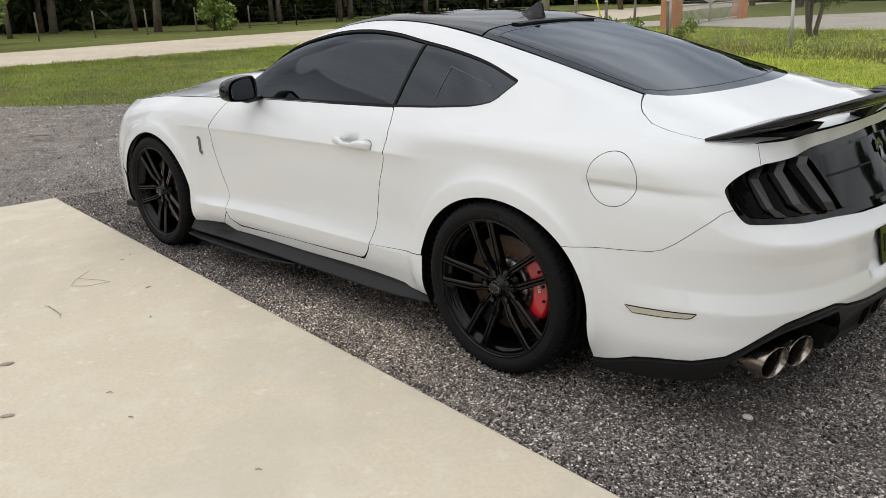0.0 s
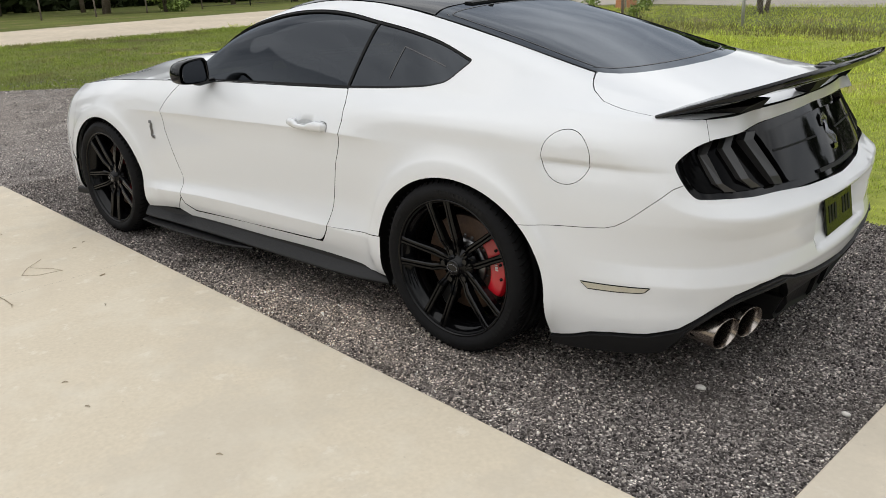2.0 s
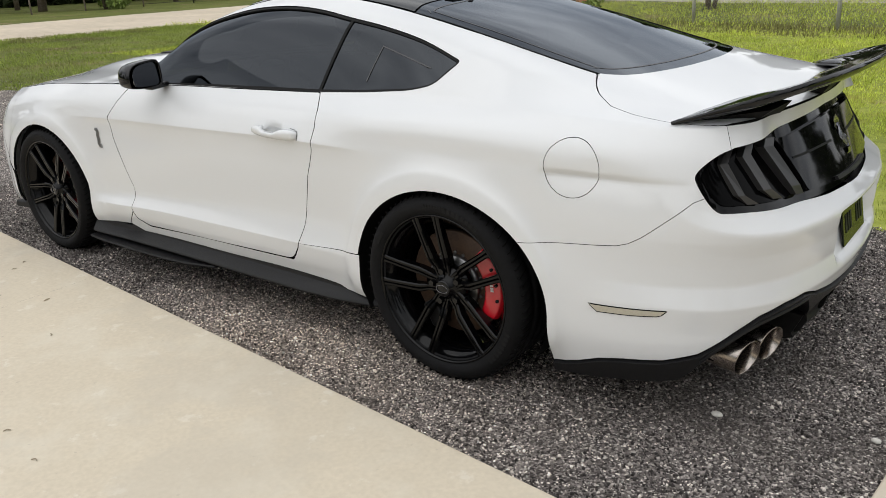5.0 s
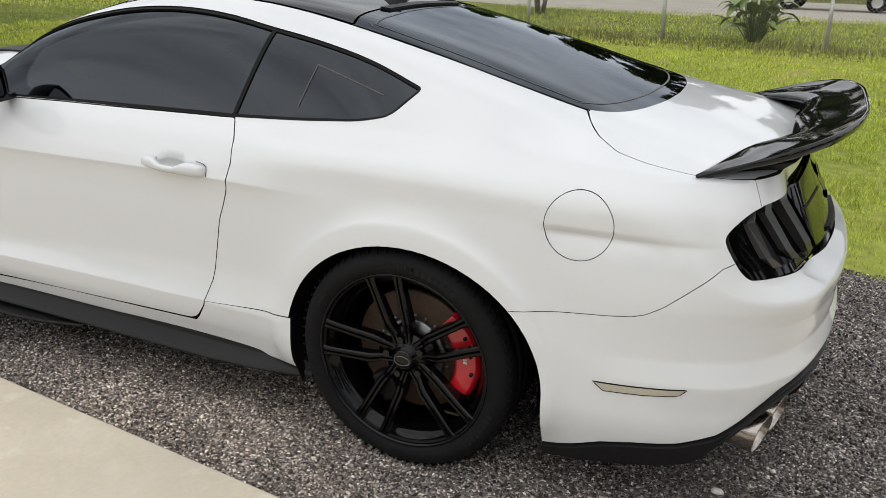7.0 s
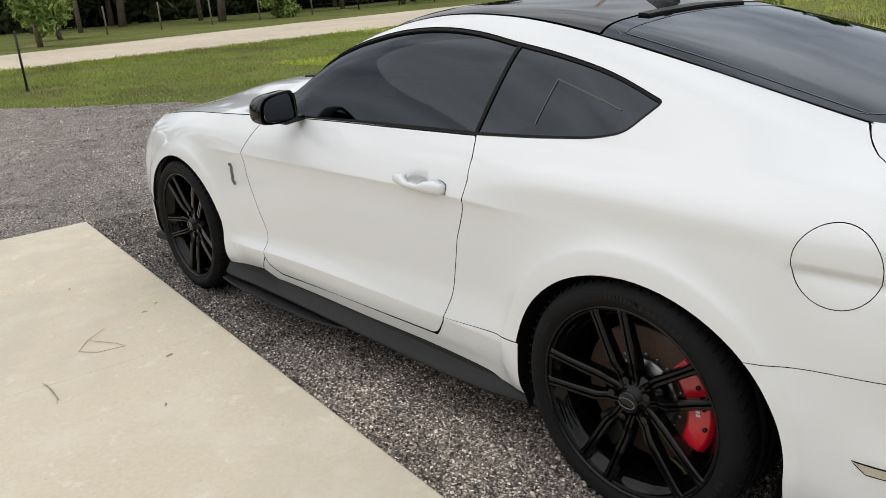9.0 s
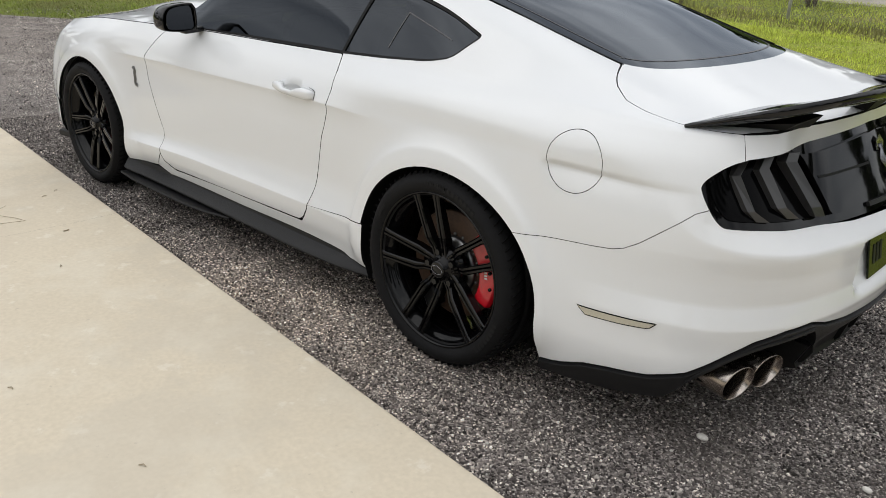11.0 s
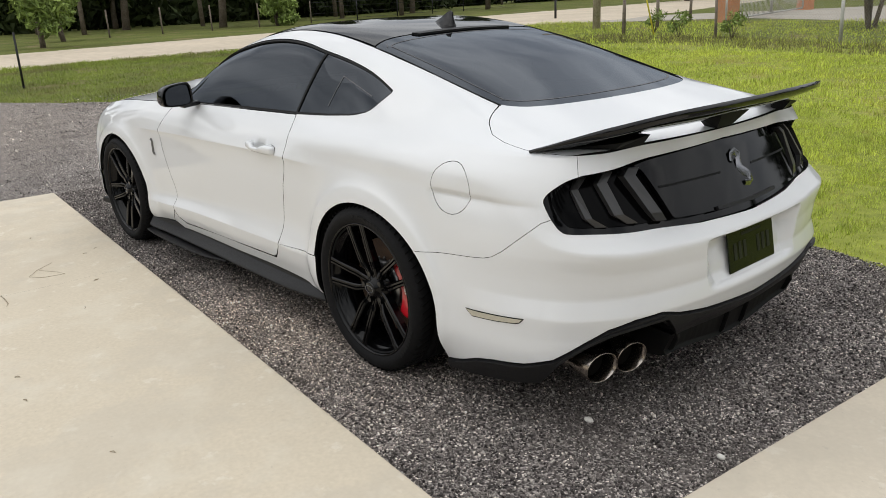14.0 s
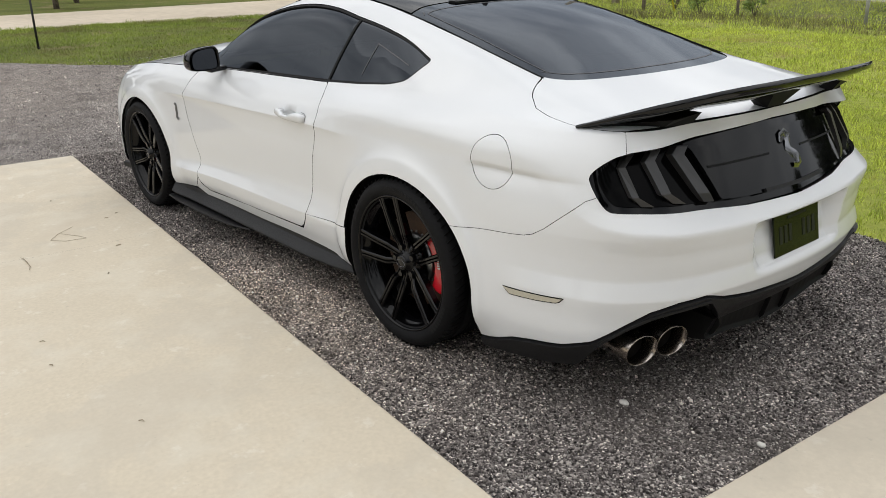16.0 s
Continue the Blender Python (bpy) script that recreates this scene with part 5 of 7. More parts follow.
    # wing badges, plain curved bars
    for s in (1, -1):
        bm = bmesh.new()
        path = [(2.196, 0.722), (2.182, 0.722), (2.178, 0.710), (2.186, 0.694), (2.180, 0.672), (2.184, 0.652), (2.176, 0.642), (2.156, 0.640)]
        pts = [V(low(np.array([x]), np.array([z]))[0]) + V((0, 0.002, 0)) for x, z in path]
        pts = [V((p.x, s * p.y, p.z)) for p in pts]
        ribbon(bm, pts, 0.028, V((0, s, 0)), 0.006)
        part("wing_badge", bm, STEEL, car, "dark chrome curved badge")
    # exhaust tips
    for s in (1, -1):
        for (x, y), z in (((-0.988, 0.705), 0.257), ((-1.022, 0.590), 0.268)):
            tip = new("exhaust_tip")
            tip.parent = car
            tip.location = (x if s > 0 else x + 0.07, s * y, z)
            tip.rotation_euler = (0, radians(-4), radians(6 * -s))
            bm = bmesh.new()
            rows = []
            prof = [(0.30, 0.053), (0.02, 0.0575), (-0.005, 0.058), (-0.008, 0.0572), (-0.006, 0.0555), (0.02, 0.054), (0.12, 0.0515)]
            for i in range(40):
                a = 2 * math.pi * i / 40
                # the mouth is cut on a slant, lower edge shorter
                rows.append([bm.verts.new((px + (-0.006 * math.sin(a) + 0.012 * s * math.cos(a)) * (1 if px < 0.1 else 0), r * math.cos(a), r * math.sin(a))) for px, r in prof])
            for i in range(40):
                p, q = rows[i], rows[(i + 1) % 40]
                for k in range(len(prof) - 1):
                    bm.faces.new((p[k], p[k + 1], q[k + 1], q[k]))
            part("pipe", bm, CHROME, tip, "polished steel tip")
            bm = bmesh.new()
            add_tube(bm, (0.04, 0, 0), (0.22, 0, 0), 0.049, 0.049, 32)
            part("soot_core", bm, SOOT, tip)
    # licence plate behind a smoked cover, lettering as plain bars
    plate = new("licence_plate")
    plate.parent = car
    face = V(low(np.array([REAR_U]), np.array([0.551]))[0])
    plate.matrix_local = Matrix.Translation((face.x + 0.038, -0.006, 0.548)) @ Matrix.Rotation(radians(10), 4, "Y")
    bm = bmesh.new()
    add_box(bm, (0.006, 0.318, 0.158), (0, 0, 0))
    soften(part("cover", bm, PLATE, plate, "smoked plate cover", smooth=False), 0.006)
    for i, y in enumerate((0.115, 0.082, 0.049, -0.045, -0.08, -0.115)):
        bm = bmesh.new()
        add_box(bm, (0.002, 0.018, 0.062), (-0.0040, y, -0.006))
        part("print_bar", bm, PLATE_BAR, plate, smooth=False)
    bm = bmesh.new()
    add_box(bm, (0.002, 0.13, 0.010), (-0.0040, 0, 0.050))
    part("print_bar", bm, PLATE_BAR, plate, smooth=False)
    # rear diffuser: dark recess behind the tips, a tray under the middle, and upright fins
    bm = bmesh.new()
    add_box(bm, (0.02, 1.50, 0.22), (-0.90, 0, 0.35))
    part("diffuser", bm, UNDER, car, smooth=False)
    bm = bmesh.new()
    rows = []
    for y in np.linspace(-0.44, 0.44, 23):
        drop = 0.046 * bell(abs(y), -1, 0.22, 0.07)
        rows.append([bm.verts.new((x, y, z)) for x, z in ((-0.80, 0.185), (-1.040, 0.228 - drop), (-1.060, 0.236 - drop), (-1.052, 0.250 - drop), (-1.082, 0.318), (-0.80, 0.330))])
    for a, b in zip(rows, rows[1:]):
        for k in range(6):
            bm.faces.new((a[k], a[(k + 1) % 6], b[(k + 1) % 6], b[k]))
    bm.faces.new(rows[0])
    bm.faces.new(rows[-1][::-1])
    part("diffuser_tray", bm, BLACK_TRIM, car, "black diffuser tray", smooth=False)
    for y in (0.405, 0.07, -0.07, -0.405):
        bm = bmesh.new()
        side = [(-0.86, 0.20), (-1.055, 0.196 if abs(y) < 0.3 else 0.238), (-1.070, 0.215 if abs(y) < 0.3 else 0.25), (-1.090, 0.290), (-1.080, 0.345), (-0.90, 0.36)]
        pair = [[bm.verts.new((x, y + w * (0.006 if z < 0.3 else 0.010), z)) for x, z in side] for w in (-1, 1)]
        for ring in (pair[0], pair[1][::-1]):
            bm.faces.new(ring)
        for k in range(6):
            bm.faces.new((pair[0][k], pair[1][k], pair[1][(k + 1) % 6], pair[0][(k + 1) % 6]))
        soften(part("diffuser_fin", bm, BLACK_TRIM, car, smooth=False), 0.003)
    # inner ridge over the exhaust tips
    for s in (1, -1):
        bm = bmesh.new()
        limb_pts = [V((-0.955, s * 0.76, 0.345)), V((-0.99, s * 0.70, 0.366)), V((-1.035, s * 0.58, 0.382)), V((-1.065, s * 0.47, 0.380)), V((-1.06, s * 0.43, 0.350))]
        for p, q in zip(limb_pts, limb_pts[1:]):
            add_tube(bm, p, q, 0.008, sides=8)
        part("recess_ridge", bm, BLACK_SATIN, car)


build_fittings()


def build_cabin():
    """Seats, wheel and dash, only guessed at through the dark glass."""
    bm = bmesh.new()
    add_box(bm, (0.45, 1.30, 0.22), (1.70, 0, 0.84))
    soften(part("dashboard", bm, CABIN, car), 0.06, 3)
    for y in (0.37, -0.37):
        seat = new("car_seat")
        seat.parent = car
        bm = bmesh.new()
        add_box(bm, (0.16, 0.46, 0.56), (0.70, y, 0.80), Matrix.Rotation(-0.3, 4, "Y"))
        add_box(bm, (0.12, 0.24, 0.16), (0.60, y, 1.10), Matrix.Rotation(-0.3, 4, "Y"))
        soften(part("backrest", bm, CABIN, seat), 0.05, 3)
        bm = bmesh.new()
        add_box(bm, (0.50, 0.48, 0.16), (0.98, y, 0.52))
        soften(part("cushion", bm, CABIN, seat), 0.05, 3)
    bm = bmesh.new()
    prof = [Vector((0.185 * math.cos(t), 0.185 * math.sin(t), 0)) for t in np.linspace(0, 2 * math.pi, 33)]
    m = Matrix.Translation((1.38, 0.37, 0.88)) @ Matrix.Rotation(radians(-68), 4, "Y")
    for a, b in zip(prof, prof[1:]):
        add_tube(bm, m @ a, m @ b, 0.016, sides=8)
    for t in (0, 2.1, 4.2):
        add_tube(bm, m @ Vector((0, 0, 0)), m @ Vector((0.18 * math.sin(t), 0.18 * math.cos(t), 0)), 0.022, 0.014, sides=8)
    part("steering_wheel", bm, CABIN, car)


build_cabin()


# ---- ground ----
def flat(name, pts, z, material, label, category, thick=0.0):
    bm = bmesh.new()
    f = bm.faces.new([bm.verts.new((x, y, z)) for x, y in pts])
    if thick:
        r = bmesh.ops.extrude_face_region(bm, geom=[f])
        for v in r["geom"]:
            if isinstance(v, bmesh.types.BMVert):
                v.co.z -= thick
    return tagged(finish(name, bm, material, smooth=False), label, category, kind="structure")


def chips(name, cells=0.0):
    """Crushed stone: mostly dark chips with a few pale ones, a tone for each piece of geometry or for each cell of the bed."""
    m = mat(name, (0.2, 0.19, 0.18), 0.9, spec=0.25, vary=0.3, scale=90, bump=0.6, bump_scale=350)
    nt = m.node_tree
    b = nt.nodes["Principled BSDF"]
    ramp, mul = nt.nodes.new("ShaderNodeValToRGB"), nt.nodes.new("ShaderNodeMixRGB")
    stops = [(0.0, (0.009, 0.008, 0.008)), (0.40, (0.062, 0.057, 0.056)), (0.78, (0.136, 0.127, 0.122)), (0.94, (0.27, 0.258, 0.247)), (1.0, (0.52, 0.50, 0.475))]
    while len(ramp.color_ramp.elements) < len(stops):
        ramp.color_ramp.elements.new(0.5)
    for e, (at, c) in zip(ramp.color_ramp.elements, stops):
        e.position, e.color = at, (*c, 1)
    if cells:
        co, vo, sep, bp = nt.nodes.new("ShaderNodeTexCoord"), nt.nodes.new("ShaderNodeTexVoronoi"), nt.nodes.new("ShaderNodeSeparateColor"), nt.nodes.new("ShaderNodeBump")
        vo.inputs["Scale"].default_value = cells
        nt.links.new(co.outputs["Object"], vo.inputs["Vector"])
        nt.links.new(vo.outputs["Color"], sep.inputs[0])
        nt.links.new(sep.outputs[0], ramp.inputs[0])
        bp.invert = True
        bp.inputs["Strength"].default_value, bp.inputs["Distance"].default_value = 1.0, 0.008
        nt.links.new(vo.outputs["Distance"], bp.inputs["Height"])
        nt.links.new(bp.outputs[0], b.inputs["Normal"])
    else:
        geo = nt.nodes.new("ShaderNodeNewGeometry")
        nt.links.new(geo.outputs["Random Per Island"], ramp.inputs[0])
    mul.blend_type, mul.inputs[0].default_value = "MULTIPLY", 1.0
    nt.links.new(ramp.outputs[0], mul.inputs[1])
    gain = nt.nodes.new("ShaderNodeMixRGB")
    gain.blend_type, gain.inputs[0].default_value = "MULTIPLY", 1.0
    nt.links.new(b.inputs["Base Color"].links[0].from_socket, gain.inputs[1])
    gain.inputs[2].default_value = (11.2, 11.25, 11.4, 1)
    nt.links.new(gain.outputs[0], mul.inputs[2])
    nt.links.new(mul.outputs[0], b.inputs["Base Color"])
    return m


def mix_in(m, mask, colour, blend="MIX"):
    """Lays a colour over a material's own where the mask says so."""
    nt = m.node_tree
    b = nt.nodes["Principled BSDF"]
    mix = nt.nodes.new("ShaderNodeMixRGB")
    mix.blend_type = blend
    nt.links.new(mask, mix.inputs[0])
    nt.links.new(b.inputs["Base Color"].links[0].from_socket, mix.inputs[1])
    mix.inputs[2].default_value = (*colour, 1)
    nt.links.new(mix.outputs[0], b.inputs["Base Color"])
    return m


def patches(m, scale, colour, level, soft=0.09, most=0.8):
    """Worn patches of another colour, of uneven shape."""
    nt = m.node_tree
    co, nz, mr = nt.nodes.new("ShaderNodeTexCoord"), nt.nodes.new("ShaderNodeTexNoise"), nt.nodes.new("ShaderNodeMapRange")
    nz.inputs["Scale"].default_value, nz.inputs["Detail"].default_value, nz.inputs["Roughness"].default_value = scale, 7, 0.65
    nt.links.new(co.outputs["Object"], nz.inputs["Vector"])
    nt.links.new(nz.outputs[0], mr.inputs[0])
    mr.inputs["From Min"].default_value, mr.inputs["From Max"].default_value = level, level + soft
    mr.inputs["To Max"].default_value = most
    return mix_in(m, mr.outputs[0], colour)


def brighten_oval(m, at, size, colour, amount):
    """Multiplies the stones' colour up over one soft, uneven oval stretch of the drive."""
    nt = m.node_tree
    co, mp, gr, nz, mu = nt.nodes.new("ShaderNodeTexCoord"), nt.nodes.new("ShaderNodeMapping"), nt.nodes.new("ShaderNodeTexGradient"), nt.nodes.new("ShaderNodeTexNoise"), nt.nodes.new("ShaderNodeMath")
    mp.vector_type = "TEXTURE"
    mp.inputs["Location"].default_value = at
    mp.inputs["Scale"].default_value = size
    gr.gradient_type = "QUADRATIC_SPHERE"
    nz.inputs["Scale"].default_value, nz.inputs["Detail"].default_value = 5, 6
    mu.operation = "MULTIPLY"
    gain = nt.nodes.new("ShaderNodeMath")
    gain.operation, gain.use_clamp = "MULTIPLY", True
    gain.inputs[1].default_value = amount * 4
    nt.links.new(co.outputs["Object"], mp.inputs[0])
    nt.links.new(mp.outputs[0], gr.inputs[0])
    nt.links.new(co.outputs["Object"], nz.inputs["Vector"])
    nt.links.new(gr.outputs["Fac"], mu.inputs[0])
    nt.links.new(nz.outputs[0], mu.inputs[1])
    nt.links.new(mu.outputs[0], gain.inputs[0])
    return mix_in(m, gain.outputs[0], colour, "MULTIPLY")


GRASS = mat("grass_soil", (0.17, 0.19, 0.05), 0.95, second=(0.09, 0.105, 0.03), scale=9, blotch=0.30, bump=0.7, bump_scale=45, spec=0.1)
GRAVEL = chips("gravel_bed", 150)
STONE = chips("crushed_stone")
PALE_STONE = mat("pale_stone", (0.52, 0.50, 0.46), 0.85, vary=0.2, scale=90, island=0.3)
CONCRETE = mat("concrete", (0.685, 0.605, 0.475), 0.9, second=(0.595, 0.522, 0.405), scale=60, blotch=0.9, bump=0.05, bump_scale=600, spec=0.2)
APRON = mat("apron_concrete", (0.685, 0.61, 0.49), 0.9, second=(0.60, 0.53, 0.425), scale=60, blotch=0.9, bump=0.05, bump_scale=600, spec=0.2)
SIDE_GRAVEL = mat("pale_grey_gravel", (0.47, 0.43, 0.37), 0.95, second=(0.35, 0.32, 0.275), scale=14, blotch=0.6, bump=0.4, bump_scale=60, spec=0.1)
SAND = mat("sand_road", (0.66, 0.57, 0.45), 0.95, second=(0.50, 0.43, 0.33), scale=3, blotch=0.25, bump=0.3, bump_scale=30, spec=0.1)
STAIN = mat("dark_stain", (0.33, 0.29, 0.23), 0.9, vary=0.25, scale=60)
CRACK = mat("crack_line", (0.24, 0.20, 0.15), 0.95, vary=0.2, scale=30)
TWIG = mat("dry_twig", (0.36, 0.30, 0.21), 0.9, vary=0.3, scale=40)

patches(GRASS, 0.55, (0.24, 0.19, 0.10), 0.56)
patches(CONCRETE, 0.9, (0.52, 0.46, 0.36), 0.46, 0.22, 0.6)
patches(CONCRETE, 32, (0.40, 0.345, 0.27), 0.655, 0.05, 0.45)
patches(CONCRETE, 0.45, (0.66, 0.55, 0.42), 0.54, 0.2, 0.35)
patches(CONCRETE, 11, (0.74, 0.69, 0.59), 0.60, 0.06, 0.5)
patches(APRON, 1.1, (0.53, 0.475, 0.38), 0.48, 0.2, 0.6)
patches(APRON, 32, (0.40, 0.36, 0.30), 0.655, 0.05, 0.45)
patches(APRON, 11, (0.73, 0.68, 0.58), 0.60, 0.06, 0.5)
patches(CONCRETE, 0.75, (0.54, 0.485, 0.395), 0.50, 0.05, 0.42)
patches(APRON, 0.75, (0.54, 0.485, 0.395), 0.52, 0.05, 0.42)
patches(CONCRETE, 3.5, (0.70, 0.65, 0.54), 0.5, 0.2, 0.5)
for bed in (GRAVEL, STONE):
    patches(bed, 1.1, (0.17, 0.15, 0.132), 0.5, 0.14, 0.38)
    patches(bed, 2.6, (0.036, 0.029, 0.028), 0.54, 0.12, 0.4)
    # between car and slab: pale dust, plus its opener skylight put into the colour
    brighten_oval(bed, (0.75, 1.1, 0), (1.9, 0.8, 1), (2.0, 1.9, 1.75), 0.55)
    # far end of the drive: colour multiplied to about twice as bright
    brighten_oval(bed, (10.5, 3.0, 0), (8.5, 8.5, 1), (2.0, 1.9, 1.75), 0.5)
ground = flat("ground", [(-1500, -1500), (1500, -1500), (1500, 1500), (-1500, 1500)], -0.014, GRASS, "mown green lawn with patchy colour", "lawn")


def wavy(points, step, amount, seed):
    """An outline whose edge wanders a little, as a lawn's edge does."""
    out = []
    for i, p in enumerate(resample([Vector(q) for q in points], step)):
        n = noise.noise_vector(Vector((p.x * 2.3, p.y * 2.3, seed))) * amount
        out.append((p.x + n.x, p.y + n.y))
    return out


drive_edge = [(-9, -1.35), (-3, -1.45), (-1.37, -1.54), (-0.6, -1.75), (1.5, -2.1), (4, -2.6), (8, -3.0), (10.6, -2.42), (11.2, -1.84), (12.0, -1.24), (15, 0.5), (22, 3), (22, 14), (-9, 14)]
gravel = flat("gravel_drive", wavy(drive_edge, 0.12, 0.06, 1.0), 0.0, GRAVEL, "dark grey crushed stone drive", "drive")
slab = flat("concrete_slab", [(4.55, 0.932), (5.2, 9.5), (-0.65, 9.97), (-1.335, 1.405)], 0.03, CONCRETE, "pale tan concrete slab beside the car", "slab", 0.15)
apron = flat("concrete_apron", [(-1.528, -0.535), (-1.395, 0.87), (-1.345, 1.405), (-0.66, 9.97), (-12.5, 11), (-13.5, -4.2)], 0.026, APRON, "pale tan concrete apron behind the car", "slab", 0.15)
for ob in (slab, apron):
    soften(ob, 0.008, 2)
road = flat("sand_road", wavy([(66, -230), (36, -24), (34.0, -13), (32.8, -8), (31, 4), (27, 40), (24, 90), (14, 90), (18, 40), (22.2, 4), (23.2, -5), (22.8, -8.2), (22.8, -11), (24.2, -22), (21.5, -30), (30, -60), (48, -230)], 0.8, 0.35, 2.0), -0.005, SAND, "pale sandy unpaved road", "road")
flat("side_drive", wavy([(24.4, -26), (23, -33), (17, -38.5), (12, -45), (-40, -38), (-40, -27), (-0.03, -25.2), (6, -25.7), (8.5, -26.2), (12.4, -28.5), (15.7, -29.6), (20, -27)], 0.6, 0.2, 3.0), -0.006, SIDE_GRAVEL, "pale grey gravel side drive behind the fence", "drive")


def scatter_mesh(name, verts, faces, material, label, category):
    """One mesh from arrays of points and triangles."""
    me = bpy.data.meshes.new(name)
    me.vertices.add(len(verts))
    me.vertices.foreach_set("co", np.asarray(verts, np.float32).ravel())
    me.loops.add(faces.size)
    me.loops.foreach_set("vertex_index", faces.astype(np.int32).ravel())
    me.polygons.add(len(faces))
    me.polygons.foreach_set("loop_start", np.arange(0, faces.size, 3, dtype=np.int32))
    me.polygons.foreach_set("loop_total", np.full(len(faces), 3, np.int32))
    me.update(calc_edges=True)
    me.materials.append(material)
    return tagged(new(name, me), label, category, kind="stuff")


def stones(count, x0, x1, y0, y1, small, large, seed, keep, sink=0.2):
    rng = np.random.default_rng(seed)
    p = np.stack([rng.uniform(x0, x1, count), rng.uniform(y0, y1, count)], 1)
    p = p[keep(p[:, 0], p[:, 1])]
    n = len(p)
    size = rng.uniform(0, 1, n) ** 2.2 * (large - small) + small
    octa = np.array([(1, 0, 0), (-1, 0, 0), (0, 1, 0), (0, -1, 0), (0, 0, 1), (0, 0, -1)], float)
    tri = np.array([(0, 2, 4), (2, 1, 4), (1, 3, 4), (3, 0, 4), (2, 0, 5), (1, 2, 5), (3, 1, 5), (0, 3, 5)])
    v = octa[None] * rng.uniform(0.55, 1.0, (n, 6, 1)) * rng.uniform(0.6, 1.15, (n, 1, 3)) * np.array([1, 1, 0.75])
    q = rng.normal(size=(n, 4))
    q /= np.linalg.norm(q, axis=1, keepdims=True)
    w, x, y, z = q.T
    r = np.stack([1 - 2 * (y * y + z * z), 2 * (x * y - z * w), 2 * (x * z + y * w), 2 * (x * y + z * w), 1 - 2 * (x * x + z * z), 2 * (y * z - x * w), 2 * (x * z - y * w), 2 * (y * z + x * w), 1 - 2 * (x * x + y * y)], 1).reshape(n, 3, 3)
    v = np.einsum("nij,nkj->nki", r, v) * size[:, None, None]
    v += np.stack([p[:, 0], p[:, 1], size * (0.5 - sink)], 1)[:, None]
    return v.reshape(-1, 3), (tri[None] + 6 * np.arange(n)[:, None, None]).reshape(-1, 3)


def slab_line(x):
    return 0.932 + (4.55 - x) * (1.405 - 0.932) / 5.88


def drive_right(x):
    return np.interp(x, [-3, -1.37, -0.6, 1.5, 4, 8], [-1.45, -1.54, -1.75, -2.1, -2.6, -3.0])


def on_gravel(x, y):
    left = np.where(x < 4.6, slab_line(x) - 0.005, 9)
    ok = (y < left) & (y > drive_right(x) - 0.03)
    apron_x = -1.395 - 0.095 * (0.87 - y)
    return ok & ((x > apron_x + 0.006) | (y < -0.56 + (x + 1.52) * 0.13))


v, f = stones(215000, -2.4, 4.6, -1.75, 1.5, 0.0030, 0.0115, 1, on_gravel)
scatter_mesh("gravel", v, f, STONE, "loose dark grey crushed stones on the drive", "gravel")
v, f = stones(22000, 4.0, 12.5, -3.2, 7.0, 0.006, 0.016, 2, on_gravel)
scatter_mesh("gravel", v, f, STONE, "loose dark grey crushed stones on the drive", "gravel")
v, f = stones(8000, -2.2, 6.5, -2.2, 1.5, 0.003, 0.010, 3, on_gravel)
scatter_mesh("pale_gravel", v, f, PALE_STONE, "scattered pale stone chips on the drive", "gravel")
for x, y, s in ((-0.907, 0.663, 0.016), (-1.352, 0.546, 0.013)):
    bm = bmesh.new()
    bmesh.ops.create_icosphere(bm, subdivisions=2, radius=s, matrix=Matrix.Translation((x, y, 0.008)) @ Matrix.Diagonal((1.2, 0.9, 0.6, 1)))
    for vv in bm.verts:
        vv.co += noise.noise_vector(vv.co * 70) * 0.003
    tagged(finish("pebble", bm, PALE_STONE), "small white pebble lying on the gravel", "pebble", "white pebbles")


# ---- grass ----
BLADE = patches(patches(mat("grass_blade", (0.64, 0.69, 0.125), 0.8, second=(0.37, 0.45, 0.085), scale=7, blotch=0.5, spec=0.12, island=0.5), 0.55, (0.50, 0.45, 0.17), 0.56, 0.09, 0.6), 2.2, (0.52, 0.45, 0.17), 0.57, 0.06, 0.6)
ROUGH_BLADE = patches(mat("rough_grass_blade", (0.36, 0.43, 0.09), 0.8, second=(0.19, 0.25, 0.05), scale=2.2, blotch=0.30, spec=0.12, island=0.35), 0.42, (0.22, 0.185, 0.095), 0.50, 0.12)
SOIL = patches(mat("lawn_soil", (0.36, 0.39, 0.08), 0.95, second=(0.18, 0.21, 0.045), scale=9, blotch=0.3, bump=0.7, bump_scale=45, spec=0.1), 0.55, (0.33, 0.28, 0.13), 0.56)
flat("lawn", wavy([(-9, -1.3), (-3, -1.40), (-1.37, -1.49), (-0.6, -1.70), (1.5, -2.05), (4, -2.55), (7.2, -2.9), (9.0, -5.4), (11, -9.5), (12, -15), (9.8, -16.5), (5.7, -15.5), (2, -14.3), (-14, -14.2), (-20, -1.3)], 0.3, 0.12, 5.0), -0.007, SOIL, "bright yellow-green mown lawn beside the drive", "lawn")
WEED = mat("weed_blade", (0.30, 0.29, 0.12), 0.85, second=(0.17, 0.16, 0.065), scale=3, blotch=0.4, spec=0.1, island=0.45)


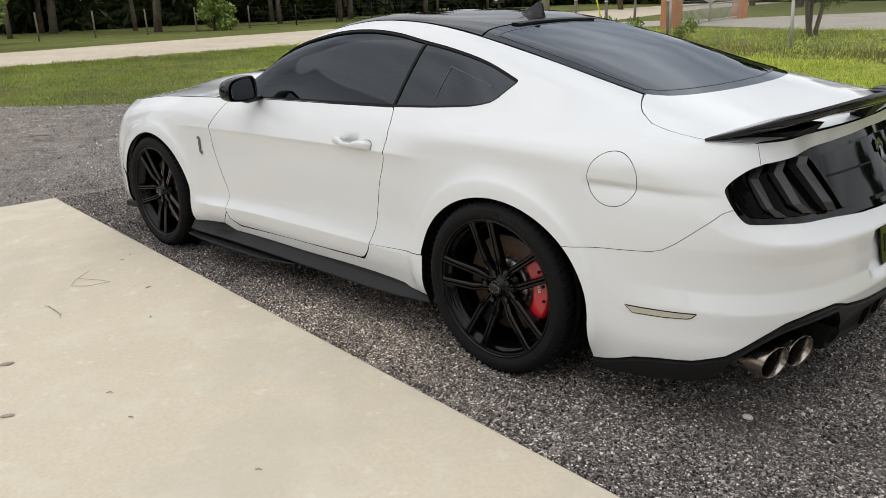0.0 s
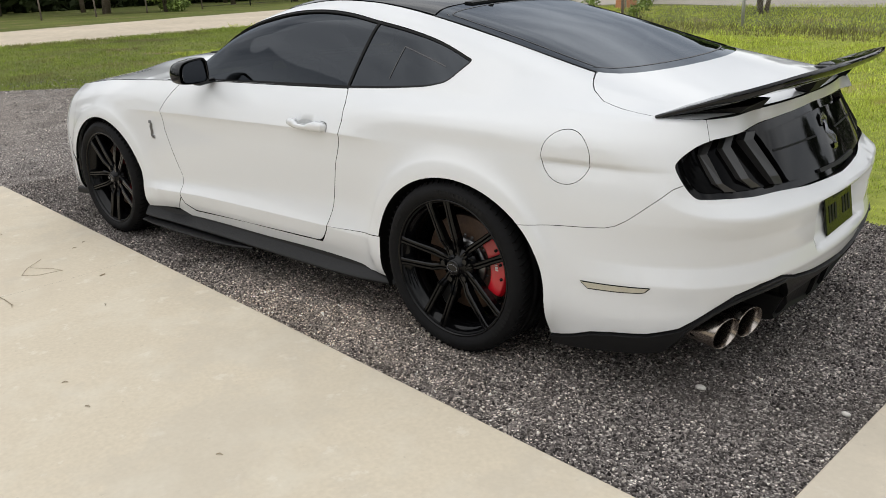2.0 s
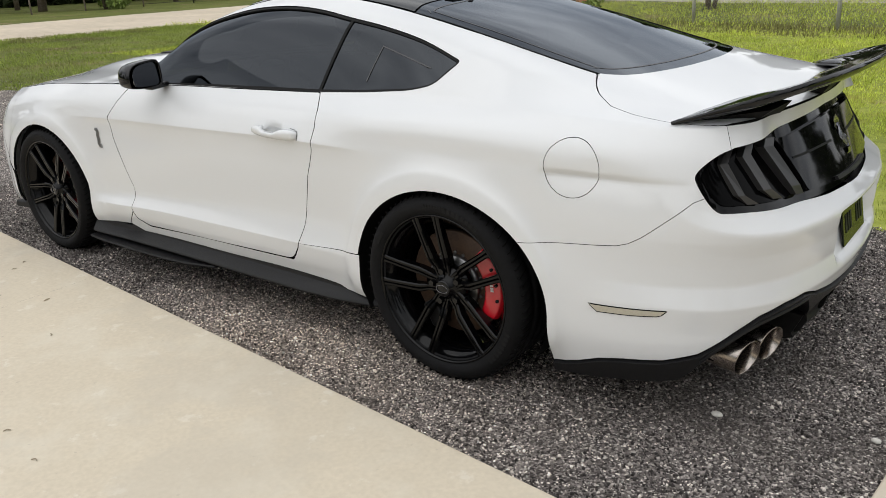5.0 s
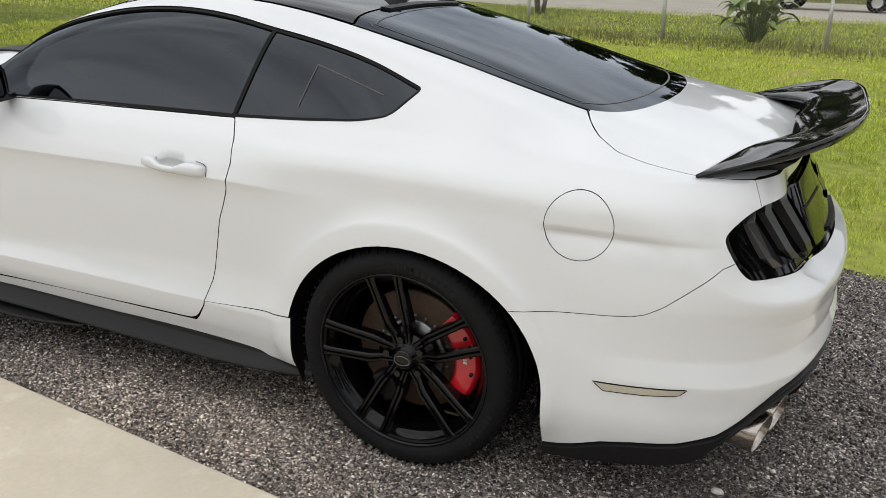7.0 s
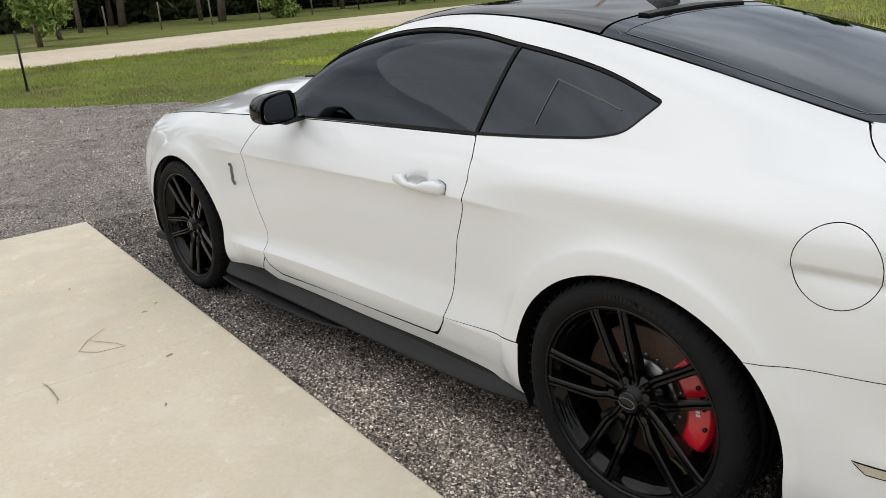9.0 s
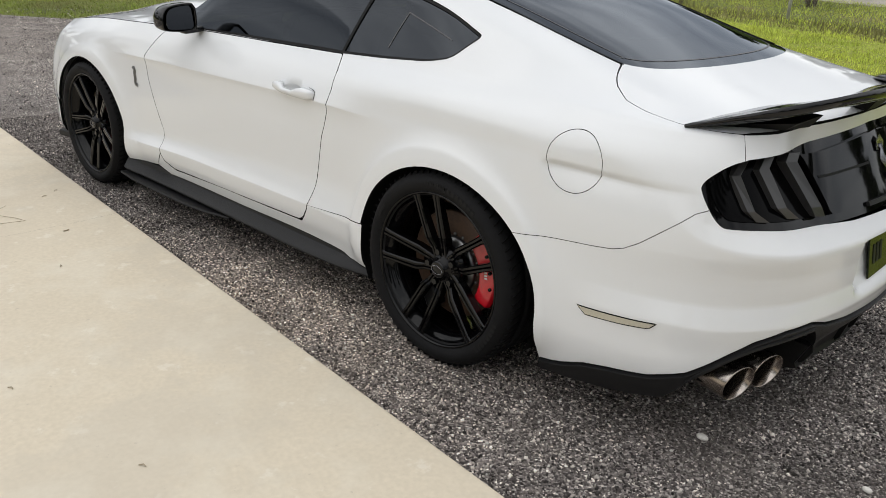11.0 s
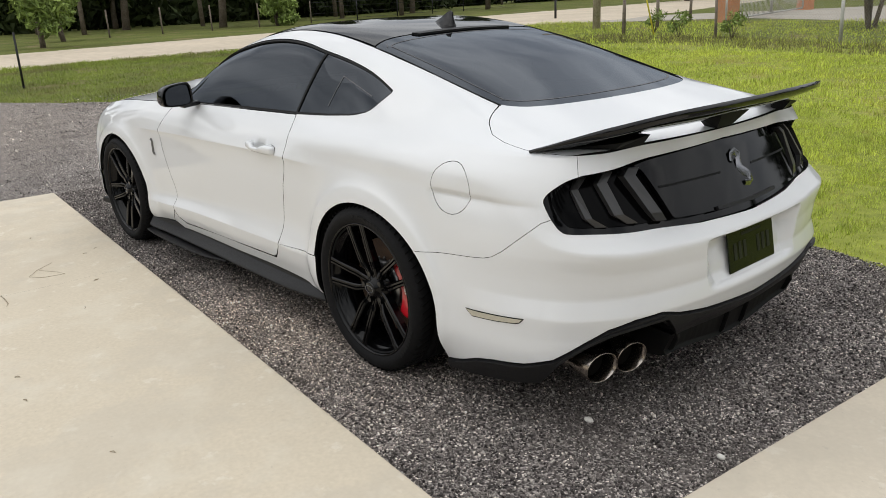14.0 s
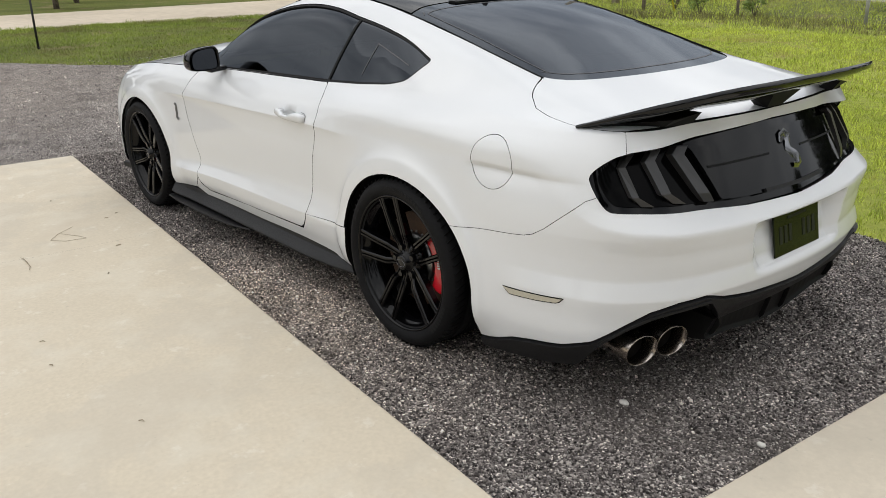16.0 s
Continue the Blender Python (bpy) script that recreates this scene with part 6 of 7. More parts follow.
def blades(count, x0, x1, y0, y1, low_h, high_h, width, seed, keep=None, curl=0.5):
    rng = np.random.default_rng(seed)
    p = np.stack([rng.uniform(x0, x1, count), rng.uniform(y0, y1, count)], 1)
    if keep is not None:
        p = p[keep(p[:, 0], p[:, 1])]
    n = len(p)
    # tufts: the height follows two grids of chance
    h = rng.uniform(low_h, high_h, n)
    for cell in (0.11, 0.55):
        grid = rng.uniform(0.45, 1.6, 4096)
        h *= grid[(np.floor((p[:, 0] + 0.3 * cell * np.sin(p[:, 1] / cell)) / cell).astype(int) * 73 + np.floor((p[:, 1] + 0.3 * cell * np.sin(p[:, 0] / cell)) / cell).astype(int) * 151) % 4096]
    a = rng.uniform(0, 2 * math.pi, n)
    side = np.stack([np.cos(a), np.sin(a), 0 * a], 1) * (width * rng.uniform(0.6, 1.3, n))[:, None]
    b = a + rng.uniform(-1.2, 1.2, n) + math.pi / 2
    tip = np.stack([np.cos(b) * h * curl * rng.uniform(0.2, 1.4, n), np.sin(b) * h * curl * rng.uniform(0.2, 1.4, n), h], 1)
    base = np.stack([p[:, 0], p[:, 1], np.full(n, -0.015)], 1)
    v = np.stack([base - side, base + side, base + tip], 1).reshape(-1, 3)
    return v, np.arange(3 * n).reshape(-1, 3)


def off_drive(x, y):
    return y < np.interp(x, [-9, -3, -1.37, -0.6, 1.5, 4, 8, 9.2], [-1.35, -1.45, -1.54, -1.75, -2.1, -2.6, -3.0, -2.95]) + 0.05


def front_lawn(x, y):
    return (x > np.interp(y, [-12, -3.0, -2.42, -1.84, -1.24, 0.5, 3], [8, 8.0, 10.6, 11.2, 12.0, 15.0, 22.0])) & (x < 23.3)


LAWN = "short mown lawn grass, green with straw patches"
v, f = blades(330000, -4, 9.0, -6.5, -1.3, 0.014, 0.042, 0.0032, 11, off_drive)
scatter_mesh("lawn_grass", v, f, BLADE, LAWN, "grass")
v, f = blades(190000, -8, 15, -14, -6.5, 0.018, 0.055, 0.007, 12)
scatter_mesh("lawn_grass", v, f, BLADE, LAWN, "grass")
v, f = blades(150000, 8, 25, -14, 6, 0.02, 0.055, 0.006, 13, front_lawn)
scatter_mesh("lawn_grass", v, f, ROUGH_BLADE, "rough green lawn with brown patches before the road", "grass")


def by_fence(x, y):
    line = np.interp(x, [-10, -1.1, 2.13, 5.7, 9.8, 14], [-14.6, -14.6, -14.8, -16.0, -17.3, -17.8])
    return np.abs(y - line - 0.4) < 1.3


v, f = blades(34000, -10, 14, -19.5, -12, 0.03, 0.14, 0.010, 14, by_fence)
scatter_mesh("fence_weeds", v, f, WEED, "brownish rough weeds along the chain-link fence", "weeds")
v, f = blades(16000, 20.8, 23.4, -14, 5, 0.02, 0.06, 0.010, 15)
scatter_mesh("verge_weeds", v, f, ROUGH_BLADE, "rough grass verge beside the sandy road", "weeds")
v, f = blades(60000, -12, 24, -27, -14, 0.03, 0.09, 0.010, 16)
scatter_mesh("field_grass", v, f, BLADE, "green grass beyond the fence", "grass")


# ---- marks and litter on the slab ----
def line_on(name, pts, width, z, material, label, category, kind=""):
    bm = bmesh.new()
    pts = resample([Vector(p) for p in pts], 0.04, closed=False)
    rows = []
    for i, p in enumerate(pts):
        d = (pts[min(i + 1, len(pts) - 1)] - pts[max(i - 1, 0)]).normalized()
        n = Vector((-d.y, d.x)) * width * (0.5 + 0.4 * noise.noise(Vector((p.x * 9, p.y * 9, 0))))
        j = noise.noise_vector(Vector((p.x * 6, p.y * 6, 4))) * 0.006
        rows.append([bm.verts.new((p.x + n.x + j.x, p.y + n.y + j.y, z)), bm.verts.new((p.x - n.x + j.x, p.y - n.y + j.y, z))])
    for a, b in zip(rows, rows[1:]):
        bm.faces.new((a[0], a[1], b[1], b[0]))
    return tagged(finish(name, bm, material, smooth=False), label, category, kind=kind)


def twig(points, r, label):
    cu = bpy.data.curves.new("twig", "CURVE")
    cu.dimensions, cu.bevel_depth, cu.bevel_resolution = "3D", r, 1
    sp = cu.splines.new("POLY")
    sp.points.add(len(points) - 1)
    for q, p in zip(sp.points, points):
        q.co = (*p, 1)
    cu.materials.append(TWIG)
    tagged(new("twig", cu), label, "twig", "dry twigs on the slab")


line_on("slab_crack", [(2.0495, 1.15), (2.037, 1.324), (2.043, 1.601), (2.072, 1.857), (2.105, 2.06), (2.12, 2.6), (2.15, 3.4)], 0.0009, 0.0342, CRACK, "thin hairline crack across the concrete slab", "crack", "structure")
line_on("slab_crack", [(3.81, 1.124), (3.66, 1.07), (3.544, 1.018)], 0.0009, 0.0342, CRACK, "thin hairline crack across the concrete slab", "crack", "structure")
twig([(2.467, 1.523, 0.040), (2.394, 1.629, 0.034), (2.31, 1.69, 0.033), (2.237, 1.631, 0.033), (2.2, 1.525, 0.036), (2.271, 1.544, 0.034), (2.381, 1.618, 0.038)], 0.0012, "thin dry bent grass stalk lying on the slab")
twig([(2.109, 1.891, 0.034), (2.028, 1.881, 0.033), (1.94, 1.885, 0.033), (1.886, 1.903, 0.034)], 0.0013, "short curled dry stalk lying on the slab")
twig([(2.092, 1.884, 0.036), (1.984, 1.888, 0.036), (1.916, 1.886, 0.034)], 0.0013, "short curled dry stalk lying on the slab")
twig([(1.96, 1.442, 0.033), (1.962, 1.415, 0.034)], 0.0028, "small dark twig bit on the slab")
for x, y in ((3.175, 1.467), (0.94, 2.07), (0.06, 1.985), (0.69, 2.106), (2.53, 1.30), (2.6, 1.22), (1.55, 1.62)):
    a = noise.noise(Vector((x, y, 0))) * 6
    twig([(x, y, 0.033), (x + 0.012 * math.cos(a), y + 0.012 * math.sin(a), 0.0345), (x + 0.022 * math.cos(a + 0.5), y + 0.022 * math.sin(a + 0.5), 0.033)], 0.0018, "small dark twig bit on the slab")


def blot(x, y, a, b, turn, z=0.0335):
    bm = bmesh.new()
    ring = []
    for i in range(20):
        t = 2 * math.pi * i / 20
        k = 1 + 0.28 * noise.noise(Vector((math.cos(t) * 1.7 + x * 9, math.sin(t) * 1.7, y * 7)))
        px, py = a * k * math.cos(t), b * k * math.sin(t)
        ring.append(bm.verts.new((x + px * math.cos(turn) - py * math.sin(turn), y + px * math.sin(turn) + py * math.cos(turn), z)))
    bm.faces.new(ring)
    tagged(finish("slab_stain", bm, STAIN, smooth=False), "small dark stain on the concrete", "stain", kind="structure")


blot(1.535, 2.255, 0.030, 0.016, 1.2)
blot(1.06, 2.405, 0.026, 0.013, 1.0)
blot(1.12, 2.425, 0.014, 0.008, 0.6)


# ---- surroundings ----
BARK = mat("grey_bark", (0.20, 0.165, 0.13), 0.95, second=(0.10, 0.08, 0.062), scale=18, blotch=3, bump=0.8, bump_scale=35, spec=0.1)
LEAF = mat("tree_leaf", (0.29, 0.37, 0.10), 0.7, second=(0.15, 0.21, 0.055), scale=1.5, blotch=0.5, spec=0.2, island=0.5)
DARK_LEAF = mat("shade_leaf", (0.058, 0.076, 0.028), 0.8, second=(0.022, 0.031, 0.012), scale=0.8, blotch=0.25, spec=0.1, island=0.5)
POST_WOOD = mat("weathered_post", (0.26, 0.215, 0.17), 0.95, second=(0.13, 0.105, 0.085), scale=22, blotch=4, bump=0.5, bump_scale=50)
PALE_WOOD = mat("pale_pole_wood", (0.58, 0.50, 0.40), 0.95, second=(0.38, 0.32, 0.25), scale=16, blotch=3, bump=0.4, bump_scale=40)
GALV = mat("galvanised_steel", (0.50, 0.49, 0.46), 0.55, metal=0.4, vary=0.15, scale=40)
WIRE = mat("fence_wire", (0.34, 0.33, 0.30), 0.6, metal=0.3, vary=0.2, scale=60)
BLACK_IRON = mat("black_iron", (0.012, 0.012, 0.012), 0.6, vary=0.2, scale=40)
BRICK = mat("orange_stucco", (0.62, 0.29, 0.15), 0.9, second=(0.50, 0.22, 0.11), scale=20, blotch=3, bump=0.2, bump_scale=60)
WHITE_METAL = mat("white_painted_metal", (0.78, 0.77, 0.74), 0.5, vary=0.08, scale=30)
YELLOW = mat("yellow_guard", (0.72, 0.62, 0.06), 0.5, vary=0.1, scale=30)
BANANA = mat("broad_leaf", (0.24, 0.31, 0.10), 0.6, second=(0.12, 0.17, 0.05), scale=4, blotch=1.2, island=0.35)


def leaf_cloud(centres, radii, per, size, seed, droop=0.3):
    """Triangles of foliage spread through uneven clumps, with gaps between them."""
    rng = np.random.default_rng(seed)
    c, r = np.array(centres, float), np.array(radii, float)
    which = np.repeat(np.arange(len(c)), per)
    d = rng.normal(size=(len(which), 3))
    d /= np.linalg.norm(d, axis=1, keepdims=True)
    dist = rng.uniform(0.15, 1.0, len(which)) ** 0.5
    p = c[which] + d * (dist * r[which])[:, None] * np.array([1, 1, 0.75])
    s = size * rng.uniform(0.5, 1.4, len(which))
    a, b = rng.normal(size=(len(which), 3)), rng.normal(size=(len(which), 3))
    a /= np.linalg.norm(a, axis=1, keepdims=True)
    b -= (a * b).sum(1, keepdims=True) * a
    b /= np.linalg.norm(b, axis=1, keepdims=True)
    a[:, 2] -= droop
    v = np.stack([p - a * s[:, None], p + b * (s * 0.34)[:, None], p + a * s[:, None], p - b * (s * 0.34)[:, None]], 1).reshape(-1, 3)
    k = 4 * np.arange(len(p))
    f = np.concatenate([np.stack([k, k + 1, k + 2], 1), np.stack([k, k + 2, k + 3], 1)])
    return v, f


def array_part(name, v, f, material, parent):
    ob = scatter_mesh(name, v, f, material, "", "")
    for key in list(ob.keys()):
        del ob[key]
    ob.parent = parent
    return ob


def limb(bm, pts, r0, r1, sides=8):
    pts = [Vector(p) for p in pts]
    rows = []
    for i, p in enumerate(pts):
        d = (pts[min(i + 1, len(pts) - 1)] - pts[max(i - 1, 0)]).normalized()
        u = d.orthogonal().normalized()
        w = d.cross(u)
        r = r0 + (r1 - r0) * i / (len(pts) - 1)
        rows.append([bm.verts.new(p + (u * math.cos(t) + w * math.sin(t)) * r) for t in (2 * math.pi * k / sides for k in range(sides))])
    for a, b in zip(rows, rows[1:]):
        for k in range(sides):
            bm.faces.new((a[k], a[(k + 1) % sides], b[(k + 1) % sides], b[k]))
    bm.faces.new(rows[0])
    bm.faces.new(rows[-1][::-1])


def make_tree(name, label, height, trunk_r, crown_base, spread, clumps, per, leaf, leaf_mat, seed, stems=1, at=(0, 0, 0), group=""):
    rng = random.Random(seed)
    tree = thing(name, label, "tree", group, at=at)
    bm = bmesh.new()
    centres, radii = [], []
    for s in range(stems):
        lean = (rng.uniform(-0.25, 0.25), rng.uniform(-0.25, 0.25)) if stems > 1 else (rng.uniform(-0.06, 0.06), rng.uniform(-0.06, 0.06))
        off = (rng.uniform(-0.08, 0.08) * (stems > 1), rng.uniform(-0.08, 0.08) * (stems > 1))
        pts = []
        for i in range(8):
            t = i / 7
            pts.append((off[0] + lean[0] * height * t + 0.06 * height * 0.2 * math.sin(3 * t + s), off[1] + lean[1] * height * t, -0.1 + t * height * 0.92))
        limb(bm, pts, trunk_r, trunk_r * 0.25)
        for k in range(max(3, clumps // stems)):
            t = crown_base / height + (1 - crown_base / height) * rng.random() ** 0.8
            i = min(6, int(t * 7))
            a = Vector(pts[i]).lerp(Vector(pts[i + 1]), t * 7 - i if t < 1 else 1)
            ang = rng.uniform(0, 2 * math.pi)
            reach = spread * rng.uniform(0.35, 1.0) * (1 - 0.55 * (t - crown_base / height) / max(0.05, 1 - crown_base / height))
            e = a + Vector((math.cos(ang) * reach, math.sin(ang) * reach, rng.uniform(-0.02, 0.14) * height * 0.4))
            limb(bm, [a, a.lerp(e, 0.5) + Vector((0, 0, 0.04 * height * rng.random())), e], trunk_r * 0.30, trunk_r * 0.08, 5)
            for q in range(2):
                centres.append(a.lerp(e, 0.65 + 0.4 * q) + Vector((rng.uniform(-0.2, 0.2), rng.uniform(-0.2, 0.2), rng.uniform(-0.1, 0.2))) * spread * 0.4)
                radii.append(spread * rng.uniform(0.22, 0.42))
    part("trunk", bm, BARK, tree)
    v, f = leaf_cloud([tuple(c) for c in centres], radii, per, leaf, seed)
    array_part("crown", v, f, leaf_mat, tree)
    return tree


# small tree behind the fence, and the one across the road
make_tree("young_tree", "small leafy tree with forked grey trunk behind the fence", 4.3, 0.075, 1.35, 1.9, 36, 120, 0.105, LEAF, 5, stems=4, at=(7.3, -22.3, 0))
make_tree("young_tree", "small bushy tree across the sandy road", 3.6, 0.10, 0.7, 1.3, 22, 110, 0.14, LEAF, 8, stems=2, at=(43.5, -10.4, 0))
make_tree("young_tree", "low bushy tree across the sandy road", 4.2, 0.11, 1.0, 1.6, 26, 90, 0.15, LEAF, 9, stems=2, at=(36.8, -7.6, 0))
make_tree("young_tree", "dense low bush beside the road fence", 3.4, 0.10, 0.15, 1.5, 26, 130, 0.16, LEAF, 10, stems=2, at=(46.5, -25.0, 0))
for x, y in ((10.9, -18.0), (13.3, -20.3), (9.0, -17.6)):
    sh = thing("shrub", "small straggly green shrub at the fence", "shrub", "shrubs along the fence", at=(x, y, 0))
    bm = bmesh.new()
    for k in range(5):
        limb(bm, [(0, 0, -0.03), (0.1 * math.cos(k * 1.3), 0.1 * math.sin(k * 1.3), 0.25), (0.25 * math.cos(k * 1.3), 0.25 * math.sin(k * 1.3), 0.5)], 0.012, 0.004, 5)
    part("stems", bm, BARK, sh)
    v, f = leaf_cloud([(0.2 * math.cos(k * 1.3), 0.2 * math.sin(k * 1.3), 0.3 + 0.08 * k) for k in range(5)], [0.2] * 5, 60, 0.06, int(x * 10))
    array_part("leaves", v, f, LEAF, sh)

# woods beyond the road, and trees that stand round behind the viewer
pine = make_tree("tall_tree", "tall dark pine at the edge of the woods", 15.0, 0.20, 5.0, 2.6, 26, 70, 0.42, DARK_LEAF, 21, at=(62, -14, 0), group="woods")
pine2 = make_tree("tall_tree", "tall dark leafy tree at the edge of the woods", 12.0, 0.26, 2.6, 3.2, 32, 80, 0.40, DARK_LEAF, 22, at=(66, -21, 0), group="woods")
rng = random.Random(4)
spots = [(62, -96), (56, -100), (70, -108), (48, -88), (53.5, -14.6), (60, -19.7), (57, -24.5), (50.5, -23), (58, -32), (55, -36), (52, -40), (62, -40), (58, -46), (66, -52), (60, -58), (54, -52), (70, -12), (72, -4), (68, 4), (74, 12), (66, 18), (58, 10), (60, 26), (50, 30), (74, -84), (82, -98), (66, -86), (90, -110), (84, -118), (72, -72), (96, -128)]
for x, y in spots:
    m = Matrix.Translation((x, y, 0)) @ Matrix.Rotation(rng.uniform(0, 6.28), 4, "Z")
    s = rng.uniform(0.8, 1.25)
    ob = copy_thing(pine if rng.random() < 0.55 else pine2, m)
    ob.scale = (s, s, s)
around = [(-30, 14), (-34, 6), (-33, -3), (-38, -10), (-30, -16), (-42, 18), (-26, 24), (-16, 30), (-6, 34), (4, 32), (13, 35), (22, 32), (30, 27), (-36, 30), (-24, 38), (36, 20), (-28, -26), (-20, -40), (-10, -48), (2, -52), (-34, -44), (12, -58), (22, -60), (30, -70), (40, -64), (-26, -50), (-15, -55), (-5, -57), (6, -60), (17, -64), (-44, -34)]
for x, y in around:
    m = Matrix.Translation((x, y, 0)) @ Matrix.Rotation(rng.uniform(0, 6.28), 4, "Z")
    # unseen trees behind the car's tail are enlarged to keep skylight off its rear
    s = rng.uniform(0.8, 1.1) if y < -45 else rng.uniform(1.3, 1.6) if x < -24 and y > -20 else rng.uniform(0.55, 0.85)
    ob = copy_thing(pine2 if rng.random() < 0.7 else pine, m)
    tagged(ob, "tall dark tree standing across the open yard", "tree", "trees round the yard")
    ob.scale = (s, s, s)


def thicket(name, label, stations, height, depth, per, leaf, seed):
    rs = random.Random(seed)
    cs, rr = [], []
    for (x0, y0), (x1, y1) in zip(stations, stations[1:]):
        n = int(math.hypot(x1 - x0, y1 - y0) / 1.3) + 1
        for i in range(n):
            t = i / n
            for z in (0.5, 1.6, 2.9, 4.4):
                if z < height:
                    cs.append((x0 + (x1 - x0) * t + rs.uniform(-depth, depth), y0 + (y1 - y0) * t + rs.uniform(-1, 1), z * rs.uniform(0.7, 1.25)))
                    rr.append(rs.uniform(0.8, 1.6))
    v, f = leaf_cloud(cs, rr, per, leaf, seed)
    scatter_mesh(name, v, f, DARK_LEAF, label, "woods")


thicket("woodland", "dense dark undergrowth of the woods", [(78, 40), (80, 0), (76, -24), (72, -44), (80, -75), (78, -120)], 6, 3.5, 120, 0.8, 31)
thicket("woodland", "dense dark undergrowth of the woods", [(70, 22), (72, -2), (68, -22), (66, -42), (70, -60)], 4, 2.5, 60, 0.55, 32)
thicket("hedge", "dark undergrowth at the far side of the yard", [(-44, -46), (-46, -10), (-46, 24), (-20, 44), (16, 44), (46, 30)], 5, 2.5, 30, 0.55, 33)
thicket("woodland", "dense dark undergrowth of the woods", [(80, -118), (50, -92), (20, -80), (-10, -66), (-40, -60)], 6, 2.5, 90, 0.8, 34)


def post(name, label, at, h, r, material, top=None, lean=0.0, group="", sides=10):
    p = thing(name, label, "post", group, at=at)
    bm = bmesh.new()
    limb(bm, [(0, 0, -0.1), (lean * 0.5, 0, h * 0.5), (lean, 0, h)], r, r * 0.92, sides)
    part("shaft", bm, material, p)
    if top:
        bm = bmesh.new()
        add_tube(bm, (lean, 0, h - 0.002), (lean, 0, h + 0.035), r * 1.25, r * 0.7, sides)
        part("cap", bm, top, p)
    return p


# marker post at the drive's far edge
mk = post("marker_post", "thin black iron post at the edge of the drive", (15.9, -1.63, 0), 1.12, 0.026, BLACK_IRON, lean=-0.03, sides=6)
bm = bmesh.new()
add_box(bm, (0.22, 0.02, 0.02), (0.0, 0, 0.02))
part("foot", bm, BLACK_IRON, mk, smooth=False)

# fence across the road
for i, (x, y) in enumerate(((40.0, -4.0), (42.2, -8.9), (44.6, -13.2), (44.9, -16.4), (45.0, -19.6), (46.0, -23.4), (47.0, -28), (48.5, -33), (50, -38), (51.5, -43), (53, -48))):
    post("fence_post", "thin dark wooden fence post beyond the road" if i < 7 else "thin black fence post beyond the road", (x, y, 0), 1.5, 0.05, POST_WOOD if i < 7 else BLACK_IRON, lean=rng.uniform(-0.06, 0.06), group="posts beyond the road", sides=7)
bm = bmesh.new()
for z in (0.15, 0.6, 1.05, 1.35):
    run = [(47.0, -28), (48.5, -33), (50, -38), (51.5, -43), (53, -48), (58, -64)]
    for a, b in zip(run, run[1:]):
        add_tube(bm, (*a, z), (*b, z), 0.012, sides=5)
tagged(finish("wire_strands", bm, BLACK_IRON), "black wire strands of the far fence", "fence wire", kind="stuff")

# chain-link fence on the right of the yard
RUN = [(-14.5, -15.2), (-11.0, -15.1), (-7.6, -15.0), (-4.4, -15.0), (-1.1, -15.0), (2.13, -15.1), (5.7, -16.6), (9.9, -18.3), (13.7, -25.4)]
fence = thing("chain_link_fence", "low grey chain-link fence with steel posts", "fence")
for i, (x, y) in enumerate(RUN):
    bm = bmesh.new()
    limb(bm, [(x, y, -0.1), (x + 0.02, y, 0.6), (x + 0.04, y, 1.16)], 0.042, 0.038, 10)
    part("post", bm, GALV if i != 7 else POST_WOOD, fence)
    bm = bmesh.new()
    add_tube(bm, (x + 0.04, y, 1.155), (x + 0.04, y, 1.20), 0.052, 0.030, 10)
    part("post_cap", bm, GALV, fence)
v, f = [], []
for (x0, y0), (x1, y1) in zip(RUN[:-2], RUN[1:-1]):
    length = math.hypot(x1 - x0, y1 - y0)
    dx, dy = (x1 - x0) / length, (y1 - y0) / length
    step, top = 0.085, 1.12
    for s in (1, -1):
        n = int((length + top) / step)
        for i in range(n):
            a = i * step - (top if s > 0 else 0)
            b = a + s * top if s > 0 else a - top
            pts = []
            for d, z in ((a, 0.03), (b, 0.03 + top)):
                pts.append([d, z])
            (d0, z0), (d1, z1) = pts
            lo, hi = 0.0, length
            k = (z1 - z0) / (d1 - d0)
            if max(d0, d1) < lo or min(d0, d1) > hi:
                continue
            c0, c1 = min(max(d0, lo), hi), min(max(d1, lo), hi)
            z0, z1 = z0 + (c0 - d0) * k, z0 + (c1 - d0) * k
            e = 0.0019
            j = len(v)
            for d, z in ((c0, z0), (c1, z1)):
                v += [(x0 + dx * d, y0 + dy * d, z + e), (x0 + dx * d - dy * e, y0 + dy * d + dx * e, z - e), (x0 + dx * d + dy * e, y0 + dy * d - dx * e, z - e)]
            for q in range(3):
                r = (q + 1) % 3
                f += [(j + q, j + r, j + 3 + r), (j + q, j + 3 + r, j + 3 + q)]
array_part("mesh_wire", np.array(v), np.array(f), WIRE, fence)
bm = bmesh.new()
for (x0, y0), (x1, y1) in zip(RUN, RUN[1:]):
    add_tube(bm, (x0 + 0.04, y0, 1.15), (x1 + 0.04, y1, 1.15), 0.006, sides=6)
part("top_wire", bm, WIRE, fence)

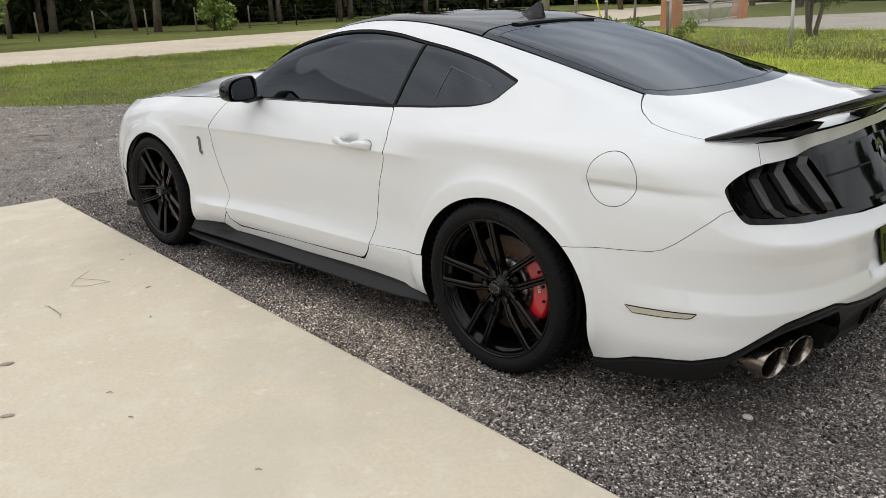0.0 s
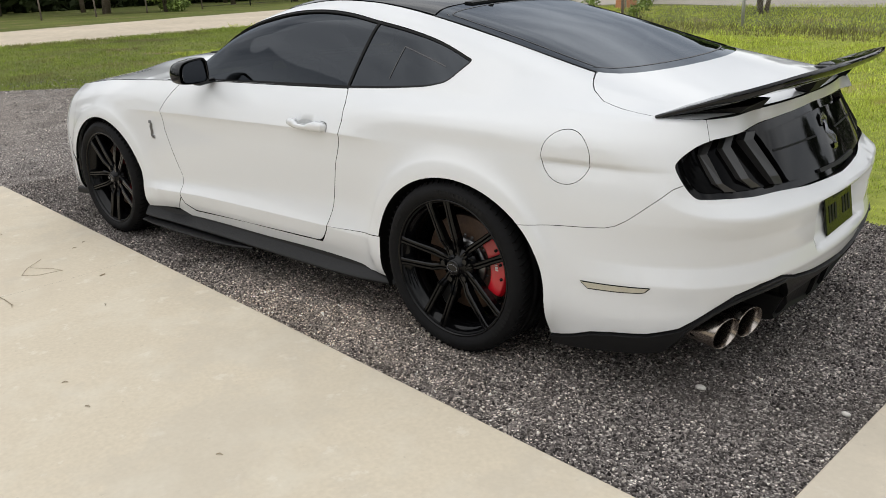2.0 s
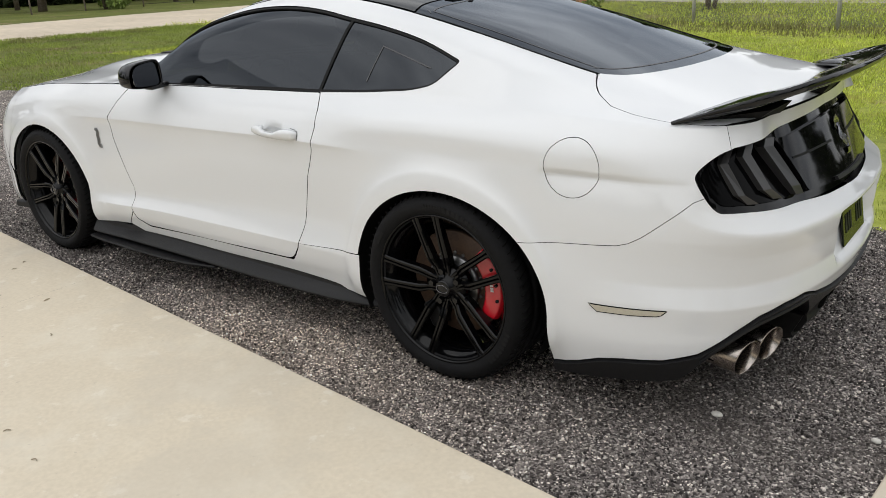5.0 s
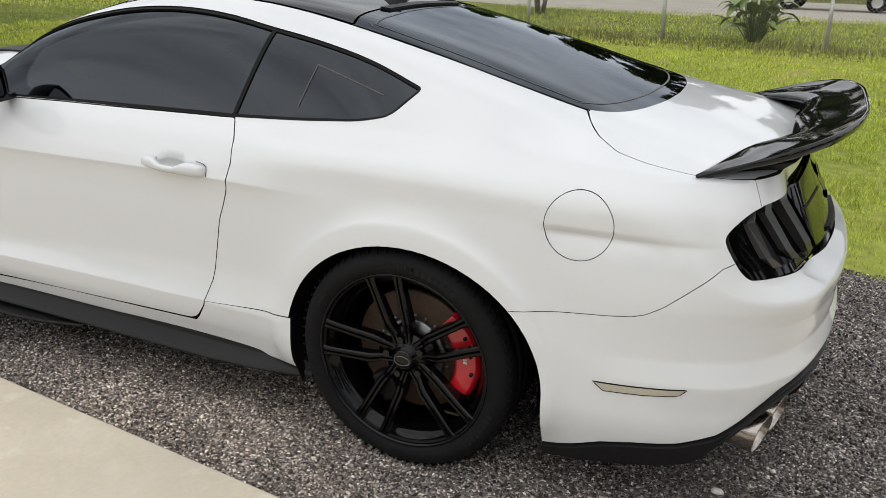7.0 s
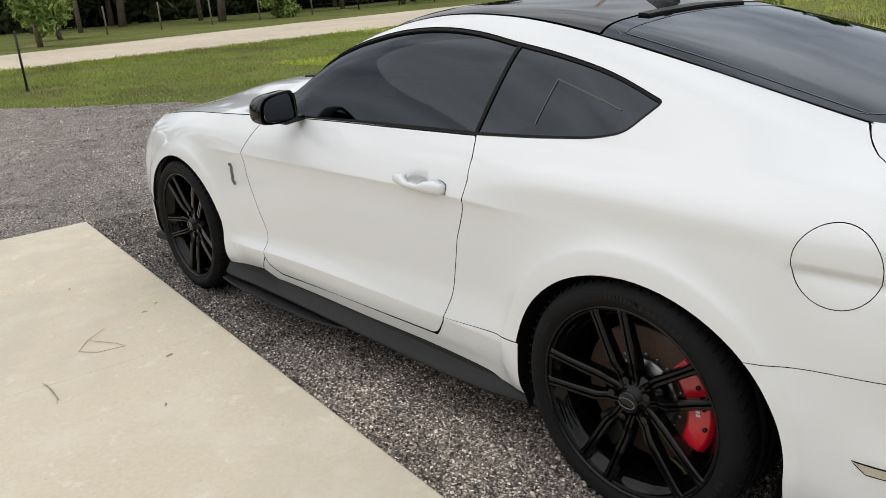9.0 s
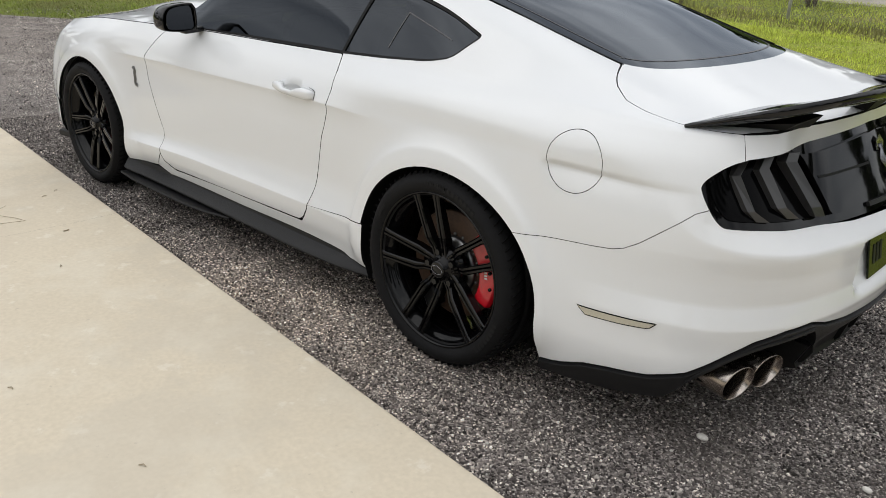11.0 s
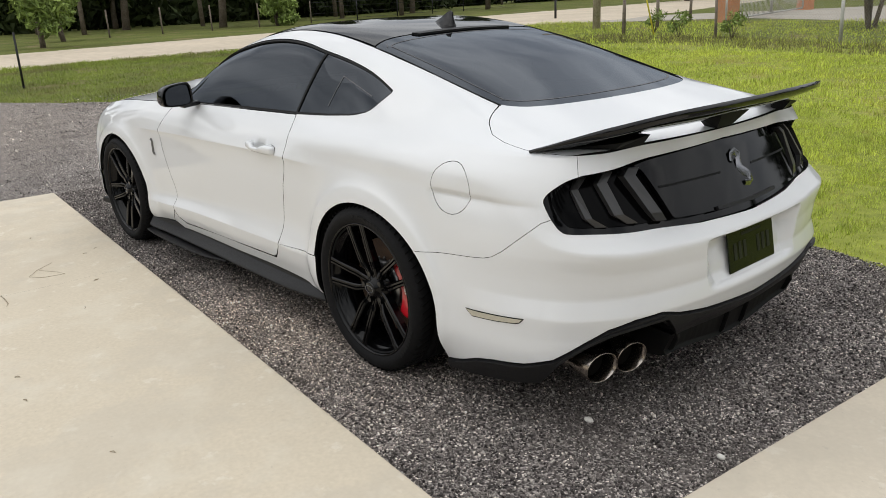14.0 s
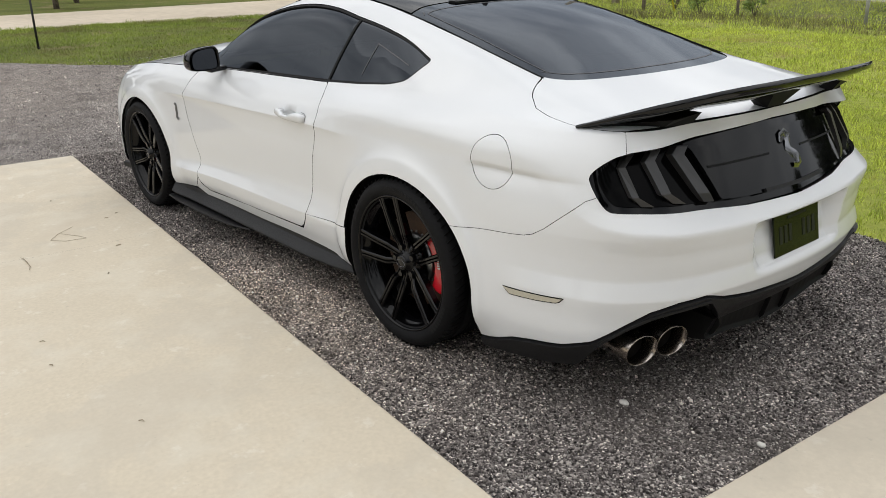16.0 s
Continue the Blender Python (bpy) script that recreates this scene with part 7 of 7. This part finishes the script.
# short wooden posts near the corner, with pale caps
for x, y, h in ((13.74, -19.2, 1.25), (14.3, -21.9, 1.16), (16.1, -26.8, 1.16)):
    post("wooden_post", "short weathered wooden post with pale cap", (x, y, 0), h, 0.06, POST_WOOD, WHITE_METAL, lean=rng.uniform(-0.04, 0.04), group="wooden posts by the corner")
pole = thing("utility_pole", "tall pale weathered wooden utility pole", "pole", at=(17.0, -21.9, 0))
bm = bmesh.new()
limb(bm, [(0, 0, -0.2), (0.02, 0, 4.5), (0.03, 0, 9.0)], 0.15, 0.11, 14)
part("shaft", bm, PALE_WOOD, pole)
guy = thing("guy_guard", "leaning yellow guy-wire guard", "guy wire", at=(12.5, -19.1, 0))
bm = bmesh.new()
limb(bm, [(0, 0, -0.05), (0.22, 0.12, 1.0), (0.5, 0.27, 2.3)], 0.026, 0.024, 8)
part("guard", bm, YELLOW, guy)
bm = bmesh.new()
limb(bm, [(0.45, 0.25, 2.1), (2.7, 0.4, 8.6)], 0.006, 0.006, 5)
part("wire", bm, GALV, guy)

# mailbox
mb = thing("mailbox", "black mailbox on a black post beside the road", "mailbox", at=(27.2, -31.2, 0))
bm = bmesh.new()
limb(bm, [(0, 0, -0.1), (0, 0, 0.95)], 0.055, 0.05, 8)
part("post", bm, BLACK_IRON, mb)
bm = bmesh.new()
rows = []
for x in (-0.26, 0.26):
    rows.append([bm.verts.new((x, 0.13 * math.cos(t), 1.10 + (0.15 * math.sin(t) if math.sin(t) > 0 else 0.13 * math.sin(t)))) for t in (2 * math.pi * k / 20 for k in range(20))])
for k in range(20):
    bm.faces.new((rows[0][k], rows[0][(k + 1) % 20], rows[1][(k + 1) % 20], rows[1][k]))
bm.faces.new(rows[0])
bm.faces.new(rows[1][::-1])
part("box", bm, BLACK_IRON, mb)
bm = bmesh.new()
add_box(bm, (0.16, 0.008, 0.07), (0.05, 0.136, 1.10))
part("label_bar", bm, WHITE_METAL, mb, smooth=False)
mb.scale = (1.2, 1.2, 1.2)

# gate between two orange pillars
for x, y, h in ((14.0, -26.0, 1.42), (16.7, -38.0, 1.66)):
    p = thing("gate_pillar", "orange stucco gate pillar with white urn on top", "pillar", "gate pillars", at=(x, y, 0))
    bm = bmesh.new()
    add_box(bm, (0.62, 0.62, h + 0.1), (0, 0, h / 2 - 0.05))
    soften(part("shaft", bm, BRICK, p), 0.03)
    bm = bmesh.new()
    add_box(bm, (0.74, 0.74, 0.10), (0, 0, h + 0.045))
    soften(part("cap", bm, BRICK, p), 0.02)
    bm = bmesh.new()
    prof = [(0.0, 0.0), (0.13, 0.0), (0.12, 0.03), (0.05, 0.07), (0.05, 0.12), (0.15, 0.22), (0.17, 0.34), (0.14, 0.40), (0.10, 0.43), (0.05, 0.50), (0.02, 0.60), (0.0, 0.62)]
    rows = [[bm.verts.new((r * math.cos(a), r * math.sin(a), h + 0.09 + z)) for a in (2 * math.pi * k / 14 for k in range(14))] for r, z in prof[1:-1]]
    for a, b in zip(rows, rows[1:]):
        for k in range(14):
            bm.faces.new((a[k], a[(k + 1) % 14], b[(k + 1) % 14], b[k]))
    bm.faces.new(rows[0])
    bm.faces.new(rows[-1][::-1])
    part("urn", bm, WHITE_METAL, p)
gate = thing("driveway_gate", "arched galvanised double gate between orange pillars", "gate")
A, B = Vector((14.2, -26.6, 0)), Vector((16.55, -37.4, 0))
for s in (0, 1):
    a, b = (A, A.lerp(B, 0.495)) if s == 0 else (B, A.lerp(B, 0.505))
    bm = bmesh.new()
    n = 10
    arcp = [a.lerp(b, i / n) + Vector((0, 0, 1.55 + 0.55 * math.sin(math.pi / 2 * i / n))) for i in range(n + 1)]
    limb(bm, arcp, 0.05, 0.05, 8)
    limb(bm, [a + Vector((0, 0, 0.08)), a + Vector((0, 0, 1.55))], 0.045, 0.045, 8)
    limb(bm, [b + Vector((0, 0, 0.08)), b + Vector((0, 0, 2.45))], 0.055, 0.055, 8)
    limb(bm, [a + Vector((0, 0, 0.10)), b + Vector((0, 0, 0.10))], 0.04, 0.04, 8)
    limb(bm, [a + Vector((0, 0, 0.85)), b + Vector((0, 0, 0.85))], 0.03, 0.03, 8)
    limb(bm, [a.lerp(b, 0.15) + Vector((0, 0, 1.62)), b + Vector((0, 0, 0.9))], 0.045, 0.045, 8)
    leaf = part("gate_frame", bm, GALV, gate, "galvanised arched gate leaf")
    for i in range(1, 30):
        bm = bmesh.new()
        c = a.lerp(b, i / 30)
        add_tube(bm, c + Vector((0, 0, 0.10)), c + Vector((0, 0, 0.85)), 0.009, sides=5)
        part("picket", bm, GALV, leaf)

# broad-leaved plant at the fence
plant = thing("broadleaf_plant", "clump of broad-leaved green plant at the fence", "plant", at=(0.35, -16.1, 0))
rs = random.Random(12)
for k in range(64):
    bm = bmesh.new()
    ang, out, h = rs.uniform(0, 6.28), rs.uniform(0.05, 0.55), rs.uniform(0.25, 1.25)
    length, w, droop = rs.uniform(0.30, 0.55), rs.uniform(0.09, 0.15), rs.uniform(-0.5, 0.7)
    a0 = Vector((0.12 * math.cos(ang), 0.12 * math.sin(ang), -0.02))
    a1 = Vector((out * math.cos(ang), out * math.sin(ang), h))
    limb(bm, [a0, a0.lerp(a1, 0.6) + Vector((0, 0, 0.08)), a1], 0.016, 0.009, 5)
    twist = ang + rs.uniform(-0.7, 0.7)
    rows = []
    for i in range(8):
        t = i / 7
        c = a1 + Vector((math.cos(twist) * length * t, math.sin(twist) * length * t, length * (0.75 * t - (0.55 + droop) * t * t)))
        side = Vector((-math.sin(twist), math.cos(twist), 0)) * (0.006 + w * math.sin(math.pi * t) ** 0.65)
        rows.append([bm.verts.new(c - side + Vector((0, 0, 0.25 * side.length))), bm.verts.new(c), bm.verts.new(c + side + Vector((0, 0, 0.25 * side.length)))])
    for a, b in zip(rows, rows[1:]):
        bm.faces.new((a[0], a[1], b[1], b[0]))
        bm.faces.new((a[1], a[2], b[2], b[1]))
    part("leaf", bm, BANANA, plant)

# cream pickup parked on the side drive
CREAM = mat("cream_car_paint", (0.66, 0.63, 0.54), 0.35, coat=0.8, vary=0.08, scale=4)
truck = thing("pickup_truck", "cream-white pickup truck parked on the side drive", "truck", at=(-1.3, -34.6, 0))
truck.rotation_euler = (0, 0, radians(-8))
bm = bmesh.new()
add_box(bm, (5.2, 1.85, 0.55), (0, 0, 0.80))
add_box(bm, (1.9, 1.7, 0.65), (0.35, 0, 1.40))
add_box(bm, (1.25, 1.82, 0.18), (1.9, 0, 1.14))
soften(part("body", bm, CREAM, truck), 0.07, 3)
for sx in (-1.6, 1.65):
    for sy in (-0.85, 0.85):
        bm = bmesh.new()
        lathe(bm, [(0.20, 0.09), (0.34, 0.10), (0.385, 0.07), (0.385, -0.1), (0.2, -0.1)], 32)
        w = part("wheel", bm, RUBBER, truck)
        w.location = (sx, sy, 0.385)
        bm = bmesh.new()
        lathe(bm, [(0.001, 0.07), (0.08, 0.085), (0.17, 0.06), (0.21, 0.095)], 24)
        part("hubcap", bm, GALV, w)
for sy in (0.858, -0.858):
    bm = bmesh.new()
    add_box(bm, (1.5, 0.02, 0.42), (0.35, sy, 1.46))
    part("window", bm, FRIT, truck, smooth=False)
bm = bmesh.new()
add_box(bm, (0.14, 1.9, 0.2), (2.63, 0, 0.62))
soften(part("bumper", bm, GALV, truck), 0.04)

# house far behind the woods' gap
WALL = mat("pale_stucco", (0.34, 0.32, 0.28), 0.9, second=(0.27, 0.25, 0.22), scale=6, blotch=0.8)
ROOF = mat("grey_shingle", (0.20, 0.19, 0.185), 0.9, second=(0.13, 0.125, 0.12), scale=14, blotch=1.5)
TEAL = mat("dark_teal_door", (0.02, 0.06, 0.065), 0.5, vary=0.1, scale=5)
house = thing("house", "pale single-storey house with dark teal garage door", "house", at=(104, -112, 0))
house.rotation_euler = (0, 0, radians(42))
bm = bmesh.new()
add_box(bm, (16, 9, 2.9), (0, 0, 1.35))
part("wall", bm, WALL, house, smooth=False)
bm = bmesh.new()
r = [bm.verts.new(p) for p in ((-8.6, -5.2, 2.75), (8.6, -5.2, 2.75), (8.6, 5.2, 2.75), (-8.6, 5.2, 2.75), (-4.5, 0, 5.0), (4.5, 0, 5.0))]
for q in ((0, 1, 5, 4), (1, 2, 5), (2, 3, 4, 5), (3, 0, 4), (3, 2, 1, 0)):
    bm.faces.new([r[i] for i in q])
part("roof", bm, ROOF, house, smooth=False)
for x in (-6, -3.2):
    bm = bmesh.new()
    add_box(bm, (2.5, 0.06, 2.2), (x, 4.52, 1.1))
    part("garage_door", bm, TEAL, house, smooth=False)
for x in (1.5, 5.0):
    bm = bmesh.new()
    add_box(bm, (1.3, 0.06, 1.2), (x, 4.52, 1.5))
    w = part("window", bm, FRIT, house, smooth=False)
    bm = bmesh.new()
    add_box(bm, (1.5, 0.10, 0.10), (x, 4.54, 0.86))
    part("sill", bm, WALL, w, smooth=False)
